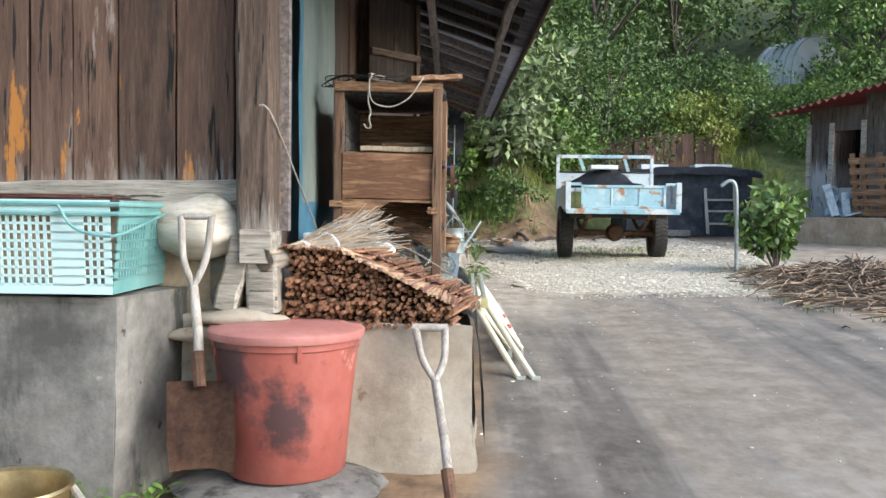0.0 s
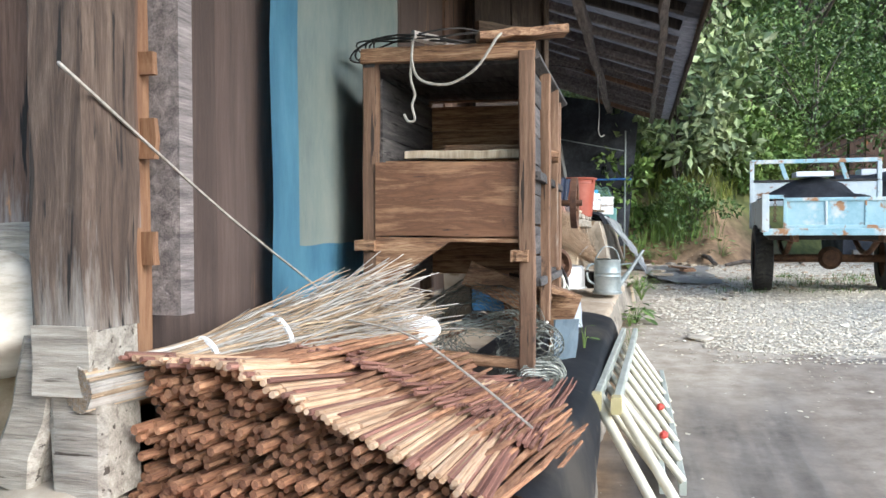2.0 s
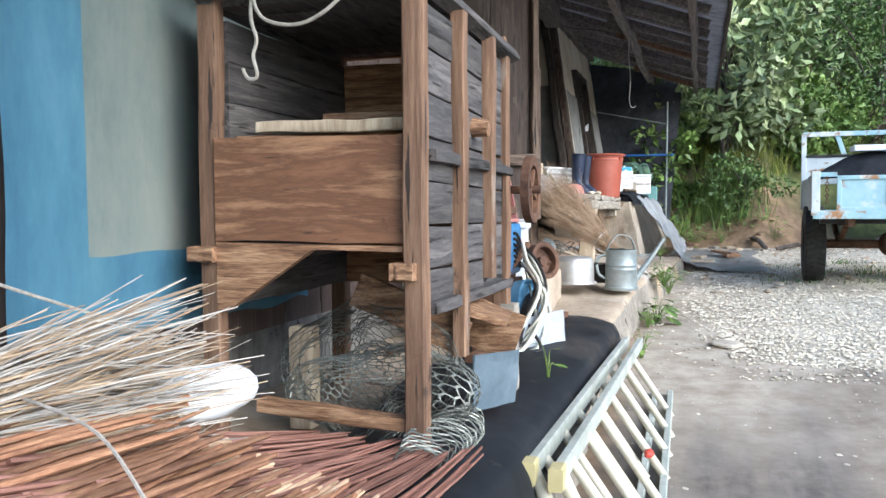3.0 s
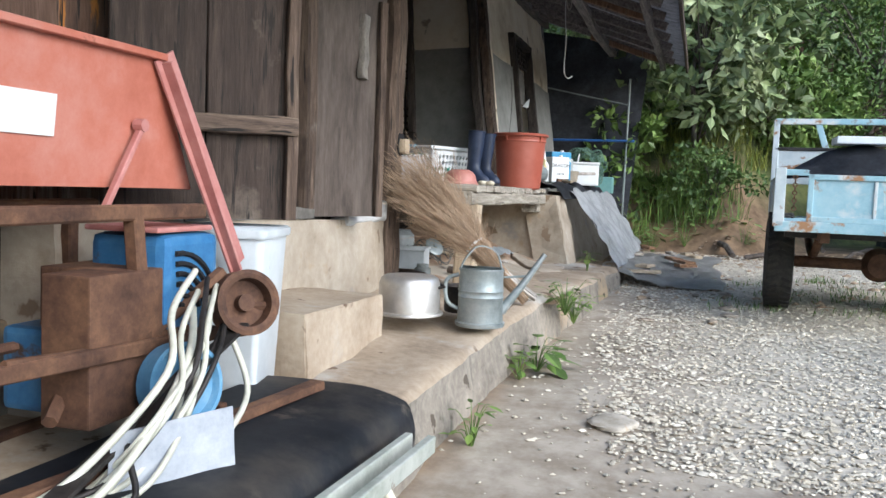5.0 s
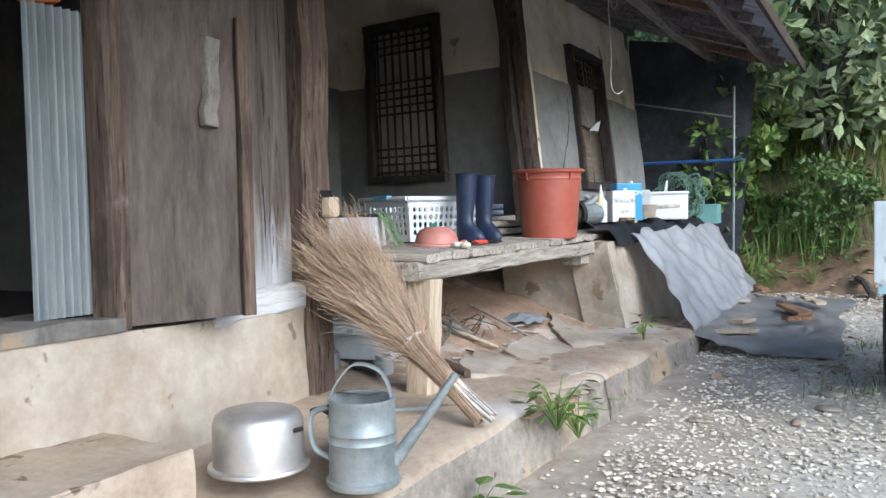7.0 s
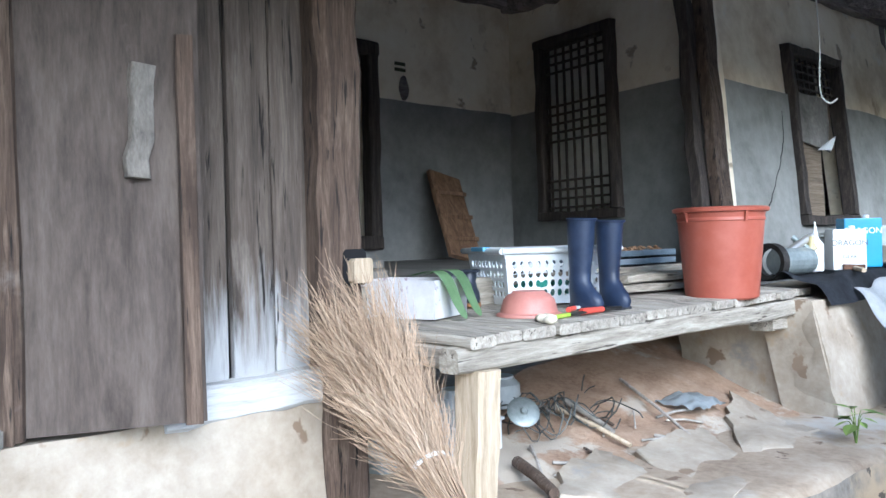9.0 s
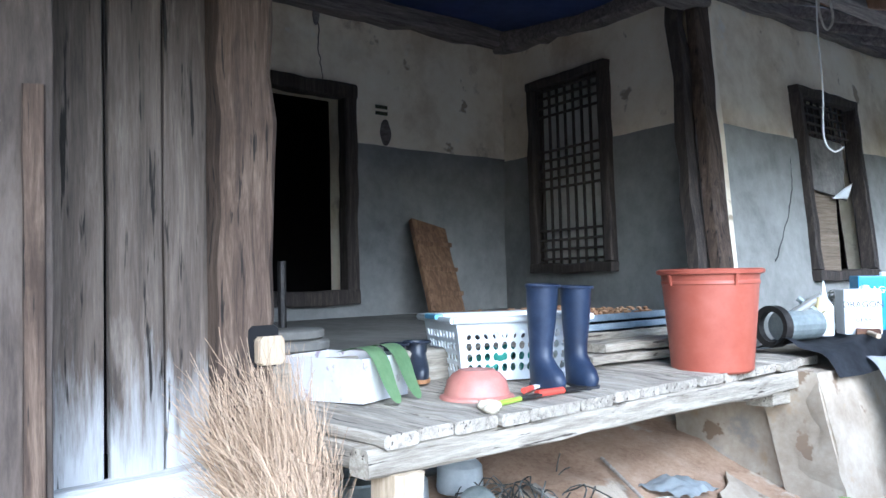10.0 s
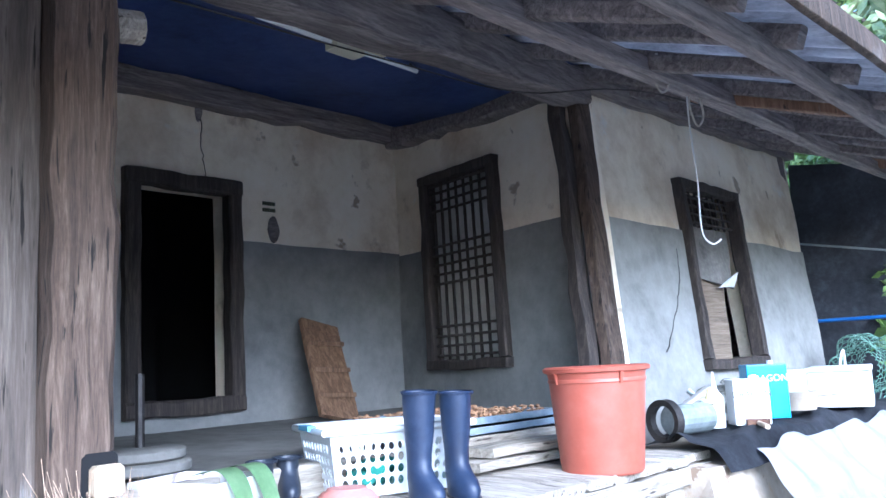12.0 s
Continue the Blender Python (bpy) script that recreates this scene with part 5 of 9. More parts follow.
for i in range(5):
    wpart("hopper_floor", (-0.26, 0.16 + 0.14 * i, 0.86 - 0.05 * i), (0.28, 0.16 + 0.14 * i, 0.86 - 0.05 * i), 0.135, 0.018, M_pine, up=(0, 0, 1), segs=3)
for z in (0.80, 0.42):
    wpart("side_rail", (0.325, 0.02, z), (0.325, 0.9, z - 0.01), 0.022, 0.03, M_piney, up=(0, 0, 1))
# lower chute
for p, q, w, h in (((0.02, 0.26, 0.44), (0.33, 0.30, 0.30), 0.02, 0.10), ((0.16, 0.42, 0.42), (0.42, 0.46, 0.34), 0.24, 0.02), ((0.14, 0.56, 0.36), (0.42, 0.60, 0.26), 0.02, 0.15)):
    wpart("chute_board", p, q, w, h, M_pine, up=(0, 0, 1), segs=4)
bm = B()
slab(bm, [(0.36, 0.28, 0.10), (0.42, 0.52, 0.08), (0.44, 0.52, 0.24), (0.36, 0.28, 0.26)], 0.004, (6, 6), 0.01, 8)
part("chute_flap", bm, mat("blue_grey_plastic", [(0.07, 0.10, 0.125), (0.11, 0.15, 0.18), (0.17, 0.21, 0.24)], 0.5), wn_, "blue-grey plastic flap")
wpart("foot", (0.33, 0.86, 0.02), (0.33, 0.86, 0.34), 0.06, 0.05, M_greyx)
# knob and wooden crank wheel
bm = B()
tube(bm, [(0.31, 0.46, 0.905), (0.36, 0.46, 0.90)], 0.03, 8, 0.024)
part("peg", bm, M_pine, wn_, "round wooden peg")
wheel = part("drive_wheel", lathe(B(), [(0.085, -0.012), (0.118, -0.014), (0.118, 0.014), (0.085, 0.012), (0.085, -0.012)], 28), M_rust, wn_, "rusty spoked drive wheel")
wheel.matrix_basis = pose(0.385, 0.97, 0.73, 0, 90, 0)
for k in range(5):
    bm = B()
    a = 2 * math.pi * k / 5
    timber(bm, (0, 0, 0), (0.09 * math.cos(a), 0.09 * math.sin(a), 0), 0.02, 0.012, segs=1, wob=0)
    part("spoke", bm, M_rust, wheel)
bm = B()
tube(bm, [(0.29, 0.97, 0.73), (0.42, 0.97, 0.73)], 0.014, 8)
part("axle", bm, M_rust, wn_)

# wire netting bundled under and beside the winnower
M_wire = mat("dull_green_wire", [(0.12, 0.13, 0.11), (0.22, 0.23, 0.20), (0.33, 0.33, 0.29)], 0.5, 0.5, freq=20, bump=0)


def netting(name, fn, nu, nv, r, label, material, group=""):
    """Wire netting of hexagons laid on fn(u, v)."""
    bm = B()
    for i in range(nu):
        sg = 1 if i % 2 else -1
        pts = []
        for j in range(nv):
            for k, o in ((0.0, 0.0), (0.3, 0.0), (0.5, 1.0), (0.8, 1.0)):
                pts.append(fn((i + 0.5 + sg * (o - 0.5) * 0.96) / nu, (j + k) / nv))
        tube(bm, pts, r, 3, caps=False)
    return single(name, bm, material, (0, 0, 0), label, "netting", group, kind="stuff")


def heap(c, r, turns=1.6):
    c = Vector(c)

    def fn(u, v):
        a = u * 2 * math.pi * turns
        k = 0.55 + 0.45 * math.sin(v * math.pi)
        p = Vector((math.cos(a) * r[0] * k, (v - 0.5) * 2 * r[1], math.sin(a) * r[2] * k))
        return c + p * (0.85 + 0.3 * noise.noise(p * 6 + c)) + Vector((0, 0, 0.02 * noise.noise(p * 11)))

    return fn


netting("wire_netting", heap((0.44, 1.80, 0.30), (0.27, 0.30, 0.23), 2.4), 120, 17, 0.0014, "rolled wire netting stuffed under the winnower", M_wire)
netting("wire_netting", heap((0.50, 1.74, 0.24), (0.31, 0.24, 0.15), 3.1), 130, 14, 0.0013, "crushed wire netting heaped under the winnower", M_wire)
netting("wire_netting", heap((0.72, 1.55, 0.17), (0.09, 0.25, 0.06)), 26, 11, 0.0017, "loose wire netting spilling over the terrace", M_wire)
# things lying on the winnower
bm = B()
tube(bm, [(0.30 + (0.30 + 0.05 * math.sin(t * 0.83)) * math.cos(t), 1.72 + (0.26 + 0.03 * math.cos(t * 0.61)) * math.sin(t), 1.372 + 0.016 * math.sin(3.1 * t) + 0.0007 * t) for t in np.linspace(0, 14 * math.pi, 300)], 0.0035, 5)
single("wire_coil", bm, M_iron, (0, 0, 0), "loose coil of dark wire on the winnower", "wire coil")
bm = B()
timber(bm, (0.50, 1.47, 1.375), (0.80, 1.58, 1.41), 0.09, 0.03, segs=5, wob=0.006)
single("wood_offcut", bm, M_pine, (0, 0, 0), "brown offcut board lying on the winnower", "wood offcut", smoothed=35)
hk = thing("rope_and_hook", (0.30, 1.47, 1.36), "grey rope looped round a stick with an iron hook", "rope")
bm = B()
tube(bm, [(-0.03, -0.03, 0.03), (0.06, 0.05, 0.02), (0.10, 0.25, 0.01)], 0.02, 8)
part("stick", bm, M_bark, hk, "short pale stick")
bm = B()
tube(bm, curve([(-0.03, -0.02, 0.03), (-0.03, -0.04, -0.06), (0.0, -0.04, -0.13), (0.10, -0.04, -0.15), (0.20, -0.04, -0.10), (0.27, -0.03, 0.0), (0.29, 0.0, 0.03)]), 0.005, 6)
part("rope", bm, M_rope, hk)
bm = B()
tube(bm, curve([(-0.03, -0.03, 0.0), (-0.035, -0.04, -0.12), (-0.02, -0.04, -0.18), (-0.03, -0.04, -0.22), (-0.02, -0.04, -0.27), (-0.045, -0.04, -0.275), (-0.06, -0.04, -0.25)]), 0.005, 6)
part("hook", bm, M_rope, hk, "twisted wire hook")
bm = B()
tube(bm, curve([(-0.038, -0.03, 1.021), (0.014, -0.035, 0.98), (0.02, 0.55, 0.73), (0.0, 1.30, 0.47)]), 0.004, 5)
single("string", bm, M_rope, (0, 0, 0), "pale string stretched along the boards", "string")
bm = B()
box(bm, (-0.05, 1.06, 0.44), (0.02, 1.15, 0.475), 0.012)
single("socket", bm, M_white, (0, 0, 0), "small white plug hanging by the sheet", "plug")

# rubber sheet over the terrace edge
bm = B()


def rubber_pt(u, v):
    y = 0.28 + 3.98 * u
    e = terrace_edge(y) + 0.035
    x0 = 0.60 - 0.25 * min(1, u * 2)
    t = terrace_top(y) + 0.055 * (1 - 0.4 * v) + 0.012
    if v < 0.62:
        x = x0 + (e - x0) * v / 0.62
        z = t - 0.04 * (v / 0.62) ** 6
    else:
        k = (v - 0.62) / 0.38
        x, z = e + 0.045 * math.sin(k * 1.6), t - 0.04 - (0.42 * max(0, 1 - u * 3.0) + 0.13) * k
    return Vector((x + 0.012 * noise.noise(Vector((y * 3, v * 3, 0))), y + (0.06 * math.sin(v * 3) if u > 0.98 else 0), z + 0.008 * noise.noise(Vector((y * 2.5, v * 4, 3)))))


grid(bm, rubber_pt, 60, 26)
bmesh.ops.solidify(bm, geom=bm.faces[:], thickness=-0.006)
single("rubber_sheet", bm, M_rubber, (0, 0, 0), "black rubber sheet draped over the terrace edge", "rubber sheet", smoothed=60)

# folded ladder leaning on its edge
M_alu = mat("pale_green_painted_metal", [(0.30, 0.33, 0.28), (0.44, 0.47, 0.42), (0.55, 0.57, 0.52)], 0.5, 0.2, freq=4, bump=0.1, spots=[((0.22, 0.15, 0.10), 7, 0.66, 0.05)])
M_cream = mat("cream_bamboo", [(0.46, 0.42, 0.31), (0.58, 0.54, 0.42), (0.66, 0.63, 0.52)], 0.5, freq=4, bump=0.1)
M_yel = mat("yellowed_cap", [(0.45, 0.38, 0.18), (0.55, 0.48, 0.26)], 0.5)
M_redcap = mat("red_plastic_cap", [(0.5, 0.06, 0.04), (0.62, 0.09, 0.06)], 0.4)
ld = thing("folding_ladder", (1.0, 2.8, -0.33), "pale folding ladder leaning on its edge against the terrace", "ladder")
for k, o in enumerate((0.0, 0.075)):
    for nm, p, q in (("rail", (-0.10 + o, -1.03, 0.375 - 0.01 * k), (-0.04 + o, 1.3, 0.36)), ("rail", (0.15 + o, -0.9, 0.02), (0.12 + o, 1.2, 0.11))):
        bm = B()
        timber(bm, p, q, 0.028, 0.055, segs=3, wob=0.001)
        part(nm, bm, M_alu, ld)
    bm = B()
    timber(bm, (-0.10 + o, -1.07, 0.375 - 0.01 * k), (-0.10 + o, -1.01, 0.375 - 0.01 * k), 0.04, 0.065, segs=1, wob=0)
    part("end_cap", bm, M_yel, ld, "yellowed plastic end cap")
    for i in range(7):
        y = -0.86 + 0.30 * i
        bm = B()
        tube(bm, [(-0.09 + o + 0.025 * i / 7, y, 0.36), (0.15 + o, y - 0.08, 0.06)], 0.016, 10)
        smooth(part("rung", bm, M_cream, ld, "round cream rung"), 60)
    bm = B()
    tube(bm, [(-0.10 + o, -1.0, 0.37), (0.19 + o * 1.2, -1.25, -0.085)], 0.02, 10)
    smooth(part("strut", bm, M_cream, ld, "round cream strut"), 60)
    bm = B()
    timber(bm, (0.19 + o * 1.2, -1.28, -0.07), (0.20 + o * 1.2, -1.22, -0.08), 0.05, 0.04, segs=1, wob=0)
    part("foot", bm, M_alu, ld)
for y in (-0.62, -0.05):
    bm = B()
    rock(bm, (0.16, y, 0.16), (0.02, 0.03, 0.018), 88)
    part("hinge_cap", bm, M_redcap, ld, "red plastic cap")

# brass pot and a stick on the ground by the block
bp = thing("brass_pot", (-0.62, -0.92, height(-0.62, -0.92) + 0.01), "old dented brass pot on the ground", "pot")
M_brass = mat("tarnished_brass", [(0.28, 0.20, 0.09), (0.42, 0.32, 0.16), (0.55, 0.45, 0.27)], 0.35, 0.8, freq=4, bump=0.15)
bm = lathe(B(), [(0, 0.0), (0.14, 0.0), (0.17, 0.03), (0.19, 0.30), (0.20, 0.315), (0.195, 0.325), (0.18, 0.315), (0.16, 0.04), (0, 0.02)], 44)
smooth(part("body", bm, M_brass, bp), 40)
bm = B()
tube(bm, [(-0.44, -0.86, -0.30), (-0.30, -1.0, -0.36), (-0.12, -1.18, -0.44)], 0.012, 8)
single("pot_stick", bm, M_bark, (0, 0, 0), "bare grey stick laid across the brass pot", "stick")


# ---- terrace machines ----
M_blueeng = mat("blue_engine_paint", [(0.02, 0.09, 0.22), (0.04, 0.16, 0.34), (0.08, 0.22, 0.40)], 0.45, freq=4, bump=0.1, spots=[((0.08, 0.05, 0.035), 6, 0.62, 0.06)])
M_orangem = mat("faded_orange_paint", [(0.36, 0.10, 0.06), (0.46, 0.16, 0.11), (0.52, 0.24, 0.19)], 0.5, freq=2, bump=0.06, spots=[((0.2, 0.07, 0.045), 5, 0.66, 0.05)])
M_pinkm = mat("faded_pink_red_paint", [(0.34, 0.12, 0.10), (0.44, 0.19, 0.17), (0.52, 0.27, 0.24)], 0.55, freq=2.5, bump=0.06, spots=[((0.22, 0.10, 0.07), 5, 0.64, 0.05)])
M_hose = mat("pale_vinyl_hose", [(0.42, 0.42, 0.34), (0.55, 0.55, 0.46), (0.64, 0.63, 0.55)], 0.5, freq=6, bump=0.05)
mc = thing("thresher", (0.2, 3.35, 0.12), "rusty farm machine with a faded orange hopper and blue engine", "farm machine")
bm = B()
for p, q in (((-0.15, -0.45, 0.0), (-0.15, 0.5, 0.0)), ((0.26, -0.45, 0.0), (0.26, 0.5, 0.0)), ((-0.15, -0.45, 0.62), (-0.15, 0.4, 0.62)), ((0.22, -0.45, 0.62), (0.22, 0.4, 0.62)), ((0.24, -0.4, 0.0), (0.22, -0.4, 0.62)), ((0.24, 0.15, 0.0), (0.22, 0.1, 0.62)), ((-0.15, 0.3, 0.0), (-0.15, 0.3, 0.62)), ((-0.15, 0.3, 0.3), (0.25, 0.3, 0.3)), ((-0.15, 0.48, 0.02), (0.26, 0.48, 0.02)), ((0.25, -0.4, 0.3), (0.24, 0.45, 0.26))):
    timber(bm, p, q, 0.04, 0.04, segs=2, wob=0.002)
part("frame", bm, M_rust, mc)
bm = B()
slab(bm, [(0.08, -0.49, 0.68), (0.10, 0.53, 0.68), (0.13, 0.33, 1.045), (0.12, -0.49, 1.045)], 0.006, (10, 4), 0.004)
slab(bm, [(-0.2, -0.49, 0.68), (0.08, -0.49, 0.68), (0.12, -0.49, 1.045), (-0.24, -0.49, 1.045)], 0.006)
slab(bm, [(0.10, 0.53, 0.68), (-0.2, 0.53, 0.68), (-0.24, 0.33, 1.045), (0.13, 0.33, 1.045)], 0.006)
timber(bm, (0.13, -0.49, 1.045), (0.14, 0.33, 1.045), 0.03, 0.02, segs=3, wob=0.001)
part("hopper", bm, M_orangem, mc, "faded orange sheet-metal hopper")
bm = B()
slab(bm, [(0.098, -0.45, 0.80), (0.108, -0.05, 0.80), (0.118, -0.05, 0.90), (0.108, -0.45, 0.90)], 0.008)
part("hopper_label", bm, M_white, mc, "worn white label plate")
bm = B()
timber(bm, (0.14, 0.33, 1.05), (0.19, 0.66, 0.44), 0.008, 0.09, up=(0, 1, 0.6), segs=3, wob=0.001)
timber(bm, (0.155, 0.32, 1.03), (0.20, 0.64, 0.42), 0.045, 0.012, up=(0, 1, 0.6), segs=3, wob=0.001)
part("side_plate", bm, M_pinkm, mc, "faded pink slanting edge iron")
bm = B()
timber(bm, (0.135, 0.24, 0.84), (0.12, 0.10, 0.60), 0.02, 0.015, segs=1, wob=0)
tube(bm, [(0.12, 0.24, 0.85), (0.15, 0.24, 0.85)], 0.018, 8)
part("strut", bm, M_pinkm, mc, "riveted pink strut")
# engine
bm = B()
box(bm, (0.02, 0.18, 0.30), (0.26, 0.44, 0.56), 0.03)
box(bm, (-0.10, 0.0, 0.10), (0.22, 0.42, 0.32), 0.02)
eng = part("engine", bm, M_blueeng, mc, "blue painted engine with a vented cowl")
# black strips put the shade of vent slots onto the cowl
for i in range(6):
    bm = B()
    r = 0.04 + 0.028 * i
    tube(bm, [(0.264, 0.24 + r * math.sin(t), 0.33 + r * math.cos(t)) for t in np.linspace(-0.1, 1.3, 8)], 0.008, 5)
    part("vent", bm, M_black, eng, "curved strip coloured black for a vent slot's shade")
bm = B()
box(bm, (0.02, 0.16, 0.565), (0.25, 0.42, 0.58), 0.005)
part("tank_plate", bm, M_pinkm, eng)
bm = lathe(B(), [(0.0, -0.05), (0.055, -0.05), (0.055, -0.045), (0.105, -0.045), (0.115, -0.035), (0.108, -0.02), (0.108, 0.02), (0.115, 0.05), (0.10, 0.055), (0.085, 0.05), (0.08, 0.0), (0.03, -0.01), (0.03, 0.03), (0.0, 0.03)], 40)
pl = smooth(part("pulley", bm, M_rust, mc, "rusty flat-belt pulley"), 35)
pl.matrix_basis = pose(0.36, 0.41, 0.36, 0, 78, -35) @ Matrix.Scale(0.82, 4)
bm = lathe(B(), [(0.0, -0.02), (0.03, -0.02), (0.03, -0.012), (0.09, -0.012), (0.10, -0.03), (0.11, -0.03), (0.11, 0.03), (0.10, 0.03), (0.09, 0.012), (0.03, 0.012), (0.03, 0.02), (0.0, 0.02)], 36)
p2 = smooth(part("flywheel", bm, mat("blue_wheel_paint", [(0.06, 0.18, 0.32), (0.10, 0.26, 0.42), (0.18, 0.33, 0.46)], 0.5, freq=5), mc, "worn blue wheel"), 35)
p2.matrix_basis = pose(0.34, 0.14, 0.18, 0, 80, -20)
bm = B()
tube(bm, [(0.1, 0.3, 0.34), (0.42, 0.48, 0.35)], 0.016, 8)
part("shaft", bm, M_rust, mc)
for i in range(8):
    bm = B()
    box(bm, (rnd(-0.15, 0.2), rnd(-0.4, 0.3), rnd(0.05, 0.4)), (rnd(0.22, 0.27), rnd(0.3, 0.42), rnd(0.42, 0.5)), 0.006) if i < 2 else tube(bm, [(rnd(-0.1, 0.28), rnd(-0.4, 0.4), rnd(0.1, 0.6)), (rnd(0.1, 0.3), rnd(-0.4, 0.4), rnd(0.1, 0.6))], rnd(0.008, 0.02), 6)
    part("bracket" if i < 2 else "link_rod", bm, M_rust, mc)
for k in range(11):
    bm = B()
    y0, z0 = rnd(0.02, 0.32), rnd(0.34, 0.5)
    tube(bm, curve([(0.30, y0 + 0.14, z0 - 0.02), (0.36 + rnd(0, 0.06), y0 - 0.05, z0 - 0.10), (0.38 + rnd(0, 0.1), y0 - 0.25 + rnd(-0.1, 0.1), z0 - 0.22), (0.34 + rnd(0, 0.14), y0 - 0.4, max(0.02, z0 - 0.40)), (0.30, y0 - 0.52, 0.02)]), rnd(0.006, 0.011), 7)
    smooth(part("hose", bm, M_hose if k % 3 else M_iron, mc, "looped pale hose" if k % 3 else "dark looped cable"), 60)
bm = B()
tube(bm, curve([(0.36, 0.36, 0.26), (0.42, 0.34, 0.12), (0.44, 0.15, 0.03), (0.42, -0.1, 0.0), (0.38, -0.4, 0.0)]), 0.009, 7)
smooth(part("hose", bm, M_hose, mc), 60)
bm = B()
timber(bm, (0.36, 0.40, 0.30), (0.38, -0.35, 0.05), 0.05, 0.012, segs=6, wob=0.003)
part("belt", bm, M_iron, mc, "slack dark drive belt")
bm = B()
slab(bm, [(0.30, -0.22, 0.0), (0.44, 0.08, 0.0), (0.43, 0.08, 0.16), (0.30, -0.2, 0.15)], 0.003, (8, 8), 0.012, 7)
single("grey_cloth", bm, mat("grey_plastic_film", [(0.22, 0.25, 0.29), (0.34, 0.37, 0.41), (0.45, 0.48, 0.52)], 0.5, freq=4), (0.3, 3.35, 0.12), "crumpled grey film hanging by the machine", "film", smoothed=60)
bm = B()
timber(bm, (0.48, 2.7, 0.165), (0.62, 4.15, 0.165), 0.05, 0.03, segs=6, wob=0.003)
single("iron_bar", bm, M_rust, (0, 0, 0), "long rusty iron bar lying on the rubber", "iron bar")

wb = thing("white_bin", (0.25, 4.22, 0.105), "tall square white plastic bin with a lid", "bin", rz=12)


def square_pot(bm, rows, cham=0.18):
    """A square tapering tub from (half width, height) rows with rounded corners."""
    rings = []
    for r, z in rows:
        ring = []
        for cx, cy, a0 in ((1, 1, 0), (-1, 1, 90), (-1, -1, 180), (1, -1, 270)):
            for k in range(4):
                a = radians(a0 + 30 * k)
                ring.append(bm.verts.new((cx * r * (1 - cham) + math.cos(a) * r * cham, cy * r * (1 - cham) + math.sin(a) * r * cham, z)))
        rings.append(ring)
    n = 16
    for p, q in zip(rings, rings[1:]):
        for k in range(n):
            bm.faces.new((p[k], p[(k + 1) % n], q[(k + 1) % n], q[k]))
    bm.faces.new(rings[0][::-1])
    bm.faces.new(rings[-1])
    return bm


M_wbin = mat("bluish_white_plastic", [(0.50, 0.55, 0.58), (0.62, 0.67, 0.70), (0.70, 0.75, 0.78)], 0.4, freq=1.4, bump=0.05)
smooth(part("body", square_pot(B(), [(0.115, 0.0), (0.125, 0.012), (0.152, 0.53), (0.152, 0.545)]), M_wbin, wb), 40)
smooth(part("lid", square_pot(B(), [(0.162, 0.535), (0.165, 0.545), (0.165, 0.562), (0.155, 0.57)]), M_wbin, wb), 40)
for z, w in ((0.50, 0.075), (0.455, 0.02), (0.43, 0.075)):
    bm = B()
    box(bm, (-w / 2, -0.1535, z), (w / 2, -0.148, z + (0.006 if w > 0.05 else 0.035)))
    o = part("printed_mark", bm, mat("faded_print", [(0.35, 0.38, 0.4), (0.42, 0.45, 0.47)], 0.6), wb, "faded grey printed mark")
    o.matrix_basis = pose(0, 0, 0, 0, 0, 55)

# ---- on the terrace ----
M_alum = mat("dented_aluminium", [(0.42, 0.40, 0.37), (0.58, 0.56, 0.53), (0.70, 0.68, 0.65)], 0.42, 0.75, freq=2.5, bump=0.15, spots=[((0.3, 0.26, 0.22), 3, 0.64, 0.1)])
M_galv = mat("dull_galvanised_steel", [(0.20, 0.235, 0.235), (0.30, 0.34, 0.34), (0.40, 0.43, 0.43)], 0.5, 0.5, freq=5, bump=0.08, spots=[((0.42, 0.40, 0.33), 3, 0.6, 0.12)])
pot = thing("cooking_pot", (0.475, 5.47, 0.215), "upturned dented aluminium cooking pot", "pot")
bm = lathe(B(), [(0.165, 0.0), (0.168, 0.006), (0.165, 0.014), (0.15, 0.018), (0.148, 0.15), (0.14, 0.175), (0.12, 0.188), (0.05, 0.195), (0, 0.196)], 48)
smooth(part("body", bm, M_alum, pot), 40)
bm = B()
tube(bm, [(0.148, 0, 0.135), (0.18, 0.0, 0.145)], 0.008, 6)
part("handle_stub", bm, M_iron, pot)
pan = thing("dark_pan", (0.66, 5.78, 0.20), "small dark metal pan standing behind the can", "pan")
bm = lathe(B(), [(0, 0.0), (0.09, 0.0), (0.095, 0.01), (0.10, 0.13), (0.105, 0.135), (0.098, 0.135), (0.09, 0.012), (0, 0.012)], 32)
smooth(part("body", bm, M_iron, pan), 40)
bm = B()
tube(bm, curve([(-0.10, 0, 0.12), (-0.16, 0.0, 0.14), (-0.2, 0, 0.13)]), 0.008, 6)
part("handle", bm, M_iron, pan)

wc = thing("watering_can", (0.80, 5.60, 0.165), "dull galvanised steel watering can", "watering can")
bm = lathe(B(), [(0, 0.0), (0.118, 0.0), (0.122, 0.008), (0.122, 0.02), (0.112, 0.024), (0.110, 0.14), (0.114, 0.145), (0.110, 0.15), (0.110, 0.17), (0.114, 0.175), (0.110, 0.18), (0.106, 0.265), (0.110, 0.272), (0.110, 0.283), (0.102, 0.283), (0.10, 0.05), (0, 0.04)], 44)
smooth(part("body", bm, M_galv, wc), 40)
bm = B()
grid(bm, lambda u, v: Vector((0.104 * math.cos(radians(200 - 120 * u)) * (1 - 0.0 * v), 0.104 * math.sin(radians(200 - 120 * u)) * (1 - v), 0.28 + 0.012 * v)), 10, 3)
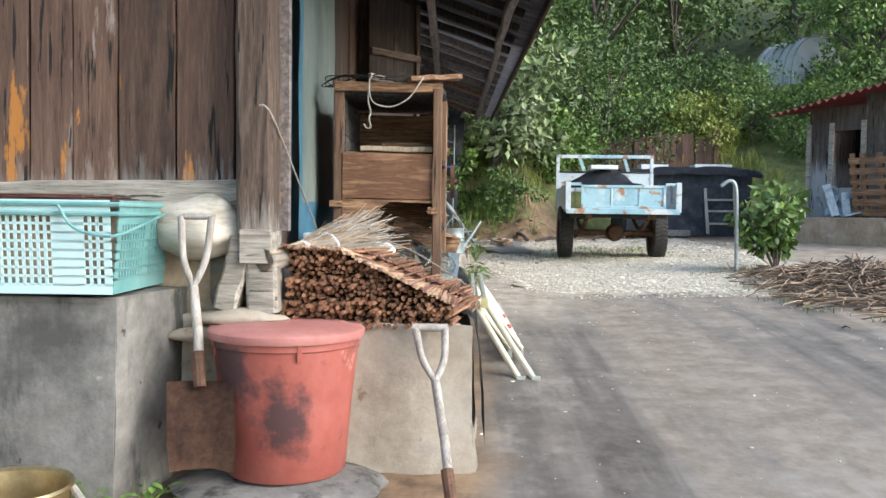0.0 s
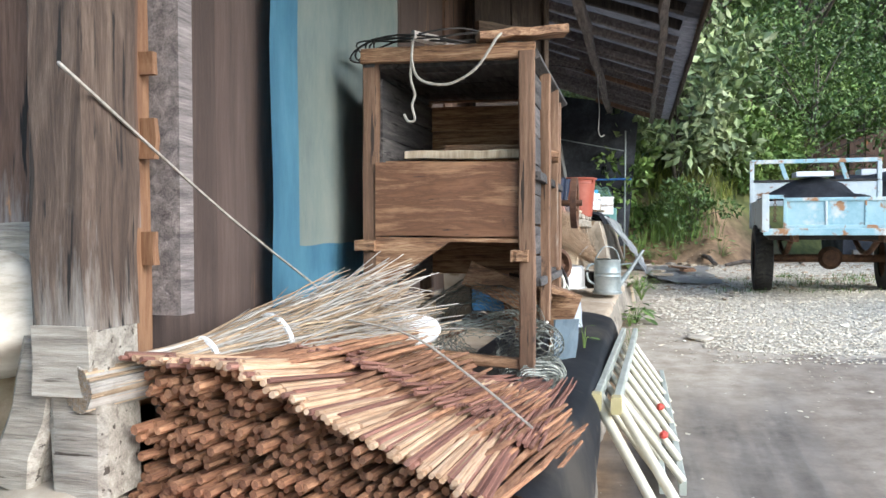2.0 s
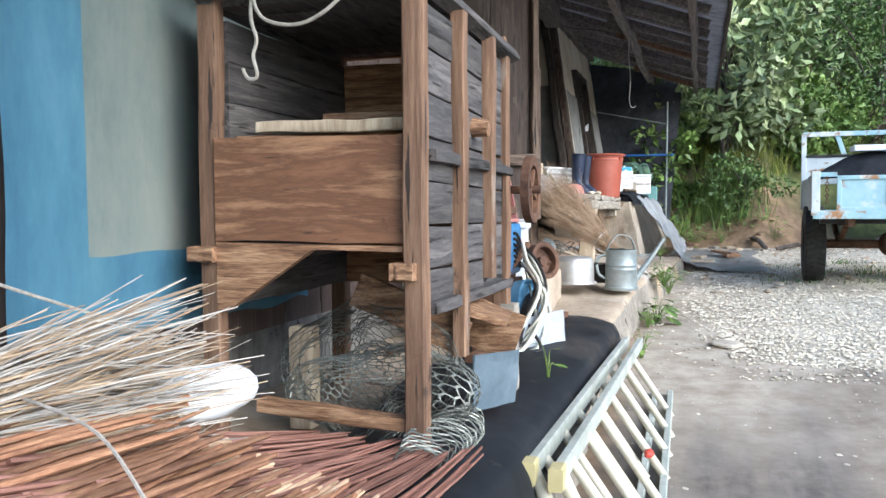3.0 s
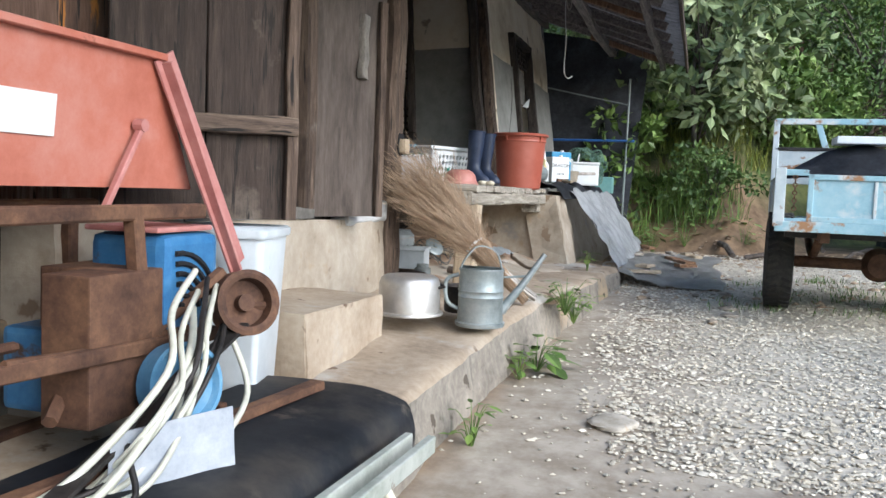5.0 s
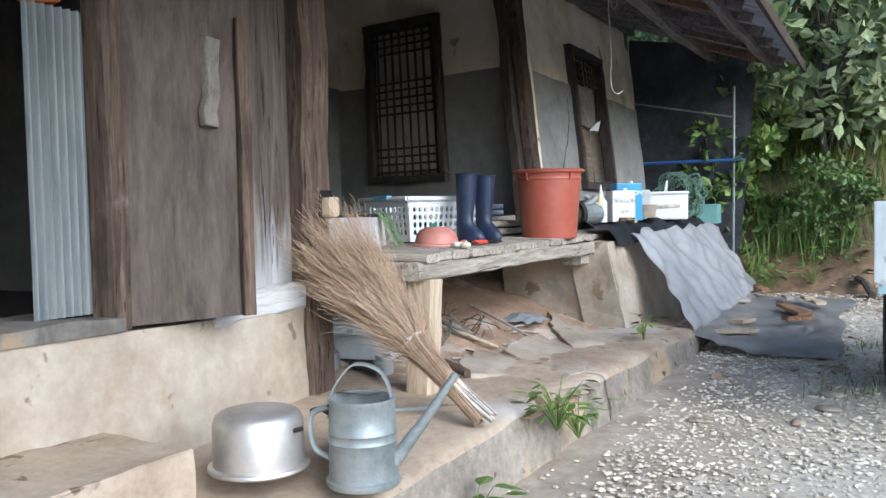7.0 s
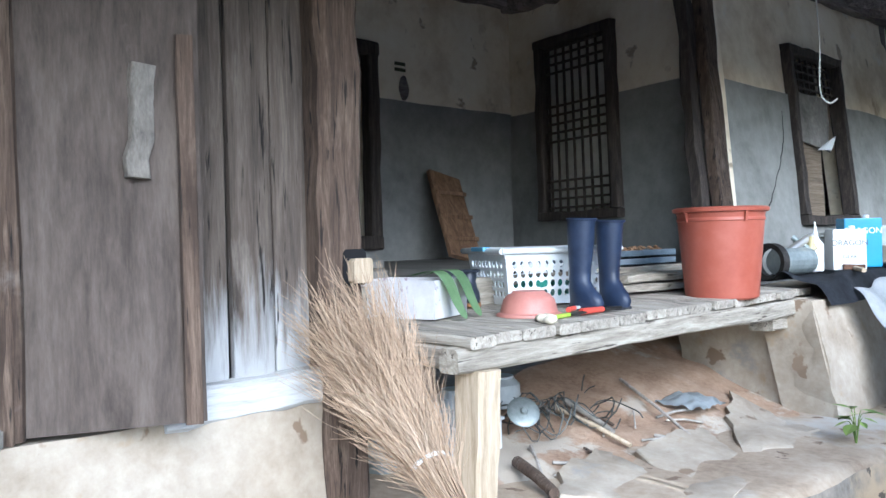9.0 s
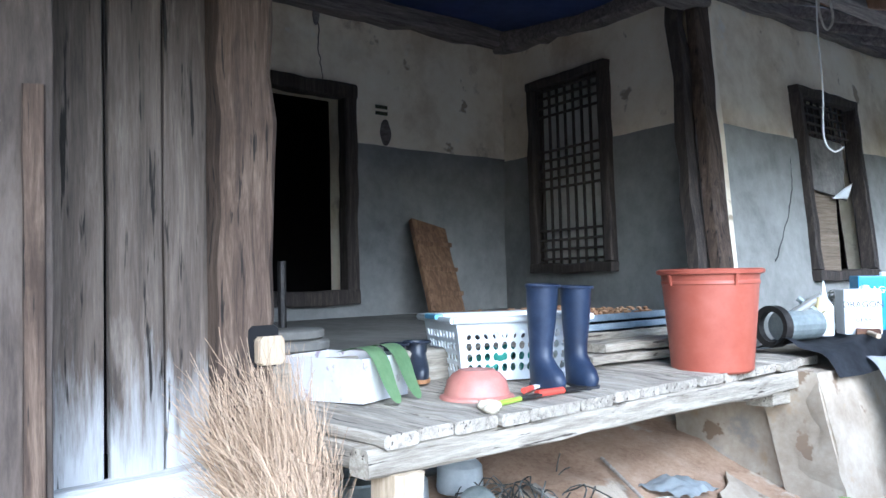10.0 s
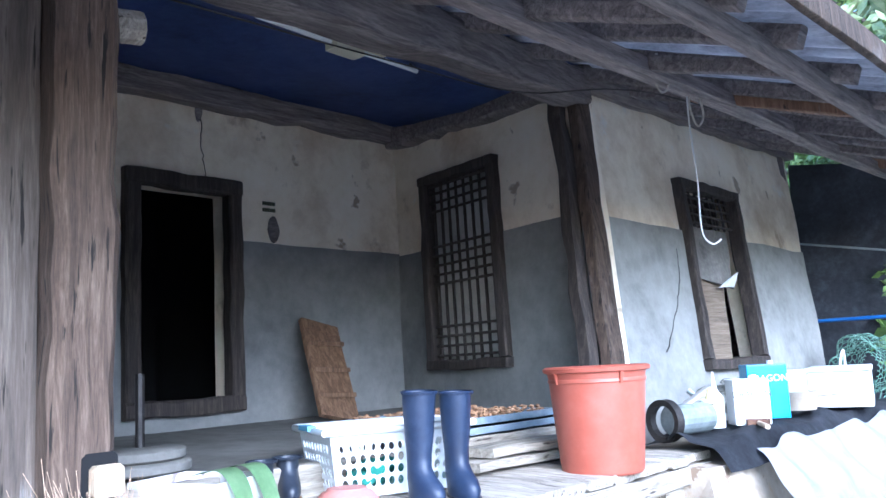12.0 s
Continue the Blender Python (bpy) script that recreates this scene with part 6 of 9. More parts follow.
part("hood", bm, M_galv, wc)
bm = B()
d = Vector((0.93, 0.36, 0)).normalized()
tube(bm, [d * 0.10 + Vector((0, 0, 0.07)), d * 0.20 + Vector((0, 0, 0.20)), d * 0.31 + Vector((0, 0, 0.36))], 0.024, 12, 0.012, caps=False)
smooth(part("spout", bm, M_galv, wc), 60)
bm = B()
tube(bm, [d * 0.105 + Vector((0, 0, 0.24)), d * 0.235 + Vector((0, 0, 0.25))], 0.006, 6)
part("spout_brace", bm, M_galv, wc)
bm = B()
pts = curve([d * 0.105 + Vector((0, 0, 0.25)), d * 0.07 + Vector((0, 0, 0.36)), d * -0.02 + Vector((0, 0, 0.39)), d * -0.08 + Vector((0, 0, 0.33)), d * -0.108 + Vector((0, 0, 0.27))], 5)
for p, q in zip(pts, pts[1:]):
    timber(bm, p, q, 0.034, 0.006, up=tuple((q - p).cross(Vector((d.y, -d.x, 0)))), segs=1, wob=0)
part("top_handle", bm, M_galv, wc)
bm = B()
tube(bm, curve([d * -0.11 + Vector((0, 0, 0.25)), d * -0.17 + Vector((0, 0, 0.22)), d * -0.165 + Vector((0, 0, 0.12)), d * -0.11 + Vector((0, 0, 0.08))]), 0.010, 8)
part("rear_handle", bm, M_galv, wc)

# twig broom leaning on the footing
M_broom = mat("reddish_tan_twigs", [(0.26, 0.175, 0.11), (0.42, 0.30, 0.20), (0.56, 0.43, 0.31)], 0.85, freq=6, vary=0.3)
stalk_broom("twig_broom", (0.89, 6.32, 0.21), (0.03, 6.42, 0.98), 0.034, 0.25, 460, "large twig broom leaning with its brush up", (0.38,), 1.15, M_broom, split=6, thick=0.0019)
bm = B()
for i in range(26):
    a = Vector((0.92 + rnd(-0.03, 0.03), 6.32 + rnd(-0.03, 0.03), 0.21 + rnd(0, 0.03)))
    tube(bm, [a, Vector((0.52, 6.36, 0.52)) + Vector((rnd(-0.03, 0.03), rnd(-0.03, 0.03), rnd(-0.03, 0.03)))], 0.006, 5)
single("broom_stems", bm, M_strawg, (0, 0, 0), "thick cut stems at the twig broom's butt", "stems", kind="stuff")

# ---- on the plank platform ----
M_redb = mat("orange_red_plastic", [(0.25, 0.055, 0.034), (0.32, 0.08, 0.05), (0.38, 0.115, 0.08)], 0.45, freq=1.5, bump=0.05, spots=[((0.55, 0.25, 0.17), 4, 0.63, 0.08)])
bk = thing("plastic_pail", (0.33, 8.64, 0.845), "large orange-red plastic pail", "pail")
bm = lathe(B(), [(0, 0.0), (0.17, 0.0), (0.18, 0.01), (0.212, 0.39), (0.217, 0.395), (0.217, 0.405), (0.213, 0.41), (0.217, 0.435), (0.236, 0.44), (0.239, 0.455), (0.226, 0.462), (0.215, 0.458), (0.175, 0.02), (0, 0.015)], 56)
smooth(part("body", bm, M_redb, bk), 40)
for a in (-110, -30, 60, 150):
    bm = B()
    c, s = math.cos(radians(a)), math.sin(radians(a))
    timber(bm, (0.215 * c, 0.215 * s, 0.39), (0.226 * c, 0.226 * s, 0.44), 0.014, 0.014, up=(c, s, 0), segs=1, wob=0)
    part("lug", bm, M_redb, bk)

M_boot = mat("navy_rubber", [(0.008, 0.014, 0.034), (0.013, 0.024, 0.056), (0.03, 0.042, 0.08)], 0.5, freq=3, bump=0.12)
M_sole = mat("dark_sole", [(0.015, 0.015, 0.02), (0.03, 0.03, 0.035)], 0.7)


def boot(loc, rz, h, label, lean=0, body=None):
    """A rubber boot: shaft rings over a shaped foot."""
    ob = thing("rubber_boot", loc, label, "boot", "rubber boots", rz=rz, ry=lean)
    bm = B()
    rings, n = [], 20
    prof = [(0.0, -0.055, 0.125, 0.046), (0.03, -0.058, 0.135, 0.05), (0.06, -0.06, 0.115, 0.05), (0.085, -0.06, 0.075, 0.047), (0.115, -0.058, 0.045, 0.044), (0.16, -0.056, 0.042, 0.046), (0.24, -0.062, 0.052, 0.054), (0.33, -0.066, 0.058, 0.06)]
    prof = [r for r in prof if r[0] < h - 0.02] + [(h, -0.068, 0.062, 0.063) if h > 0.2 else (h, -0.058, 0.048, 0.052)]
    for z, x0, x1, w in prof:
        cx, rx = (x0 + x1) / 2, (x1 - x0) / 2
        rings.append([bm.verts.new((cx + rx * math.cos(2 * math.pi * k / n) + rnd(-0.0015, 0.0015), w * math.sin(2 * math.pi * k / n) * (1 if math.cos(2 * math.pi * k / n) < 0.3 else 0.92), z + 0.014)) for k in range(n)])
    for p, q in zip(rings, rings[1:]):
        for k in range(n):
            bm.faces.new((p[k], p[(k + 1) % n], q[(k + 1) % n], q[k]))
    bm.faces.new(rings[0][::-1])
    inner = [bm.verts.new(v.co * 1.0 + Vector((0, 0, -0.05)) - Vector((v.co.x, v.co.y, 0)) * 0.08) for v in rings[-1]]
    for k in range(n):
        bm.faces.new((rings[-1][k], rings[-1][(k + 1) % n], inner[(k + 1) % n], inner[k]))
    bm.faces.new(inner)
    smooth(part("upper", bm, body or M_boot, ob), 60)
    bm = B()
    lo = [(0.035 + 0.10 * math.cos(2 * math.pi * k / n), (0.05 if math.cos(2 * math.pi * k / n) > -0.2 else 0.045) * math.sin(2 * math.pi * k / n)) for k in range(n)]
    a = [bm.verts.new((x, y, 0)) for x, y in lo]
    b = [bm.verts.new((x * 1.01, y * 1.02, 0.018)) for x, y in lo]
    bm.faces.new(a[::-1])
    bm.faces.new(b)
    for k in range(n):
        bm.faces.new((a[k], a[(k + 1) % n], b[(k + 1) % n], b[k]))
    part("sole", bm, M_sole, ob)
    bm = B()
    lathe(bm, [(0.067, h + 0.006), (0.069, h + 0.014), (0.066, h + 0.018)], 20, (-0.003, 0, 0))
    part("top_band", bm, M_boot if body is None else body, ob)
    return ob


boot((0.20, 7.62, 0.855), -12, 0.385, "tall navy rubber boot standing on the planks", 3)
boot((0.25, 7.77, 0.855), -20, 0.375, "tall navy rubber boot leaning against its pair", 2)
M_boot2 = mat("black_rubber", [(0.012, 0.014, 0.02), (0.02, 0.026, 0.04), (0.04, 0.045, 0.06)], 0.4, freq=3)
M_tan = mat("tan_sole", [(0.3, 0.15, 0.06), (0.42, 0.22, 0.10)], 0.7)
for i, (x, y) in enumerate(((-0.20, 7.22), (-0.22, 7.35))):
    o = boot((x, y, 0.88), -30, 0.17, "short black rubber boot with a tan sole", 0, M_boot2)
    o.scale = (0.85, 0.85, 0.85)
    for ch in o.children:
        if ch.name.startswith("sole"):
            ch.data.materials[0] = M_tan

# slotted laundry basket
M_bask = mat("clean_white_plastic", [(0.62, 0.66, 0.68), (0.72, 0.75, 0.76), (0.78, 0.80, 0.80)], 0.4, freq=2, bump=0.03)
bs = thing("laundry_basket", (-0.14, 7.76, 0.875), "white plastic laundry basket with slotted sides", "basket", rz=-24)


def basket_wall(bm, a, b, h, cols, rows, flare=0.035, t=0.004):
    """One tapering wall of a basket from a to b, with rows of rounded holes."""
    a, b = Vector(a), Vector(b)
    d = (b - a).normalized()
    L = (b - a).length
    nrm = Vector((d.y, -d.x, 0))

    def pt(x, z, o):
        k = z / h
        xx = L / 2 + (x - L / 2) * (1 + 0.12 * k)
        return a + d * xx + Vector((0, 0, z)) + nrm * (flare * k + o)

    def cell(x0, x1, z0, z1, hole):
        if not hole:
            vs = [bm.verts.new(pt(x, z, o)) for o in (0, -t) for x, z in ((x0, z0), (x1, z0), (x1, z1), (x0, z1))]
            for f in ((0, 1, 2, 3), (7, 6, 5, 4)):
                bm.faces.new([vs[k] for k in f])
            return
        n = 12
        cx, cz, rx, rz = (x0 + x1) / 2, (z0 + z1) / 2, (x1 - x0) * 0.33, (z1 - z0) * 0.38
        rect = []
        for k in range(n):
            an = 2 * math.pi * (k + 0.5) / n
            c, s = math.cos(an), math.sin(an)
            m = max(abs(c), abs(s))
            rect.append((cx + c / m * (x1 - x0) / 2, cz + s / m * (z1 - z0) / 2))
        ring = [(cx + rx * math.cos(2 * math.pi * (k + 0.5) / n), cz + rz * math.sin(2 * math.pi * (k + 0.5) / n)) for k in range(n)]
        layers = [[bm.verts.new(pt(x, z, o)) for x, z in pts] for o in (0, -t) for pts in (rect, ring)]
        for k in range(n):
            j = (k + 1) % n
            bm.faces.new((layers[0][k], layers[0][j], layers[1][j], layers[1][k]))
            bm.faces.new((layers[2][k], layers[3][k], layers[3][j], layers[2][j]))
            bm.faces.new((layers[1][k], layers[1][j], layers[3][j], layers[3][k]))

    zs = [0, 0.03] + [0.03 + (h - 0.075) * (j + 1) / rows for j in range(rows)] + [h]
    xs_ = [0] + [0.02 + (L - 0.04) * i / cols for i in range(cols + 1)] + [L]
    for i in range(len(xs_) - 1):
        for j in range(len(zs) - 1):
            cell(xs_[i], xs_[i + 1], zs[j], zs[j + 1], 0 < i < len(xs_) - 2 and 0 < j < len(zs) - 2)
    return bm


w, d_, h_ = 0.19, 0.25, 0.25
for nm, a, b, n in (("long_side", (w, -d_, 0), (w, d_, 0), 13), ("long_side", (-w, d_, 0), (-w, -d_, 0), 13), ("end_side", (-w, -d_, 0), (w, -d_, 0), 9), ("end_side", (w, d_, 0), (-w, d_, 0), 9)):
    part(nm, basket_wall(B(), a, b, h_, n, 4), M_bask, bs)
bm = B()
box(bm, (-w, -d_, 0), (w, d_, 0.005))
part("bottom", bm, M_bask, bs)
bm = B()
rr = [(sx * (w + 0.045), sy * (d_ + 0.05)) for sx, sy in ((1, -1), (1, 1), (-1, 1), (-1, -1))]
tube(bm, curve([(x, y, h_ - 0.005) for x, y in rr + rr[:1]], 1), 0.014, 8)
smooth(part("rim", bm, M_bask, bs), 60)
bm = B()
timber(bm, (-0.07, -d_ - 0.055, h_ + 0.005), (0.07, -d_ - 0.055, h_ + 0.005), 0.035, 0.02, segs=3, wob=0.001)
part("grip", bm, mat("light_blue_plastic", [(0.12, 0.34, 0.55), (0.18, 0.42, 0.62)], 0.4), bs, "light blue grip")
bm = B()
for i in range(14):
    rock(bm, (rnd(-0.12, 0.12), rnd(-0.18, 0.18), rnd(0.03, 0.09)), (0.05, 0.06, 0.035), 120 + i, sub=1)
single("clothes", bm, mat("green_cloth", [(0.02, 0.14, 0.11), (0.04, 0.22, 0.17), (0.5, 0.52, 0.5)], 0.9, freq=5), (-0.14, 7.76, 0.88), "crumpled green and white cloths in the basket", "cloths", kind="stuff", smoothed=60)

# cardboard box with insoles hung over it
M_card = mat("white_printed_carton", [(0.46, 0.45, 0.46), (0.58, 0.57, 0.58), (0.66, 0.65, 0.65)], 0.8, freq=2, bump=0.05, spots=[((0.30, 0.24, 0.28), 9, 0.60, 0.05)])
cb = thing("carton", (-0.13, 6.94, 0.872), "open white printed cardboard carton", "carton", rz=18)
for nm, a, b in (("side", (-0.19, -0.14, 0), (0.17, -0.136, 0.15)), ("side", (-0.19, 0.136, 0), (0.17, 0.14, 0.15)), ("side", (-0.19, -0.136, 0), (-0.186, 0.136, 0.15)), ("side", (0.166, -0.136, 0), (0.17, 0.136, 0.15)), ("bottom", (-0.186, -0.136, 0), (0.166, 0.136, 0.004))):
    bm = B()
    box(bm, a, b)
    part(nm, bm, M_card, cb)
M_ins = mat("pale_green_foam", [(0.16, 0.29, 0.13), (0.24, 0.38, 0.19), (0.32, 0.45, 0.25)], 0.8, freq=3, bump=0.1)
for i, (y, tw) in enumerate(((-0.06, 8), (0.07, -14))):
    bm = B()
    path = curve([(0.02, y, 0.165), (0.13, y, 0.185), (0.19, y - 0.005, 0.15), (0.235, y - 0.01, 0.06), (0.27, y - 0.01, 0.0)], 5)
    L = len(path)

    def ins(u, v):
        k = min(L - 1, int(u * (L - 1) + 1e-6))
        wd = 0.036 + 0.012 * math.sin(u * math.pi * 1.3) - 0.03 * max(0, u - 0.92) * 8
        return path[k] + Vector((0, (v - 0.5) * 2 * wd, 0))

    grid(bm, ins, L - 1, 4)
    bmesh.ops.solidify(bm, geom=bm.faces[:], thickness=0.006)
    o = single("green_glove", bm, M_ins, (-0.13, 6.94, 0.872), "pale green foam strip hung over the carton edge", "foam strip", "foam strips", rz=18, smoothed=60)

bw = thing("plastic_bowl", (0.20, 7.27, 0.857), "upturned faded red plastic bowl", "bowl")
bm = lathe(B(), [(0.132, 0.0), (0.135, 0.006), (0.132, 0.014), (0.118, 0.02), (0.105, 0.07), (0.085, 0.092), (0.07, 0.098), (0.065, 0.105), (0, 0.104)], 40)
smooth(part("body", bm, mat("faded_dusty_red_plastic", [(0.38, 0.15, 0.12), (0.46, 0.20, 0.165), (0.52, 0.26, 0.22)], 0.55, freq=3, bump=0.06), bw), 40)
bm = lathe(B(), [(0, -0.006), (0.15, -0.004), (0.155, 0.0), (0.15, 0.003), (0, 0.003)], 40)
part("board", bm, M_greyx, bw, "thin round board under the bowl")


def hand_tool(a, b, r, m, tip, tm, label, name="hand_tool"):
    ob = thing(name, a, label, "tool")
    bm = B()
    dd = Vector(b) - Vector(a)
    tube(bm, [(0, 0, 0), tuple(dd * 0.55)], r, 8, r * 0.9)
    smooth(part("handle", bm, m, ob), 60)
    bm = B()
    timber(bm, tuple(dd * 0.55), tuple(dd), r * tip, r * 0.9, segs=2, wob=0.001)
    part("head", bm, tm, ob)
    return ob


hand_tool((0.35, 7.42, 0.872), (0.37, 7.66, 0.872), 0.014, M_redcap, 2.4, M_iron, "red-handled pruning saw lying on the planks")
hand_tool((0.27, 7.44, 0.874), (0.22, 7.58, 0.874), 0.012, M_redcap, 2.0, M_white, "red and white cutter lying on the planks")
hand_tool((0.40, 7.16, 0.87), (0.36, 7.42, 0.87), 0.01, mat("lime_plastic", [(0.3, 0.45, 0.04), (0.4, 0.55, 0.08)], 0.4), 3.0, M_iron, "lime-handled sickle lying on the planks", "sickle")
bm = B()
for i in range(5):
    rock(bm, (rnd(-0.05, 0.05), rnd(-0.04, 0.04), 0.018), (0.03, 0.025, 0.017), 140 + i, sub=2)
single("cloth_scrap", bm, mat("cream_cloth", [(0.55, 0.5, 0.38), (0.66, 0.6, 0.48)], 0.9), (0.43, 7.10, 0.855), "crumpled cream cloth glove on the planks", "cloth", smoothed=60)

# trays of drying peppers on the hall edge
tray = thing("drying_tray", (-0.62, 8.72, 1.005), "shallow blue-grey trays of drying roots", "tray")
for k, z in enumerate((0.0, 0.045)):
    bm = B()
    box(bm, (-0.35, -0.5, z), (0.40, 0.42, z + 0.008))
    for a, b in (((-0.35, -0.5, z), (0.40, -0.485, z + 0.04)), ((-0.35, 0.405, z), (0.40, 0.42, z + 0.04)), ((-0.35, -0.485, z), (-0.335, 0.405, z + 0.04)), ((0.385, -0.485, z), (0.40, 0.405, z + 0.04))):
        box(bm, a, b)
    part("tray", bm, mat("blue_grey_tray", [(0.10, 0.14, 0.18), (0.18, 0.23, 0.28), (0.27, 0.32, 0.36)], 0.5), tray)
bm = B()
for i in range(420):
    rock(bm, (rnd(-0.31, 0.36), rnd(-0.46, 0.38), 0.07 + rnd(0, 0.03)), (rnd(0.01, 0.022), rnd(0.01, 0.02), rnd(0.006, 0.012)), i, sub=1)
single("drying_roots", bm, mat("dry_brown_roots", [(0.20, 0.10, 0.05), (0.34, 0.19, 0.10), (0.46, 0.29, 0.17)], 0.85, freq=12, vary=0.3), (-0.62, 8.72, 1.005), "heap of dried brown root pieces", "roots", kind="stuff")
for k in range(2):
    bm = B()
    timber(bm, (-0.1, 8.2 + 0.1 * k, 0.90 + 0.05 * k), (-0.02, 9.3, 0.90 + 0.05 * k), 0.20, 0.04, segs=8, wob=0.004)
    single("loose_plank", bm, M_greyy, (0, 0, 0), "grey loose plank lying by the hall edge", "plank", "loose planks", smoothed=35)

# board leaning on the back wall
lb = thing("stair_board", (-1.86, 9.02, 1.03), "brown board with nailed cleats leaning on the wall", "board")
bm = B()
timber(bm, (0, 0, 0), (-0.36, 0.14, 0.64), 0.33, 0.04, up=(1, 0, 0), segs=6, wob=0.003)
M_leanb = mat("warm_brown_board", [(0.07, 0.036, 0.018), (0.15, 0.085, 0.045), (0.26, 0.16, 0.09)], 0.7, scale=GZ, bump=0.4)
part("board", bm, M_leanb, lb)
for f in (0.24, 0.5, 0.78):
    bm = B()
    c = Vector((-0.36 * f + 0.03, 0.14 * f, 0.64 * f))
    timber(bm, c + Vector((0, -0.155, 0.01)), c + Vector((0, 0.155, -0.01)), 0.03, 0.03, segs=3)
    part("cleat", bm, M_leanb, lb)
# round weights by the post
mr = thing("round_millstones", (-0.62, 6.95, 1.01), "stacked grey stone discs with an iron pin", "stone discs")
for k in range(2):
    bm = lathe(B(), [(0, 0.045 * k), (0.20 - 0.02 * k, 0.045 * k), (0.21 - 0.02 * k, 0.045 * k + 0.008), (0.21 - 0.02 * k, 0.045 * k + 0.034), (0.20 - 0.02 * k, 0.045 * k + 0.042), (0, 0.045 * k + 0.042)], 40)
    smooth(part("disc", bm, M_floor, mr), 40)
bm = B()
tube(bm, [(-0.04, 0.05, 0.08), (-0.04, 0.05, 0.36)], 0.018, 8)
part("pin", bm, M_iron, mr)
# ceiling lamp: unlit tube on its holder
lamp = thing("tube_light", (-0.72, 8.16, 3.02), "unlit fluorescent tube light under the hall ceiling", "light fitting", rz=2)
for nm, a, b, r in (("tube", (0, -0.56, -0.03), (0, 0.55, -0.03), 0.013),):
    bm = B()
    tube(bm, [a, b], r, 12)
    smooth(part(nm, bm, M_white, lamp), 60)
bm = B()
box(bm, (-0.05, -0.26, -0.02), (0.05, 0.28, 0.012), 0.006)
part("holder", bm, mat("cream_enamel", [(0.55, 0.5, 0.36), (0.63, 0.58, 0.45)], 0.4), lamp, "cream enamel holder")
bm = B()
box(bm, (-0.045, -0.10, -0.07), (0.045, 0.10, -0.02), 0.01)
part("ballast", bm, bpy.data.materials["cream_enamel"], lamp)
for y in (-0.56, 0.55):
    bm = B()
    tube(bm, [(0, y, -0.03), (0, y * 0.9, 0.0)], 0.01, 6)
    part("clip", bm, M_iron, lamp)
bm = B()
tube(bm, [(0, 0, 0.01), (0.0, 0.0, 0.17)], 0.006, 5)
part("hanger", bm, M_iron, lamp)
# small notice and plaster scar on the back wall
bm = B()
for j in range(2):
    for i in range(5):
        box(bm, (-2.343, 8.80 + 0.022 * i, 2.50 - 0.045 * j), (-2.336, 8.816 + 0.022 * i, 2.525 - 0.045 * j))
single("painted_marks", bm, mat("dark_olive_print", [(0.04, 0.045, 0.02), (0.07, 0.075, 0.04)], 0.8), (0, 0, 0), "two rows of small dark painted marks", "wall writing")
bm = B()
rock(bm, (-2.345, 8.89, 2.33), (0.012, 0.05, 0.09), 31, sub=3)
single("plaster_scar", bm, M_dark, (0, 0, 0), "dark hole where plaster has fallen", "plaster hole", smoothed=60)


def crack(P, uv, off, name="wall_crack"):
    bm = B()
    pts = []
    for (u0, v0), (u1, v1) in zip(uv, uv[1:]):
        for k in range(7):
            f = k / 7
            pts.append(P(u0 + (u1 - u0) * f, v0 + (v1 - v0) * f) + Vector(off) + Vector((0, rnd(-0.01, 0.01), rnd(-0.006, 0.006))))
    tube(bm, pts, 0.005, 5, 0.0025)
    return single(name, bm, M_black, (0, 0, 0), "thin dark crack in the plaster", "crack", "plaster cracks")


crack(P_back, [(0.51, 0.97), (0.515, 0.85), (0.525, 0.76)], (0.0, 0, 0))
crack(P_frontd, [(0.19, 0.30), (0.25, 0.40), (0.28, 0.48), (0.285, 0.58)], (0.0, 0, 0))
crack(P_frontd, [(0.042, 0.1), (0.042, 0.3), (0.037, 0.45), (0.036, 0.58)], (0.002, 0, 0))
crack(P_back, [(0.585, 0.14), (0.59, 0.3), (0.58, 0.5), (0.595, 0.6)], (0.006, 0, 0))
bm = B()
rock(bm, P_back(0.508, 0.965), (0.012, 0.03, 0.07), 32, sub=2)
single("plaster_scar", bm, M_dark, (0, 0, 0), "dark hole at the head of the crack", "plaster hole", smoothed=60)
# cord and wires hanging from the eaves
M_cord = mat("white_cord", [(0.5, 0.5, 0.48), (0.62, 0.62, 0.6)], 0.7)
bm = B()
tube(bm, curve([(0.55, 9.35, 2.78), (0.54, 9.37, 2.5), (0.56, 9.36, 2.2), (0.55, 9.38, 1.95), (0.58, 9.42, 1.88), (0.62, 9.44, 1.90)]), 0.0045, 6)
single("hanging_cord", bm, M_cord, (0, 0, 0), "white cord hanging from the eaves", "cord")
for y, l in ((9.05, 0.2), (9.42, 0.3)):
    bm = B()
    tube(bm, curve([(0.55, y, 2.80), (0.54, y - 0.03, 2.80 - l * 0.6), (0.56, y, 2.80 - l), (0.58, y + 0.04, 2.80 - l * 0.8), (0.56, y + 0.03, 2.80 - l * 0.3), (0.55, y, 2.80)]), 0.006, 6)
    single("rope_loop", bm, M_rope, (0, 0, 0), "grey rope loop hanging from a purlin", "rope loop", "rope loops")
bm = B()
tube(bm, curve([(-0.1, 6.6, 2.62), (-0.1, 7.8, 2.66), (-0.1, 8.8, 2.72), (0.4, 9.4, 2.70), (0.5, 12.0, 2.76)]), 0.004, 5)
single("cable", bm, M_iron, (0, 0, 0), "thin dark cable strung along the beam", "cable")

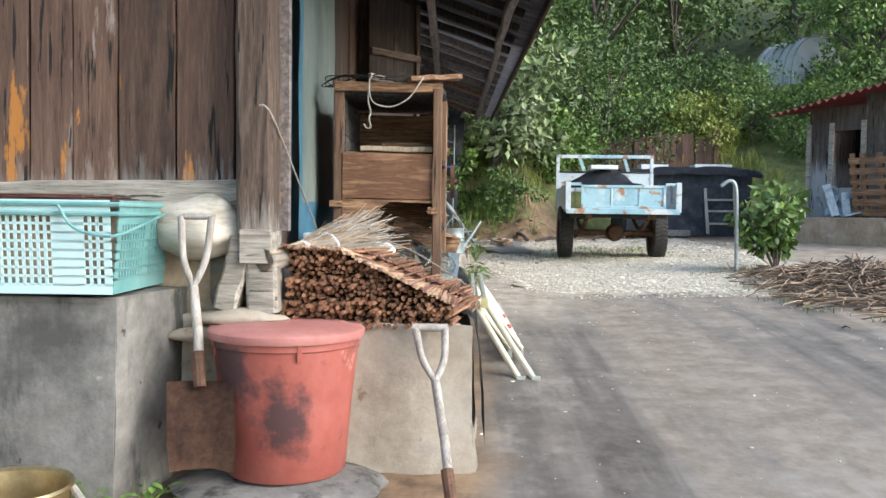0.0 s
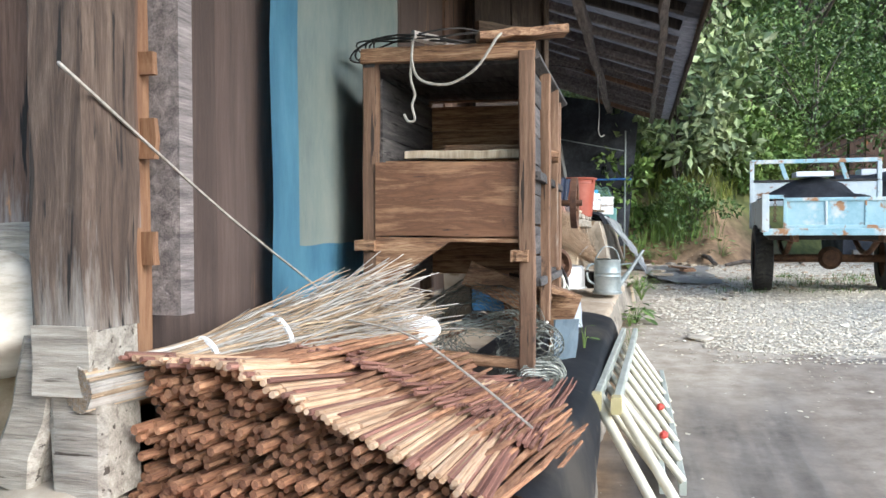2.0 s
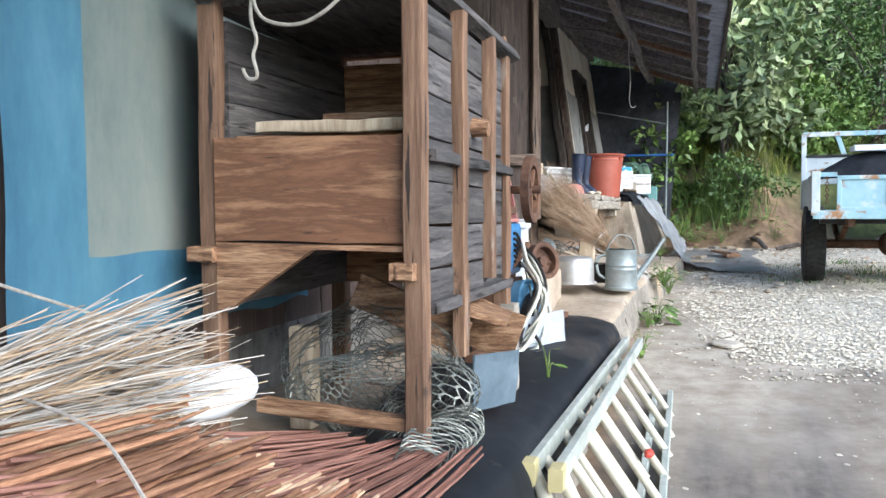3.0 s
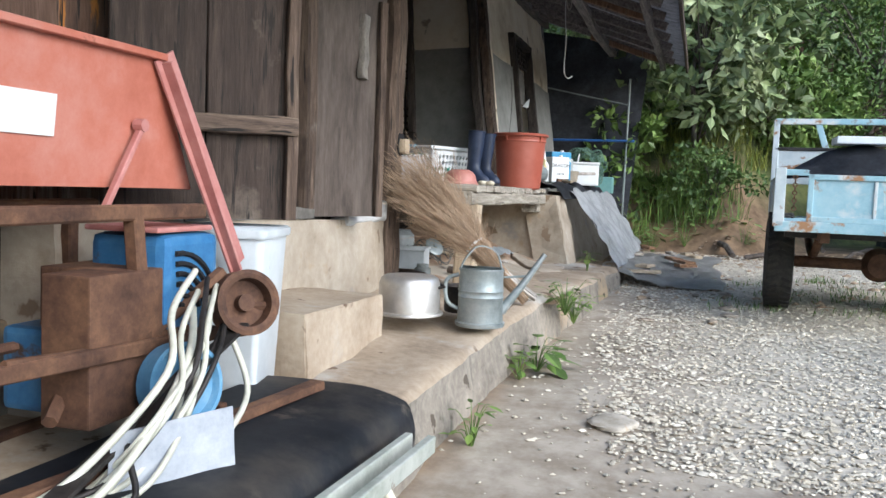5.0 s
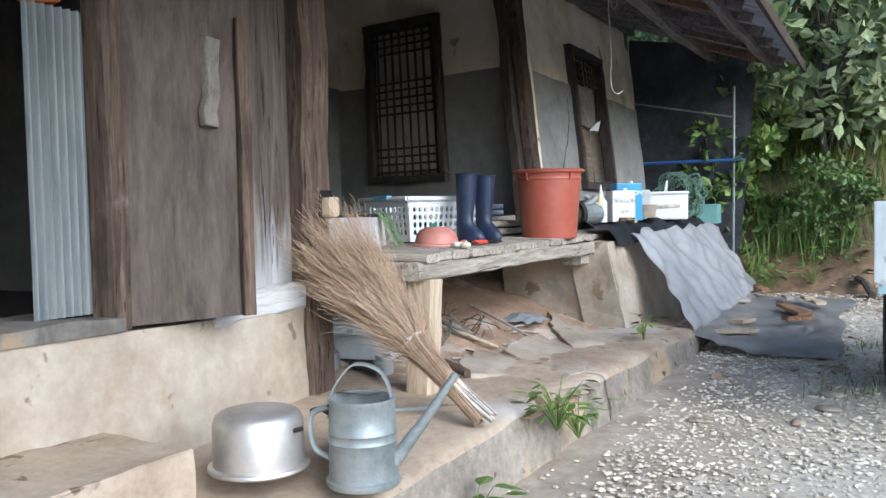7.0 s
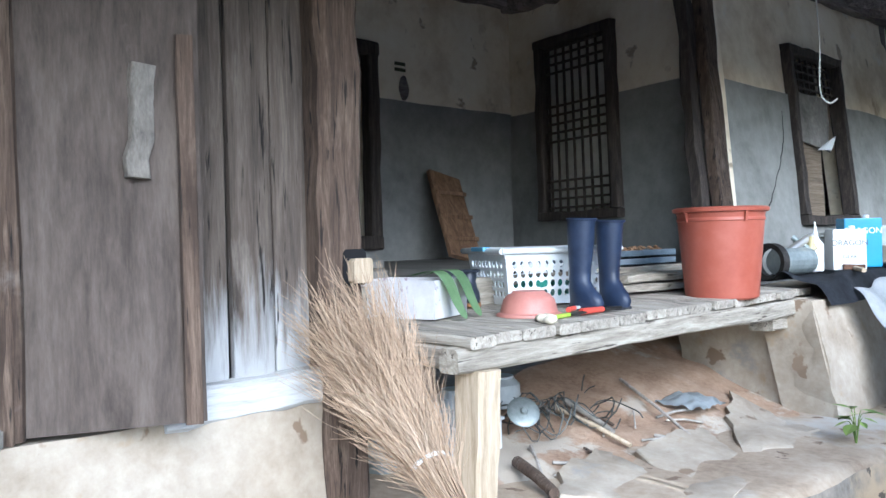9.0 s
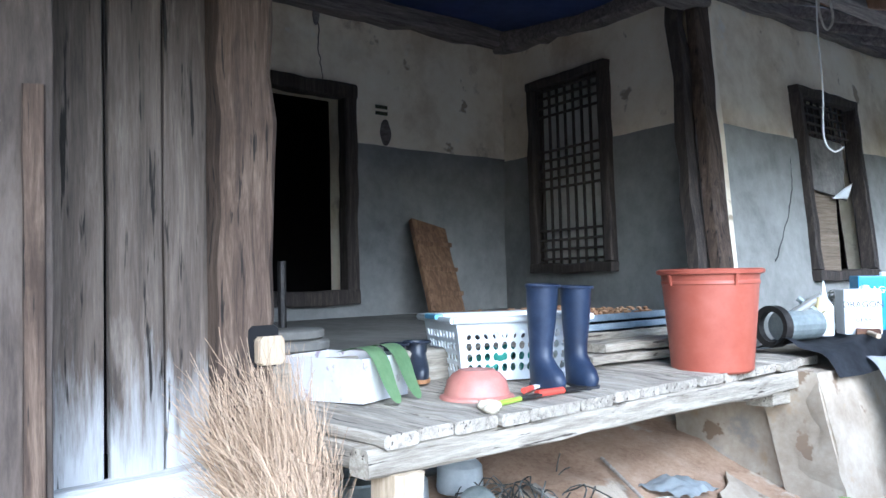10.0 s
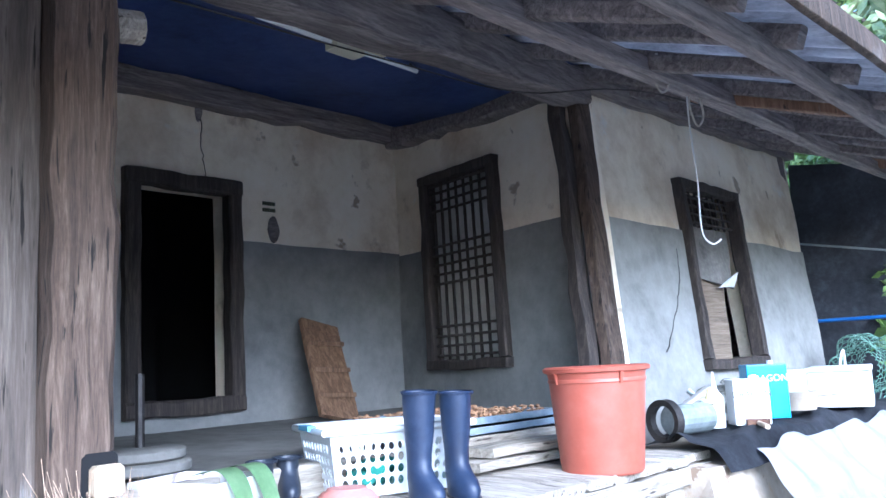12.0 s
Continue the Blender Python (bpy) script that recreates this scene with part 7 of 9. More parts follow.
# ---- under the platform ----
clear = mat("cloudy_plastic", [(0.34, 0.38, 0.40), (0.46, 0.50, 0.52), (0.56, 0.60, 0.62)], 0.35, freq=3)
tb = thing("plastic_tub", (-0.17, 7.17, 0.27), "cloudy blue-white plastic tub under the platform", "tub", rz=10)
bm = B()
for a, b in (((-0.16, -0.13, 0), (0.16, 0.13, 0.006)), ((-0.17, -0.14, 0), (0.17, -0.133, 0.13)), ((-0.17, 0.133, 0), (0.17, 0.14, 0.13)), ((-0.17, -0.133, 0), (-0.163, 0.133, 0.13)), ((0.163, -0.133, 0), (0.17, 0.133, 0.13))):
    box(bm, a, b)
part("body", bm, clear, tb)
bm = B()
tube(bm, [(-0.175, -0.145, 0.13), (0.175, -0.145, 0.13), (0.175, 0.145, 0.13), (-0.175, 0.145, 0.13), (-0.175, -0.145, 0.13)], 0.008, 6)
part("rim", bm, clear, tb)
jar = thing("glass_jar", (0.06, 6.93, 0.20), "dusty glass jar lying by the platform leg", "jar")
bm = lathe(B(), [(0, 0), (0.05, 0), (0.055, 0.01), (0.055, 0.09), (0.04, 0.10), (0.04, 0.12), (0.036, 0.12), (0.036, 0.1), (0.05, 0.088), (0.05, 0.012), (0, 0.008)], 28)
smooth(part("body", bm, mat("dusty_glass", [(0.25, 0.27, 0.26), (0.36, 0.38, 0.36)], 0.25, freq=5), jar), 40)
lidp = single("metal_dish", lathe(B(), [(0, 0.03), (0.02, 0.028), (0.03, 0.012), (0.09, 0.008), (0.115, 0.0), (0.12, -0.005), (0.112, -0.006), (0.08, 0.0), (0, 0.004)], 36), M_galv, (0.34, 7.12, 0.36), "small dull metal dish tilted on the earth bank", "dish", smoothed=40)
lidp.matrix_basis = pose(-0.04, 7.50, 0.40, 0, 52, -35) @ Matrix.Scale(0.62, 4)
for i, (x, y, z, r) in enumerate(((-0.45, 7.22, 0.40, 0.11), (-0.48, 7.50, 0.42, 0.09), (-0.25, 6.85, 0.34, 0.08), (-0.38, 7.72, 0.45, 0.10))):
    bm = lathe(B(), [(0, 0), (r, 0), (r * 1.05, r * 0.2), (r, r * 1.1), (r * 0.7, r * 1.4), (r * 0.7, r * 1.5), (0, r * 1.5)], 28)
    o = single("old_jug", bm, clear if i % 2 else M_galv, (x, y, z - 0.10), "dusty old jug stored under the platform", "jug", "stored jugs", smoothed=40)
for i in range(14):
    a = Vector((rnd(-0.05, 0.3), rnd(6.9, 8.4), 0.0))
    q = a + Vector((rnd(0.05, 0.35), rnd(-0.25, 0.35), 0))
    a.z, q.z = earth_pt((a.y - 6.6) / 3.3, (1.0 - a.x) / 1.6).z + 0.012, earth_pt((q.y - 6.6) / 3.3, (1.0 - q.x) / 1.6).z + 0.012
    bm = B()
    tube(bm, [a, a.lerp(q, 0.5) + Vector((0, 0, 0.01)), q], rnd(0.004, 0.010), 6)
    single("fallen_stick", bm, random.choice((M_bark, M_strawg, M_post)), (0, 0, 0), "dry stick lying on the earth under the platform", "stick", "fallen sticks")
for i in range(26):
    x, y = rnd(0.5, 0.98), rnd(6.9, 9.1)
    z = earth_pt((y - 6.6) / 3.3, (1.0 - x) / 1.6).z
    bm = B()
    rock(bm, (x, y, z + 0.004), (rnd(0.05, 0.16), rnd(0.05, 0.14), rnd(0.008, 0.018)), 200 + i, sub=2)
    single("cement_flake", bm, M_plast, (0, 0, 0), "flat flake of broken cement on the earth", "cement flake", "cement flakes", smoothed=50)
# broken cement crust, tangled wire, poles and a pipe on the earth
def bank_z(x, y):
    return earth_pt((y - 6.6) / 3.3, (1.0 - x) / 1.6).z


def crust(corners, seed):
    """A thin broken plate of cement lying on the earth bank, with a ragged outline."""
    rs = np.random.RandomState(seed)
    ring = []
    for (x0, y0), (x1, y1) in zip(corners, corners[1:] + corners[:1]):
        for f in np.linspace(0, 1, 7)[:-1]:
            ring.append((x0 + (x1 - x0) * f + rs.uniform(-0.022, 0.022), y0 + (y1 - y0) * f + rs.uniform(-0.022, 0.022)))
    cx, cy = np.mean([p[0] for p in ring]), np.mean([p[1] for p in ring])
    bm = B()
    levels = []
    for k, lift in ((1.0, -0.02), (1.0, 0.022), (0.97, 0.030), (0.6, 0.034), (0.25, 0.036)):
        levels.append([bm.verts.new((cx + (x - cx) * k, cy + (y - cy) * k, bank_z(cx + (x - cx) * k, cy + (y - cy) * k) + lift)) for x, y in ring])
    n = len(ring)
    for p, q in zip(levels, levels[1:]):
        for k in range(n):
            bm.faces.new((p[k], p[(k + 1) % n], q[(k + 1) % n], q[k]))
    bm.faces.new(levels[-1])
    return single("cement_crust", bm, M_plast, (0, 0, 0), "broken pale cement crust lifting off the earth", "cement crust", "cement crusts", smoothed=45)


crust([(0.16, 9.02), (0.42, 8.98), (0.70, 8.86), (0.80, 8.55), (0.66, 8.20), (0.36, 8.62)], 1)
crust([(0.36, 8.38), (0.58, 8.22), (0.74, 8.08), (0.68, 7.66), (0.34, 7.78), (0.30, 8.10)], 2)
crust([(0.22, 7.66), (0.42, 7.68), (0.66, 7.60), (0.66, 7.34), (0.48, 7.10), (0.30, 7.30)], 3)
crust([(0.72, 8.0), (0.90, 7.9), (0.90, 7.45), (0.72, 7.42)], 4)
M_wirek = mat("tangled_dark_wire", [(0.03, 0.035, 0.035), (0.07, 0.075, 0.07), (0.16, 0.16, 0.15)], 0.5, 0.4, freq=20, bump=0)
bm = B()
rs = np.random.RandomState(17)
for i in range(16):
    c = Vector((-0.10 + rs.normal(0, 0.09), 7.80 + rs.normal(0, 0.14), 0))
    c.z = bank_z(c.x, c.y) + 0.05
    r0 = rs.uniform(0.06, 0.16)
    tube(bm, [c + Vector((math.cos(a) * r0, math.sin(a) * r0 * 0.8, 0.05 * math.sin(a * 1.7 + i) + 0.02 * math.sin(3 * a))) for a in np.linspace(rs.uniform(0, 3), rs.uniform(5, 9), 18)], 0.0035, 4)
single("wire_tangle", bm, M_wirek, (0, 0, 0), "tangled dark wire dumped on the earth", "wire tangle", kind="stuff")
for a, q, r, m, lab in (((-0.12, 7.86), (0.28, 7.86), 0.013, M_pale, "peeled pale pole lying on the earth"), ((-0.16, 7.96), (0.16, 7.90), 0.017, M_strawg, "grey pole lying on the earth"), ((-0.20, 8.50), (0.45, 8.16), 0.009, M_bark, "thin grey branch lying on the earth"), ((0.16, 7.22), (0.46, 7.08), 0.026, M_post, "short brown pipe lying on the earth"), ((-0.16, 6.98), (0.12, 6.80), 0.024, M_post, "short brown pole by the platform leg")):
    bm = B()
    p0, p1 = Vector((*a, bank_z(*a) + r + 0.012)), Vector((*q, bank_z(*q) + r + 0.012))
    tube(bm, [p0, p0.lerp(p1, 0.5) + Vector((0, 0, 0.008)), p1], r, 9, r * 0.85)
    single("pole", bm, m, (0, 0, 0), lab, "pole", "poles under the platform", smoothed=60)
bm = B()
z = bank_z(0.16, 8.62)
grid(bm, lambda u, v: Vector((0.02 + 0.28 * u, 8.48 + 0.24 * v, z + 0.02 + 0.05 * math.sin(u * 3.1) * math.sin(v * 3.1) + 0.03 * noise.noise(Vector((u * 6, v * 6, 3))))), 14, 14)
bmesh.ops.solidify(bm, geom=bm.faces[:], thickness=0.003)
single("plastic_bag", bm, clear, (0, 0, 0), "dusty crumpled plastic bag under the platform", "bag", smoothed=60)
# ---- clutter on the end room's base ----
M_net = mat("black_shade_net", [(0.013, 0.015, 0.019), (0.03, 0.033, 0.041), (0.062, 0.067, 0.08)], 0.85, freq=4, bump=0.4)
bm = B()
grid(bm, lambda u, v: Vector((0.62 - 0.55 * v + 0.06 * noise.noise(Vector((u * 7, v * 2, 0))), 9.3 + 3.5 * u, 0.86 + 0.09 * max(0, noise.noise(Vector((u * 9, v * 3, 2)))) + 0.05 * math.sin(v * 3) + (-0.09 * (1 - v * 8) if v < 0.125 else 0))), 80, 20)
bmesh.ops.solidify(bm, geom=bm.faces[:], thickness=0.006)
single("shade_net", bm, M_net, (0, 0, 0), "crumpled black shade net on the base", "net", smoothed=60)


def tin(name, loc, s, m, label, text, rz, ink=(0.05, 0.06, 0.06)):
    """A printed oil can with a cap."""
    ob = thing(name, loc, label, "oil can", rz=rz)
    bm = B()
    box(bm, (-s[0], -s[1], 0), (s[0], s[1], s[2]), 0.008)
    part("body", bm, m, ob)
    bm = lathe(B(), [(0.018, s[2]), (0.018, s[2] + 0.02), (0, s[2] + 0.022)], 16, (s[0] * 0.4, 0, 0))
    part("cap", bm, M_white, ob)
    mi = mat("print_ink", [ink, ink], 0.6, bump=0)
    for i, (t, z, sz) in enumerate(text):
        cu = bpy.data.curves.new("letters", "FONT")
        cu.body, cu.size, cu.align_x, cu.extrude = t, sz, "CENTER", 0.0008
        cu.materials.append(mi)
        o = new("lettering", cu)
        o.parent = ob
        o.matrix_basis = pose(0, -s[1] - 0.002, z, 90, 0, 0)
        dg = bpy.context.evaluated_depsgraph_get()
        me = bpy.data.meshes.new_from_object(o.evaluated_get(dg))
        lt = new("lettering", me)
        lt.parent, lt.matrix_basis = ob, o.matrix_basis.copy()
        bpy.data.objects.remove(o)
    return ob


M_bluecan = mat("blue_printed_tin", [(0.02, 0.22, 0.42), (0.04, 0.30, 0.52)], 0.35, freq=2)
tin("oil_can", (0.42, 10.05, 0.93), (0.10, 0.07, 0.25), M_white, "white printed gear oil can", (("DRAGON", 0.15, 0.05), ("GEAR", 0.07, 0.035)), 42)
tin("oil_can", (0.36, 10.45, 0.93), (0.12, 0.07, 0.32), M_bluecan, "blue printed oil can", (("DRAGON", 0.22, 0.055),), 42, (0.7, 0.72, 0.72))
pw = thing("old_pump", (0.28, 9.55, 0.90), "small old grey pump motor with a wheel", "pump")
bm = B()
tube(bm, [(-0.02, -0.1, 0.1), (0.04, 0.16, 0.1)], 0.08, 18)
part("motor", bm, M_galv, pw)
wh = smooth(part("wheel", lathe(B(), [(0.08, -0.02), (0.11, -0.025), (0.11, 0.025), (0.08, 0.02), (0.08, -0.02)], 28), M_iron, pw), 40)
wh.matrix_basis = pose(-0.03, -0.16, 0.1, 90, 0, -15)
for i in range(4):
    bm = B()
    tube(bm, [(rnd(-0.05, 0.08), rnd(-0.05, 0.2), 0.16), (rnd(-0.05, 0.1), rnd(0, 0.25), 0.24)], rnd(0.015, 0.03), 10)
    part("fitting", bm, random.choice((M_alum, M_yel, M_galv)), pw)
bt = single("squeeze_bottle", lathe(B(), [(0, 0), (0.045, 0), (0.048, 0.01), (0.048, 0.16), (0.02, 0.20), (0.016, 0.22), (0.004, 0.30), (0, 0.30)], 24), M_white, (0.33, 9.82, 0.93), "white squeeze bottle with a long nozzle", "bottle", smoothed=40)
sp = thing("saucepan", (0.40, 10.85, 0.95), "old stained saucepan with a wooden handle", "saucepan", rz=20)
smooth(part("body", lathe(B(), [(0, 0), (0.11, 0), (0.115, 0.01), (0.13, 0.11), (0.135, 0.115), (0.125, 0.112), (0.105, 0.012), (0, 0.01)], 32), M_plast, sp), 40)
bm = B()
tube(bm, [(0.12, 0.03, 0.09), (0.34, 0.12, 0.10)], 0.016, 8)
part("handle", bm, M_bark, sp)
bm = B()
box(bm, (-0.1, -0.1, 0.10), (0.1, 0.1, 0.26), 0.01)
single("grey_motor", bm, M_galv, (0.32, 10.95, 0.94), "grey boxed motor behind the saucepan", "motor", rz=30)
fb = thing("foam_box", (0.40, 11.75, 0.92), "white foam box on the end room's base", "foam box", rz=15)
bm = B()
box(bm, (-0.20, -0.32, 0), (0.20, 0.32, 0.24), 0.015)
part("body", bm, M_white, fb)
bm = B()
box(bm, (-0.21, -0.33, 0.24), (0.21, 0.33, 0.27), 0.012)
part("lid", bm, M_white, fb)
bm = B()
tube(bm, curve([(0.0, 0.1, 0.27), (0.02, 0.14, 0.36), (0.03, 0.22, 0.38), (0.03, 0.28, 0.33), (0.03, 0.30, 0.27)]), 0.008, 6)
part("handle", bm, M_white, fb)
hm = thing("hammer", (0.52, 9.95, 0.925), "small hammer with a pale wooden handle", "hammer", rz=35)
bm = B()
tube(bm, [(0, -0.15, 0.012), (0, 0.04, 0.018)], 0.014, 8)
part("handle", bm, M_pale, hm)
bm = B()
timber(bm, (-0.06, 0.05, 0.02), (0.06, 0.05, 0.02), 0.04, 0.04, segs=2)
part("head", bm, M_rust, hm)
M_gnet = mat("green_wire_net", [(0.05, 0.12, 0.09), (0.10, 0.20, 0.15), (0.2, 0.3, 0.24)], 0.6, freq=20)
netting("net_roll", heap((0.35, 12.7, 1.15), (0.30, 0.42, 0.30), 1.0), 44, 12, 0.004, "rolled green netting on the base", M_gnet)
netting("net_roll", heap((0.05, 11.2, 1.05), (0.22, 1.0, 0.12), 1.0), 30, 30, 0.003, "flattened pale netting against the wall", M_wire)
bm = B()
box(bm, (-0.12, -0.12, 0), (0.12, 0.12, 0.22), 0.012)
single("teal_box", bm, M_crated, (0.55, 13.3, 0.84), "small teal plastic box at the base's end", "box")
# plastic film over the base
M_film = mat("cloudy_clear_film", [(0.48, 0.50, 0.515), (0.60, 0.62, 0.635), (0.70, 0.72, 0.73)], 0.25, freq=3, bump=0.5, bump_dist=0.03)
bm = B()


def film_pt(u, v):
    y = 9.62 + 3.4 * u - 0.25 * v
    x = 0.62 + 0.52 * v ** 0.8 + 0.05 * noise.noise(Vector((u * 12, v * 4, 0)))
    z = 0.83 - 0.70 * v ** 0.9 + 0.05 * noise.noise(Vector((u * 10, v * 5, 4)))
    return Vector((x, y, z + 0.02))


grid(bm, film_pt, 70, 30)
bmesh.ops.solidify(bm, geom=bm.faces[:], thickness=0.003)
single("plastic_film", bm, M_film, (0, 0, 0), "crumpled cloudy plastic film hung over the base", "plastic film", smoothed=70)
bm = B()
grid(bm, lambda u, v: Vector((1.0 + 1.05 * v + 0.1 * noise.noise(Vector((u * 4, v * 4, 7))), 9.35 + 3.0 * u, max(height(1.0 + 1.05 * v, 9.35 + 3.0 * u), (0.15 - 0.3 * v)) + 0.02 + 0.045 * abs(noise.noise(Vector((u * 9, v * 6, 1)))))), 60, 30)
bmesh.ops.solidify(bm, geom=bm.faces[:], thickness=0.003)
single("plastic_film", bm, mat("dusty_grey_film", [(0.32, 0.31, 0.29), (0.45, 0.44, 0.42), (0.58, 0.57, 0.55)], 0.35, freq=3, bump=0.5, bump_dist=0.03), (0, 0, 0), "dusty grey plastic film spread on the ground", "plastic film", smoothed=70)
for i in range(9):
    a = Vector((rnd(1.1, 2.0), rnd(9.6, 12.2), 0))
    an = rnd(-0.4, 0.9)
    l = rnd(0.25, 0.8)
    q = a + Vector((math.sin(an), math.cos(an), 0)) * l
    bm = B()
    timber(bm, a + Vector((0, 0, height(a.x, a.y) + 0.10)), q + Vector((0, 0, height(q.x, q.y) + 0.08)), rnd(0.06, 0.14), 0.03, segs=4, wob=0.008)
    single("scrap_plank", bm, random.choice((M_greyx, M_pine, M_pale)), (0, 0, 0), "scrap plank lying on the plastic film", "plank", "scrap planks", smoothed=35)

# net-walled lean-to at the house end
lt = thing("net_lean_to", (0.3, 13.6, 0.1), "lean-to closed with black shade net and a blue pipe", "lean-to")
bm = B()
slab(bm, [(-0.75, -0.15, 0.3), (0.55, -0.10, 0.3), (0.75, 0.05, 2.75), (-0.75, 0.05, 3.0)], 0.004, (24, 24), 0.03, 2.5)
part("net", bm, M_net, lt, "sagging black shade net")
for nm, p, q, r in (("pipe", (-0.7, -0.25, 1.46), (0.62, -0.25, 1.46), 0.017), ("pole", (0.50, -0.2, 0.0), (0.52, -0.2, 2.3), 0.014), ("pole", (-0.7, -0.22, 2.2), (0.5, -0.22, 1.95), 0.010)):
    bm = B()
    tube(bm, [p, q], r, 10)
    smooth(part(nm, bm, mat("blue_pipe", [(0.02, 0.10, 0.35), (0.04, 0.15, 0.42)], 0.4) if nm == "pipe" else M_galv, lt), 60)


# ---- cart ----
M_cartb = mat("sky_blue_cart_paint", [(0.22, 0.40, 0.47), (0.33, 0.52, 0.58), (0.44, 0.60, 0.63)], 0.5, freq=2, bump=0.08, spots=[((0.62, 0.64, 0.62), 2.2, 0.55, 0.08), ((0.36, 0.19, 0.09), 5.0, 0.57, 0.06), ((0.20, 0.09, 0.045), 3.4, 0.60, 0.05)])
M_cartw = mat("chalky_white_cart_paint", [(0.42, 0.50, 0.52), (0.56, 0.62, 0.63), (0.66, 0.70, 0.70)], 0.55, freq=2, bump=0.08, spots=[((0.30, 0.16, 0.08), 5, 0.58, 0.05)])
M_tyre = mat("worn_tyre_rubber", [(0.018, 0.017, 0.016), (0.035, 0.032, 0.028), (0.07, 0.062, 0.05)], 0.85, freq=5, bump=0.3)
ct = thing("farm_trailer", (3.08, 8.6, 0.0), "blue painted two-wheeled farm trailer with rust and a low tailgate", "trailer", rz=-3)


def cpart(name, a, b, m=M_cartb, bev=0.006, parent=None, label=""):
    bm = B()
    box(bm, a, b, bev)
    return part(name, bm, m, parent or ct, label)


cpart("bed", (-0.70, -1.0, 0.66), (0.70, 1.0, 0.70))
cpart("side_board", (-0.72, -0.98, 0.70), (-0.69, 1.0, 1.02), M_cartw)
cpart("side_board", (0.69, -0.98, 0.70), (0.72, 1.0, 1.02), M_cartw)
cpart("rear_sill", (-0.74, -1.06, 0.63), (0.74, -1.0, 0.70), M_cartb)
gate = cpart("tailgate", (-0.52, -1.04, 0.72), (0.53, -1.01, 1.0), M_cartb, label="rust-streaked blue tailgate")
for a, b in (((-0.54, -1.055, 0.70), (0.55, -1.03, 0.735)), ((-0.54, -1.055, 0.975), (0.55, -1.03, 1.01)), ((-0.55, -1.055, 0.70), (-0.515, -1.03, 1.01)), ((0.52, -1.055, 0.70), (0.555, -1.03, 1.01))):
    cpart("gate_rim", a, b, M_cartb, 0.004, gate)
for x in (-0.16, 0.20):
    cpart("gate_rib", (x, -1.05, 0.735), (x + 0.02, -1.035, 0.975), M_cartb, 0.004, gate)
for s in (-1, 1):
    cpart("corner_post", (s * 0.72 - 0.035, -1.06, 0.66), (s * 0.72 + 0.035, -1.0, 1.05), M_cartw)
    cpart("top_bar", (min(s * 0.55, s * 0.7), -1.05, 1.0), (max(s * 0.55, s * 0.7), -1.02, 1.04), M_cartb)
    for i in range(9):
        bm = lathe(B(), [(0.009, -0.004), (0.017, -0.004), (0.017, 0.004), (0.009, 0.004), (0.009, -0.004)], 10)
        lk_ = part("chain_link", bm, M_rust, ct)
        lk_.matrix_basis = pose(s * 0.63, -1.045, 0.99 - 0.026 * i, 90, 0, 90 * (i % 2))
cpart("head_board", (-0.72, 0.96, 0.98), (0.76, 1.0, 1.28), M_cartw, label="chalky white head board")
for x in (-0.71, 0.73):
    cpart("head_post", (x - 0.025, 0.95, 0.7), (x + 0.025, 1.0, 1.54), M_cartw)
cpart("head_rail", (-0.72, 0.95, 1.50), (0.76, 1.0, 1.55), M_cartb)
cpart("head_rail", (-0.72, 0.95, 1.27), (0.76, 1.0, 1.30), M_iron)
for x in (-0.38, 0.30):
    bm = B()
    timber(bm, (x, 0.97, 1.52), (x + 0.08, 0.97, 1.28), 0.05, 0.02, up=(0, 1, 0), segs=1, wob=0)
    part("head_brace", bm, M_cartb, ct)
for s in (-1, 1):
    bm = lathe(B(), [(0.21, -0.085), (0.30, -0.10), (0.355, -0.09), (0.37, -0.06), (0.37, 0.06), (0.355, 0.09), (0.30, 0.10), (0.21, 0.085), (0.21, -0.085)], 48)
    wl_ = part("wheel", bm, M_tyre, ct, "worn black tyre")
    smooth(wl_, 35)
    wl_.matrix_basis = pose(s * 0.66, 0.08, 0.365, 0, 90, 0)
    rim_ = lathe(B(), [(0.0, -0.03), (0.07, -0.03), (0.08, -0.05), (0.19, -0.02), (0.212, -0.07), (0.212, 0.07), (0.19, 0.02), (0.08, 0.05), (0, 0.03)], 32)
    smooth(part("rim", rim_, M_rust, wl_), 35)
    bm = B()
    for k in range(40):
        a = 2 * math.pi * k / 40
        for sg in (-1, 1):
            timber(bm, (0.367 * math.cos(a), 0.367 * math.sin(a), sg * 0.012), (0.367 * math.cos(a + 0.08), 0.367 * math.sin(a + 0.08), sg * 0.085), 0.026, 0.016, up=(math.cos(a), math.sin(a), 0), segs=1, wob=0)
    part("tread", bm, M_tyre, wl_)
bm = B()
tube(bm, [(-0.6, 0.08, 0.365), (0.6, 0.08, 0.365)], 0.045, 12)
part("axle", bm, M_rust, ct)
bm = lathe(B(), [(0, -0.12), (0.09, -0.10), (0.13, 0), (0.09, 0.10), (0, 0.12)], 24)
df = part("differential", bm, M_rust, ct)
df.matrix_basis = pose(0.05, 0.05, 0.37, 90, 0, 0)
for x in (-0.42, 0.42):
    cpart("chassis_rail", (x - 0.03, -0.95, 0.56), (x + 0.03, 1.5, 0.66), M_rust)
    bm = B()
    tube(bm, curve([(x, -0.5, 0.56), (x, -0.1, 0.44), (x, 0.3, 0.44), (x, 0.7, 0.56)]), 0.03, 8)
    part("leaf_spring", bm, M_rust, ct)
for y in (-0.7, 0.5):
    cpart("cross_member", (-0.66, y, 0.58), (0.66, y + 0.06, 0.65), M_iron)
bm = B()
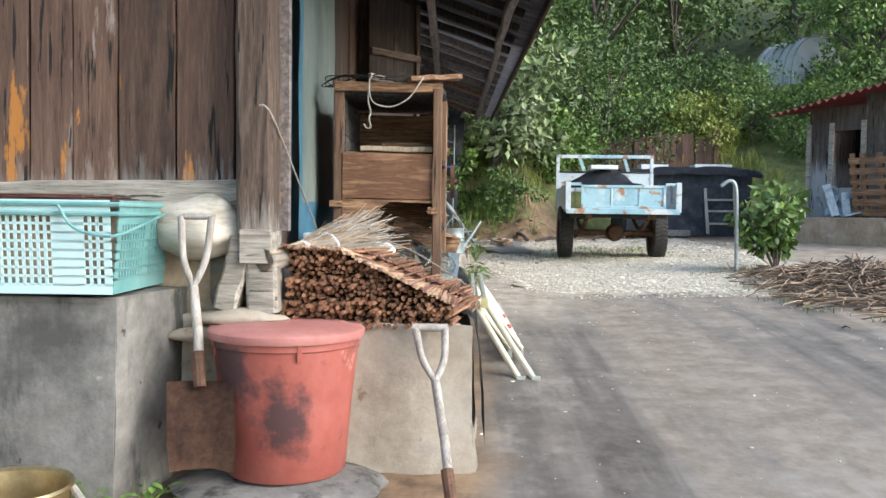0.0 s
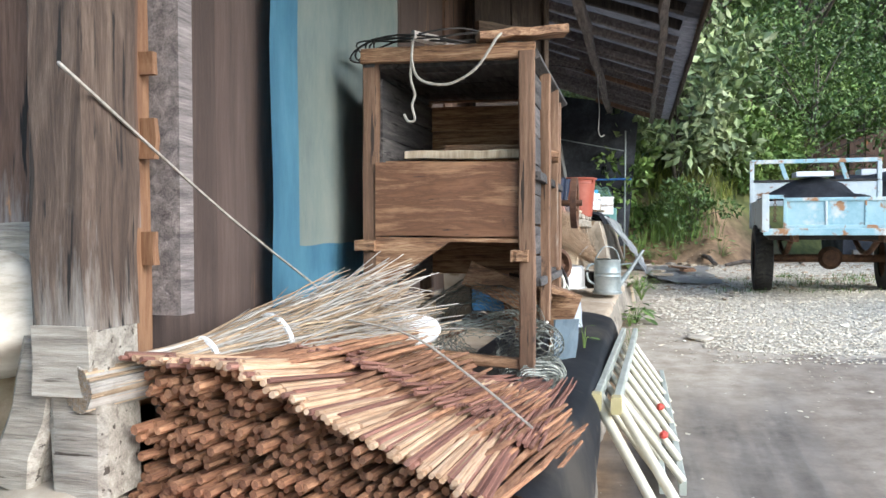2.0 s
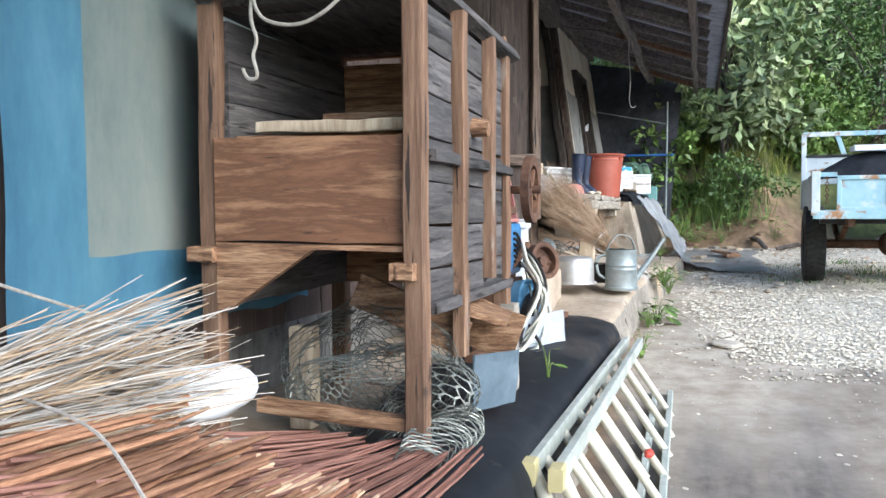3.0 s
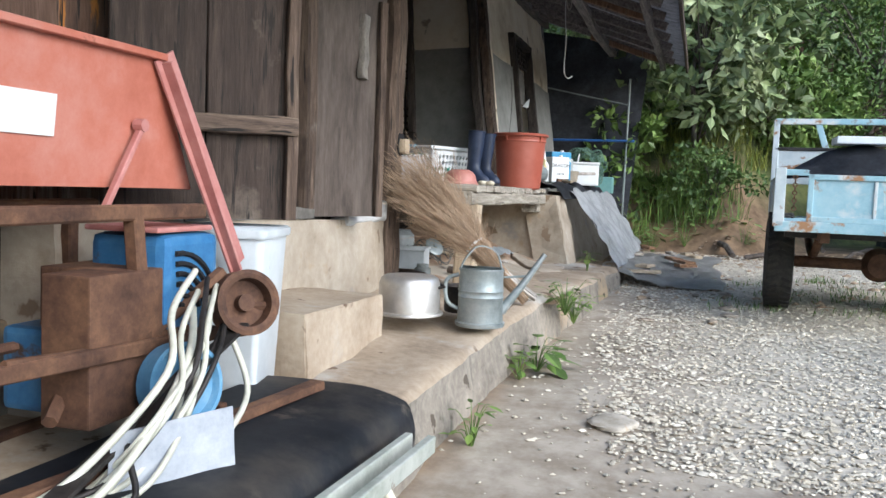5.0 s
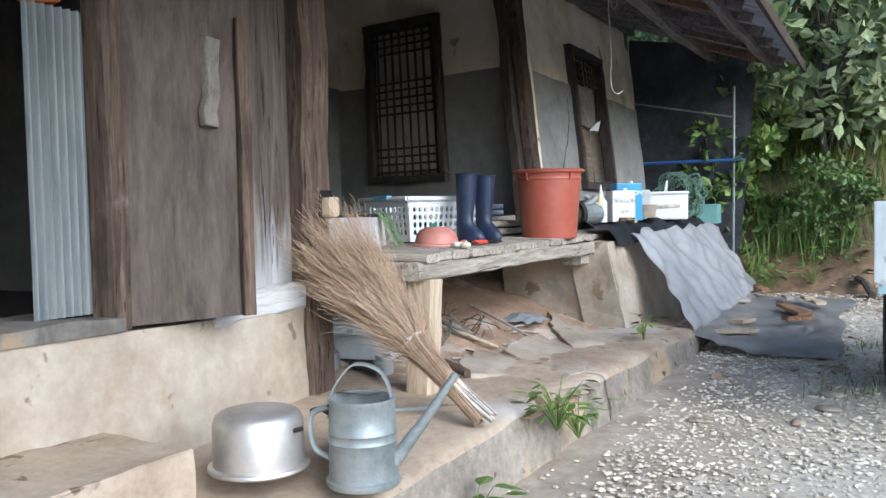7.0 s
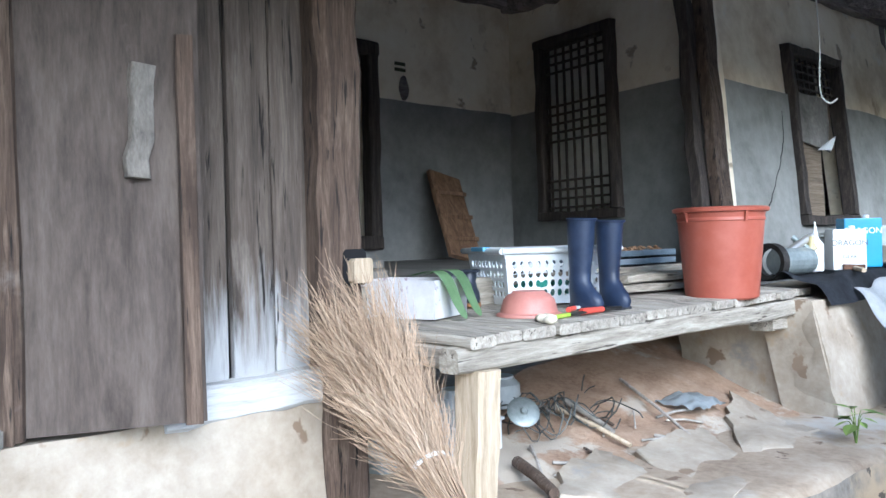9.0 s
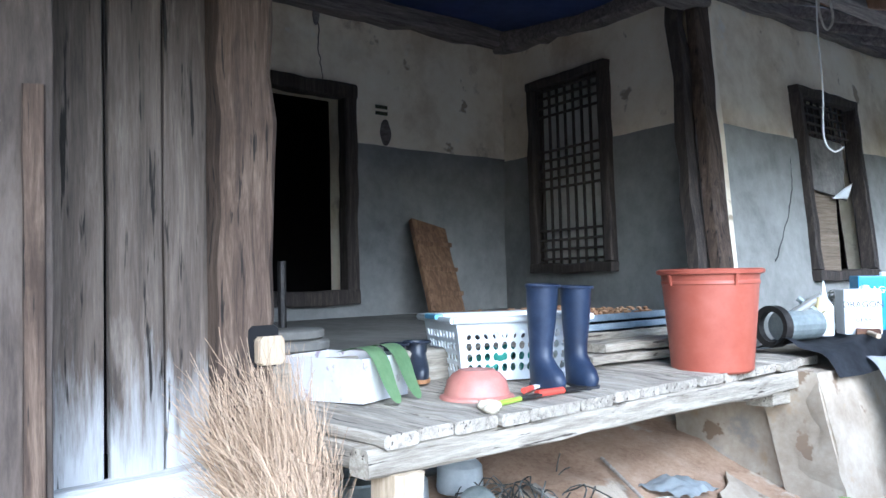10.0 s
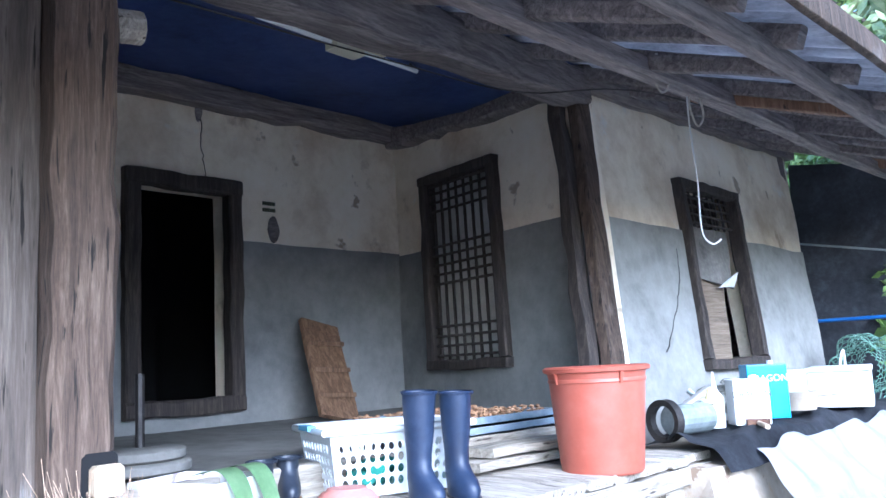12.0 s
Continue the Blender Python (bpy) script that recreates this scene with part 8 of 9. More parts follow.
grid(bm, lambda u, v: Vector((-0.55 + 1.1 * u, 0.0 + 0.85 * v, 0.98 + 0.26 * math.sin(u * 3.1) * math.sin(v * 3.1) + 0.05 * noise.noise(Vector((u * 6, v * 6, 0))))), 24, 20)
bmesh.ops.solidify(bm, geom=bm.faces[:], thickness=0.006)
o = single("black_tarp", bm, M_net, (3.0, 8.6, 0.05), "black net heaped in the trailer", "tarp", smoothed=60)
o2 = single("white_board", box(B(), (-0.3, 0.2, 1.27), (0.1, 0.5, 1.33), 0.01), M_white, (3.1, 8.6, 0.02), "white foam board on the trailer load", "foam board")

# ---- gravel and litter on the ground ----
def scatter(name, pts, sizes, material, label, category, flat=0.6, seed=3):
    """Many small stones in one mesh."""
    rs = np.random.RandomState(seed)
    base = np.array([(1, 0, 0), (0, 1, 0), (-1, 0, 0), (0, -1, 0), (0, 0, 1), (0, 0, -0.4), (0.7, 0.7, 0.55), (-0.7, -0.7, 0.5)])
    fc = np.array([(0, 6, 4), (6, 1, 4), (1, 2, 4), (2, 7, 4), (7, 3, 4), (3, 0, 4), (0, 1, 6), (2, 3, 7), (1, 0, 5), (2, 1, 5), (3, 2, 5), (0, 3, 5)])
    n = len(pts)
    s = np.array(sizes)[:, None, None]
    j = base[None] * rs.uniform(0.7, 1.25, (n, 8, 1)) * s
    j[:, :, 0] *= rs.uniform(0.8, 1.5, (n, 1))
    j[:, :, 2] *= flat
    a = rs.uniform(0, 6.28, (n, 1))
    c, sn = np.cos(a), np.sin(a)
    q = np.stack([j[:, :, 0] * c - j[:, :, 1] * sn, j[:, :, 0] * sn + j[:, :, 1] * c, j[:, :, 2]], 2) + np.array(pts)[:, None, :]
    me = bpy.data.meshes.new(name)
    me.from_pydata(q.reshape(-1, 3).tolist(), [], (fc[None] + 8 * np.arange(n)[:, None, None]).reshape(-1, 3).tolist())
    me.materials.append(material)
    return tagged(new(name, me), label, category, kind="stuff")


M_grav = mat("pale_gravel_stone", [(0.42, 0.37, 0.285), (0.58, 0.525, 0.42), (0.70, 0.66, 0.56)], 0.9, freq=9, bump=0.3, vary=0.25)
rs = np.random.RandomState(11)
pts, sz = [], []
while len(pts) < 42000:
    y = 4.4 + 8.4 * rs.rand() ** 1.5
    x = rs.uniform(0.95, 5.2)
    n1 = noise.noise(Vector((x * 0.9, y * 0.9, 2)))
    edge = 1.42 + 0.25 * n1 - 0.05 * (y - 5) + max(0, 5.2 - y) * 0.1
    p = 1.0 if x > edge else (0.25 if x > edge - 0.12 else 0.05)
    if y < 4.75 + 0.35 * n1:
        p *= 0.12
    if rs.rand() > p:
        continue
    pts.append((x, y, height(x, y) + 0.004))
    sz.append(0.005 + 0.012 * rs.rand() ** 1.8 + (0.014 if rs.rand() < 0.006 else 0))
scatter("gravel", pts, sz, M_grav, "loose pale crushed gravel over the yard", "gravel", 0.55)
pts, sz = [], []
for _ in range(1100):
    x, y = rs.uniform(0.9, 4.2), rs.uniform(-1.5, 4.8)
    if rs.rand() > 0.2 + 0.8 * (y > 3.5):
        continue
    pts.append((x, y, height(x, y) + 0.003))
    sz.append(0.004 + 0.010 * rs.rand() ** 3)
scatter("lane_grit", pts, sz, M_grav, "scattered grit and chips on the lane", "grit")
pts, sz = [], []
for _ in range(900):
    x, y = rs.uniform(0.95, 5.5), rs.uniform(8.5, 13.4)
    pts.append((x, y, height(x, y) + 0.004))
    sz.append(0.01 + 0.035 * rs.rand() ** 3)
scatter("rubble", pts, sz, M_clay, "brown rubble and clods along the bank foot", "rubble")
for i in range(14):
    x, y = rnd(1.15, 2.1), rnd(7.4, 11)
    bm = B()
    rock(bm, (x, y, height(x, y) + 0.012), (rnd(0.03, 0.08), rnd(0.03, 0.07), rnd(0.01, 0.02)), 300 + i, sub=2)
    single("flat_stone", bm, M_plast, (0, 0, 0), "flat grey stone lying at the gravel's edge", "stone", "flat stones", smoothed=50)
bm = B()
rock(bm, (1.50, 5.20, height(1.5, 5.2) + 0.005), (0.10, 0.13, 0.02), 390, sub=3)
single("plaster_lump", bm, M_boul, (0, 0, 0), "whitish flattened lump on the gravel", "lump", smoothed=60)


# ---- plants ----
def leaf_mat(name, a, b, c):
    m = mat(name, [a, b, c], 0.55, freq=1.2, bump=0, vary=0.45)
    bs_ = m.node_tree.nodes["Principled BSDF"]
    bs_.inputs["Transmission Weight"].default_value = 0.0
    bs_.inputs["Subsurface Weight"].default_value = 0.0
    return m


M_leafd = leaf_mat("dark_green_leaves", (0.028, 0.06, 0.014), (0.075, 0.135, 0.032), (0.16, 0.23, 0.06))
M_leafm = leaf_mat("mid_green_leaves", (0.05, 0.098, 0.02), (0.125, 0.205, 0.045), (0.25, 0.33, 0.085))
M_leafp = leaf_mat("pale_backed_leaves", (0.08, 0.12, 0.04), (0.18, 0.235, 0.095), (0.38, 0.42, 0.24))
M_leafy = leaf_mat("yellow_green_leaves", (0.10, 0.14, 0.02), (0.21, 0.245, 0.042), (0.38, 0.37, 0.085))
M_trunk = mat("grey_brown_bark", [(0.04, 0.03, 0.024), (0.09, 0.072, 0.058), (0.15, 0.13, 0.11)], 0.9, scale=(4, 4, 1), freq=4, bump=0.8)


def leaves(name, clumps, n, size, material, rs, parent=None, droop=0.0, wide=0.5):
    """Many folded leaves round clump centres (x, y, z, radius)."""
    cl = np.array(clumps)
    q = rs.normal(0, 1, (len(cl), n, 3))
    q /= np.linalg.norm(q, axis=2)[:, :, None]
    d = q + rs.normal(0, 0.7, q.shape)
    q = q * (cl[:, 3][:, None] * rs.uniform(0.35, 1.0, q.shape[:2]) ** 0.6)[:, :, None]
    q[:, :, 2] *= 0.75
    p = (q + cl[:, None, :3]).reshape(-1, 3)
    d[:, :, 2] -= droop
    d = d.reshape(-1, 3)
    d /= np.linalg.norm(d, axis=1)[:, None]
    s = np.cross(d, rs.normal(0, 1, d.shape))
    s /= np.linalg.norm(s, axis=1)[:, None] + 1e-9
    u = np.cross(s, d)
    l = size * rs.uniform(0.6, 1.3, (len(d), 1))
    v = np.stack([p, p + d * l * 0.5 + s * l * wide * 0.5 + u * l * 0.06, p + d * l, p + d * l * 0.5 - s * l * wide * 0.5 + u * l * 0.06], 1)
    k = 4 * np.arange(len(d))[:, None, None]
    me = bpy.data.meshes.new(name)
    me.from_pydata(v.reshape(-1, 3).tolist(), [], (np.array([(0, 1, 2), (0, 2, 3)])[None] + k).reshape(-1, 3).tolist())
    me.materials.append(material)
    ob = new(name, me)
    ob.parent = parent
    return ob


def tree(loc, h, spread, nc, nl, size, material, label, seed, trunk_h=0.35, r=0.08, low=0.2, name="tree"):
    """A tapered trunk with limbs and an uneven crown of leaf clumps."""
    rs = np.random.RandomState(seed)
    ob = thing(name, loc, label, "tree" if name == "tree" else "bush")
    bm = B()
    top = Vector((rs.uniform(-0.2, 0.2) * spread, rs.uniform(-0.2, 0.2) * spread, h * 0.85))
    mid = top * 0.5 + Vector((rs.uniform(-0.1, 0.1), rs.uniform(-0.1, 0.1), 0))
    tube(bm, curve([(0, 0, -0.2), tuple(mid), tuple(top)]), r, 8, r * 0.25)
    clumps = []
    for i in range(nc):
        a = rs.uniform(0, 2 * math.pi)
        f = rs.uniform(low, 1.0)
        rad = spread * math.sqrt(rs.rand()) * (0.55 + 0.6 * math.sin(math.pi * min(1, f * 0.95))) * rs.uniform(0.6, 1.15)
        c = Vector((math.cos(a) * rad, math.sin(a) * rad, h * f)) + top * 0.25 * f
        clumps.append((*c, spread * rs.uniform(0.16, 0.34)))
        if i % 3 == 0:
            st = Vector((0, 0, 0)).lerp(top, max(0.15, f * 0.7))
            tube(bm, curve([tuple(st), tuple(st.lerp(c, 0.5) + Vector((0, 0, 0.05 * h))), tuple(c)], 3), r * 0.35, 5, r * 0.08)
    smooth(part("trunk", bm, M_trunk, ob), 60)
    leaves("crown", clumps, nl, size, material, rs, ob)
    return ob


def put_tree(x, y, *a, **k):
    return tree((x, y, height(x, y) - 0.05), *a, **k)


put_tree(1.75, 14.6, 3.1, 1.35, 80, 52, 0.21, M_leafp, "broad-leaved bush with pale leaf undersides on the bank", 1, r=0.05, name="bush")
put_tree(0.95, 15.2, 3.4, 1.3, 66, 50, 0.20, M_leafp, "pale-leaved bush leaning over the bank", 2, r=0.05, name="bush")
put_tree(0.7, 14.0, 1.3, 0.8, 40, 50, 0.15, M_leafm, "low green bush on the bank foot", 3, r=0.03, low=0.05, name="bush")
put_tree(1.9, 13.7, 0.8, 0.6, 26, 50, 0.09, M_leafd, "low dark bush on the bank foot", 4, r=0.03, low=0.05, name="bush")
put_tree(2.9, 15.6, 1.3, 1.0, 44, 46, 0.15, M_leafm, "green bush on top of the bank", 5, r=0.03, low=0.05, name="bush")
put_tree(4.4, 17.4, 3.0, 1.7, 70, 60, 0.11, M_leafd, "dark green bush under the trees", 6, r=0.06, low=0.05, name="bush")
for i, (x, y, h, s, m) in enumerate(((2.6, 19.5, 6.5, 2.4, M_leafd), (5.0, 20.5, 6.0, 2.6, M_leafd), (0.2, 19.0, 6.5, 2.4, M_leafm), (7.6, 22.5, 5.5, 2.3, M_leafd), (-2.4, 18.5, 7.0, 2.6, M_leafm), (3.6, 24.5, 9.0, 3.2, M_leafm), (8.2, 27.5, 9.0, 3.4, M_leafd), (-1.5, 25.0, 9.5, 3.4, M_leafd), (13.0, 27.0, 9.0, 3.4, M_leafm), (17.0, 26.0, 9.0, 3.6, M_leafd), (12.5, 20.5, 3.6, 2.2, M_leafm), (15.5, 19.0, 4.2, 2.6, M_leafd), (-6.0, 22.0, 9.0, 3.4, M_leafd), (5.8, 31.0, 11.0, 3.8, M_leafm), (11.0, 34.0, 11.0, 4.0, M_leafy), (0.8, 32.0, 11.5, 4.0, M_leafm), (17.5, 33.0, 11.0, 4.2, M_leafd), (22.0, 28.0, 10.0, 4.0, M_leafm), (-9.0, 28.0, 11.0, 4.2, M_leafm), (15.0, 14.5, 3.0, 2.2, M_leafm), (19.0, 20.0, 6.0, 3.0, M_leafd), (24, 18, 8, 3.5, M_leafd))):
    put_tree(x, y, h, s, 84 if y < 24 else 72, 110 if y < 24 else 90, 0.16 if y < 24 else 0.25, m, ("dense dark green tree on the hillside", "leafy green tree on the hillside")[i % 2], 20 + i, r=0.12 + 0.01 * h, low=0.12)
for i, (x, y, m, s) in enumerate(((3.4, 16.4, M_leafm, 0.9), (5.6, 18.4, M_leafm, 1.2), (7.2, 18.8, M_leafy, 1.1), (9.0, 19.6, M_leafm, 1.3), (1.6, 16.6, M_leafd, 1.0), (2.4, 17.4, M_leafd, 1.2), (6.4, 19.8, M_leafd, 1.4), (10.5, 18.6, M_leafm, 1.2), (8.1, 20.5, M_leafd, 1.5), (12.2, 17.6, M_leafy, 1.1), (-0.6, 16.2, M_leafm, 1.3), (4.0, 18.9, M_leafm, 1.3))):
    put_tree(x, y, s * 1.3, s * 1.1, 56, 80, 0.11, m, ("low tangled green bush on the bank", "yellow-green scrub on the bank")[m is M_leafy], 60 + i, r=0.03, low=0.03, name="bush")
# trees behind the walker and beside the lane, closing the yard
for i, (x, y, h, s) in enumerate(((3.5, -16, 9, 3.6), (-4, -14, 9, 3.6), (16, 12, 5, 2.6))):
    put_tree(x, y, h, s, 50, 40, 0.32, M_leafm, "leafy green tree closing the yard", 90 + i, r=0.2)


def blades(name, spots, n, h, material, label, rs, spread=0.08, w=0.006):
    vs, fs = [], []
    k = 0
    for x, y in spots:
        z = height(x, y)
        for _ in range(n):
            a = rs.uniform(0, 6.28)
            b = np.array((x + rs.normal(0, spread), y + rs.normal(0, spread), z - 0.01))
            l = h * rs.uniform(0.5, 1.2)
            d = np.array((math.cos(a) * 0.35, math.sin(a) * 0.35, 1.0)) * l
            s = np.array((-math.sin(a), math.cos(a), 0)) * w
            vs += [b - s, b + s, b + d * 0.6 + s * 0.8, b + d * 0.6 - s * 0.8, b + d + np.array((math.cos(a), math.sin(a), -0.3)) * l * 0.2]
            fs += [(k, k + 1, k + 2, k + 3), (k + 3, k + 2, k + 4)]
            k += 5
    me = bpy.data.meshes.new(name)
    me.from_pydata([tuple(v) for v in vs], [], fs)
    me.materials.append(material)
    return tagged(new(name, me), label, "grass", kind="stuff")


rs = np.random.RandomState(5)
spots = []
while len(spots) < 420:
    x, y = rs.uniform(-1, 9), rs.uniform(13.2, 20)
    d = y - 13.0 - float(np.interp(x, [-20, 0, 2.2, 5.0, 8, 14], [3, 0.6, 0, 3.2, 3.4, 2]))
    if d > 1.3 or (d > 0.3 and rs.rand() < 0.12):
        spots.append((x, y))
blades("grass", spots, 26, 0.42, M_leafy, "long yellow-green grass on the bank", rs)
spots = [(rs.uniform(1.0, 2.3), rs.uniform(13.4, 14.4)) for _ in range(50)]
blades("grass", spots, 18, 0.45, M_leafm, "long green grass on the bank foot", rs)
spots = [(rs.uniform(2.0, 4.2), rs.uniform(8.3, 10.5)) for _ in range(60)] + [(rs.uniform(3.6, 5.5), rs.uniform(3.0, 6.5)) for _ in range(30)]
blades("grass", spots, 14, 0.07, M_leafm, "short grass and moss under the trailer", rs, 0.1, 0.004)


def weed(loc, nl, size, spread, label, seed, material=M_leafm, stem=0.12):
    """A small plant: stems with broad pointed leaves."""
    rs = np.random.RandomState(seed)
    ob = thing("weed", loc, label, "weed")
    bs_, bl = B(), B()
    for i in range(nl):
        a = rs.uniform(0, 6.28)
        e = Vector((math.cos(a) * spread * rs.uniform(0.3, 1), math.sin(a) * spread * rs.uniform(0.3, 1), stem * rs.uniform(0.3, 1.4)))
        tube(bs_, curve([(0, 0, -0.02), tuple(e * 0.5 + Vector((0, 0, 0.03))), tuple(e)], 2), 0.003, 4, 0.0015)
        d = Vector((math.cos(a), math.sin(a), rs.uniform(-0.35, 0.3))).normalized()
        s = d.cross(Vector((0, 0, 1))).normalized()
        u = s.cross(d)
        l = size * rs.uniform(0.6, 1.2)
        rows = [(0.0, 0.0), (0.2, 0.2), (0.45, 0.27), (0.75, 0.17), (1.0, 0.0)]
        left = [bl.verts.new(e + d * l * f - s * l * w + u * (0.10 * l * w - 0.12 * l * f * f)) for f, w in rows[1:-1]]
        midv = [bl.verts.new(e + d * l * f - u * 0.12 * l * f * f) for f, w in rows]
        right = [bl.verts.new(e + d * l * f + s * l * w + u * (0.10 * l * w - 0.12 * l * f * f)) for f, w in rows[1:-1]]
        for sd in (left, right):
            bl.faces.new((midv[0], midv[1], sd[0]))
            bl.faces.new((midv[1], midv[2], sd[1], sd[0]))
            bl.faces.new((midv[2], midv[3], sd[2], sd[1]))
            bl.faces.new((midv[3], midv[4], sd[2]))
    tagged(part("stem", bs_, M_leafm, ob), kind="stuff")
    smooth(part("leaves", bl, material, ob), 60)
    return ob


weed((1.03, 5.95, height(1.03, 5.95)), 26, 0.13, 0.13, "broad-leaved green weed against the terrace foot", 1)
weed((0.98, 5.75, height(0.98, 5.75)), 16, 0.08, 0.10, "small green weed against the terrace foot", 2)
weed((1.05, 6.75, 0.10), 40, 0.07, 0.16, "bushy green weed growing from the terrace edge", 3, stem=0.16)
weed((1.08, 6.95, 0.02), 30, 0.06, 0.14, "bushy green weed at the terrace edge", 4)
weed((1.0, 4.75, height(1.0, 4.75)), 16, 0.06, 0.09, "dusty green weed at the terrace corner", 5)
weed((-0.58, -0.42, -0.58), 14, 0.06, 0.08, "small green weed by the concrete block", 6)
weed((-0.36, -0.42, -0.58), 22, 0.06, 0.10, "tuft of green weeds by the concrete block", 7)
weed((0.93, 8.75, 0.18), 12, 0.10, 0.05, "thin green grass tuft on the terrace", 8)
weed((0.80, 2.62, 0.12), 5, 0.05, 0.03, "tiny green sprout on the rubber sheet", 9)
for i in range(5):
    weed((1.0 + 0.35 * i + rnd(-0.1, 0.1), 12.9 + rnd(-0.2, 0.6), height(1.0 + 0.35 * i, 13.2) - 0.02), 24, 0.14, 0.22, "leafy green weed at the bank foot", 30 + i, stem=0.3)

sh = thing("shrub", (4.55, 6.25, height(4.55, 6.25)), "young broad-leaved shrub beside a pole", "shrub")
bm = B()
cl = []
for i in range(9):
    a = rnd(0, 6.28)
    e = Vector((math.cos(a) * rnd(0.1, 0.4), math.sin(a) * rnd(0.1, 0.4), rnd(0.45, 0.95)))
    tube(bm, curve([(0, 0, -0.03), tuple(e * 0.5), tuple(e)], 3), 0.012, 6, 0.004)
    cl += [(*(e * f), 0.16) for f in (0.6, 0.85, 1.0)]
part("stem", bm, M_trunk, sh)
leaves("foliage", cl, 26, 0.13, M_leafm, np.random.RandomState(8), sh, droop=0.4, wide=0.6)
pole = thing("bent_pole", (4.05, 6.15, height(4.05, 6.15)), "grey metal pole with a bent top", "pole")
bm = B()
tube(bm, curve([(0, 0, -0.02), (-0.01, 0, 0.6), (-0.03, 0, 0.98), (-0.10, 0, 1.06), (-0.2, 0, 1.0)]), 0.022, 10)
smooth(part("tube", bm, M_galv, pole), 60)
# heap of dry stalks
bm = B()
rs = np.random.RandomState(9)
for i in range(800):
    x, y = 4.75 + rs.normal(0, 0.5), 4.75 + rs.normal(0, 0.7)
    if x < 3.75:
        continue
    z = height(x, y) + 0.02 + 0.22 * math.exp(-((x - 5.0) ** 2 + (y - 4.9) ** 2) * 1.2) * rs.rand()
    a = rs.uniform(-1.6, 1.6)
    l = rs.uniform(0.08, 0.30)
    d = Vector((math.cos(a) * l, math.sin(a) * l, rs.uniform(-0.05, 0.10)))
    p = Vector((x, y, z))
    tube(bm, [p - d, p + Vector((0, 0, rs.uniform(0, 0.03))), p + d], rs.uniform(0.004, 0.011), 5)
single("stalk_heap", bm, mat("rotting_brown_stalks", [(0.10, 0.065, 0.042), (0.22, 0.155, 0.105), (0.38, 0.30, 0.215)], 0.9, freq=6, vary=0.4), (0, 0, 0), "heap of dry brown stalks beside the lane", "stalks", kind="stuff")

# ---- far yard: net-covered pen, shed, tunnel, fence ----
pn = thing("net_pen", (5.55, 13.9, height(5.55, 13.9)), "low pen covered with black shade net", "pen")
bm = B()
slab(bm, [(-1.3, -0.75, 0.0), (1.15, -0.75, 0.0), (1.15, -0.75, 1.32), (-1.3, -0.75, 1.25)], 0.02, (30, 14), 0.04, 3)
slab(bm, [(1.15, -0.75, 0.0), (1.25, 0.9, 0.0), (1.25, 0.9, 1.25), (1.15, -0.75, 1.32)], 0.02, (20, 14), 0.04, 3)
slab(bm, [(-1.3, 0.9, 0.0), (-1.3, -0.75, 0.0), (-1.3, -0.75, 1.25), (-1.3, 0.9, 1.2)], 0.02, (20, 14), 0.04, 3)
part("side_net", bm, M_net, pn)
bm = B()
grid(bm, lambda u, v: Vector((-1.4 + 2.75 * u, -0.85 + 1.85 * v, 1.30 + 0.08 * math.sin(u * 3) - 0.10 * (1 if v < 0.03 else 0) - 0.06 * (1 if v < 0.08 else 0) + 0.04 * noise.noise(Vector((u * 8, v * 6, 0))))), 30, 30)
bmesh.ops.solidify(bm, geom=bm.faces[:], thickness=0.006)
smooth(part("roof_net", bm, M_net, pn), 60)
gate_ = part("gate", B(), M_bark, pn)
for p, q in (((0.30, -0.8, 0.05), (0.22, -0.8, 0.95)), ((0.85, -0.8, 0.05), (0.80, -0.8, 1.0)), ((0.28, -0.8, 0.25), (0.84, -0.8, 0.25)), ((0.26, -0.8, 0.5), (0.83, -0.8, 0.5)), ((0.25, -0.8, 0.72), (0.82, -0.8, 0.72))):
    bm = B()
    timber(bm, p, q, 0.06, 0.04, segs=3)
    part("gate_bar", bm, M_bark, gate_)
bm = B()
box(bm, (-1.0, -0.6, 1.32), (-0.45, -0.2, 1.42), 0.01)
part("foam_lid", bm, M_white, pn, "white foam lid")
bm = B()
box(bm, (0.1, -0.5, 1.34), (0.85, -0.1, 1.44), 0.01)
part("foam_lid", bm, M_white, pn, "white foam lid")
bm = B()
box(bm, (-1.2, -1.0, 0.0), (-0.1, -0.85, 0.12), 0.01)
part("grey_kerb", bm, M_conc, pn)

hz_ = height(8.3, 11.8)
shd = thing("old_shed", (7.3, 11.9, hz_ + 0.35), "old wooden shed with a rusty red iron roof", "shed", rz=-58)
for a, b in (((0, 0, 0.0), (0.45, 0.12, 1.98)), ((1.05, 0, 0.0), (4.0, 0.12, 2.15)), ((0.45, 0, 1.55), (1.05, 0.12, 1.98)), ((0.45, 0, 0), (1.05, 0.12, 0.55)), ((0, 0.12, 0), (0.12, 3.5, 1.9)), ((3.9, 0.12, 0), (4, 3.5, 1.9)), ((0, 3.4, 0), (4, 3.5, 2.2))):
    bm = B()
    box(bm, a, b)
    part("wall", bm, M_midp, shd)
# black panel put behind the doorway as its darkness
bm = B()
box(bm, (0.12, 1.2, 0), (3.9, 1.25, 1.9))
part("dark_inside", bm, M_black, shd)
bm = B()
grid(bm, lambda u, v: Vector((-0.45 + 4.9 * u, -0.60 + 3.2 * v, 1.85 + 0.75 * u + 0.50 * v + 0.03 * math.sin(u * 5.2 / 0.16 * 2 * math.pi))), 260, 4)
bmesh.ops.solidify(bm, geom=bm.faces[:], thickness=0.006)
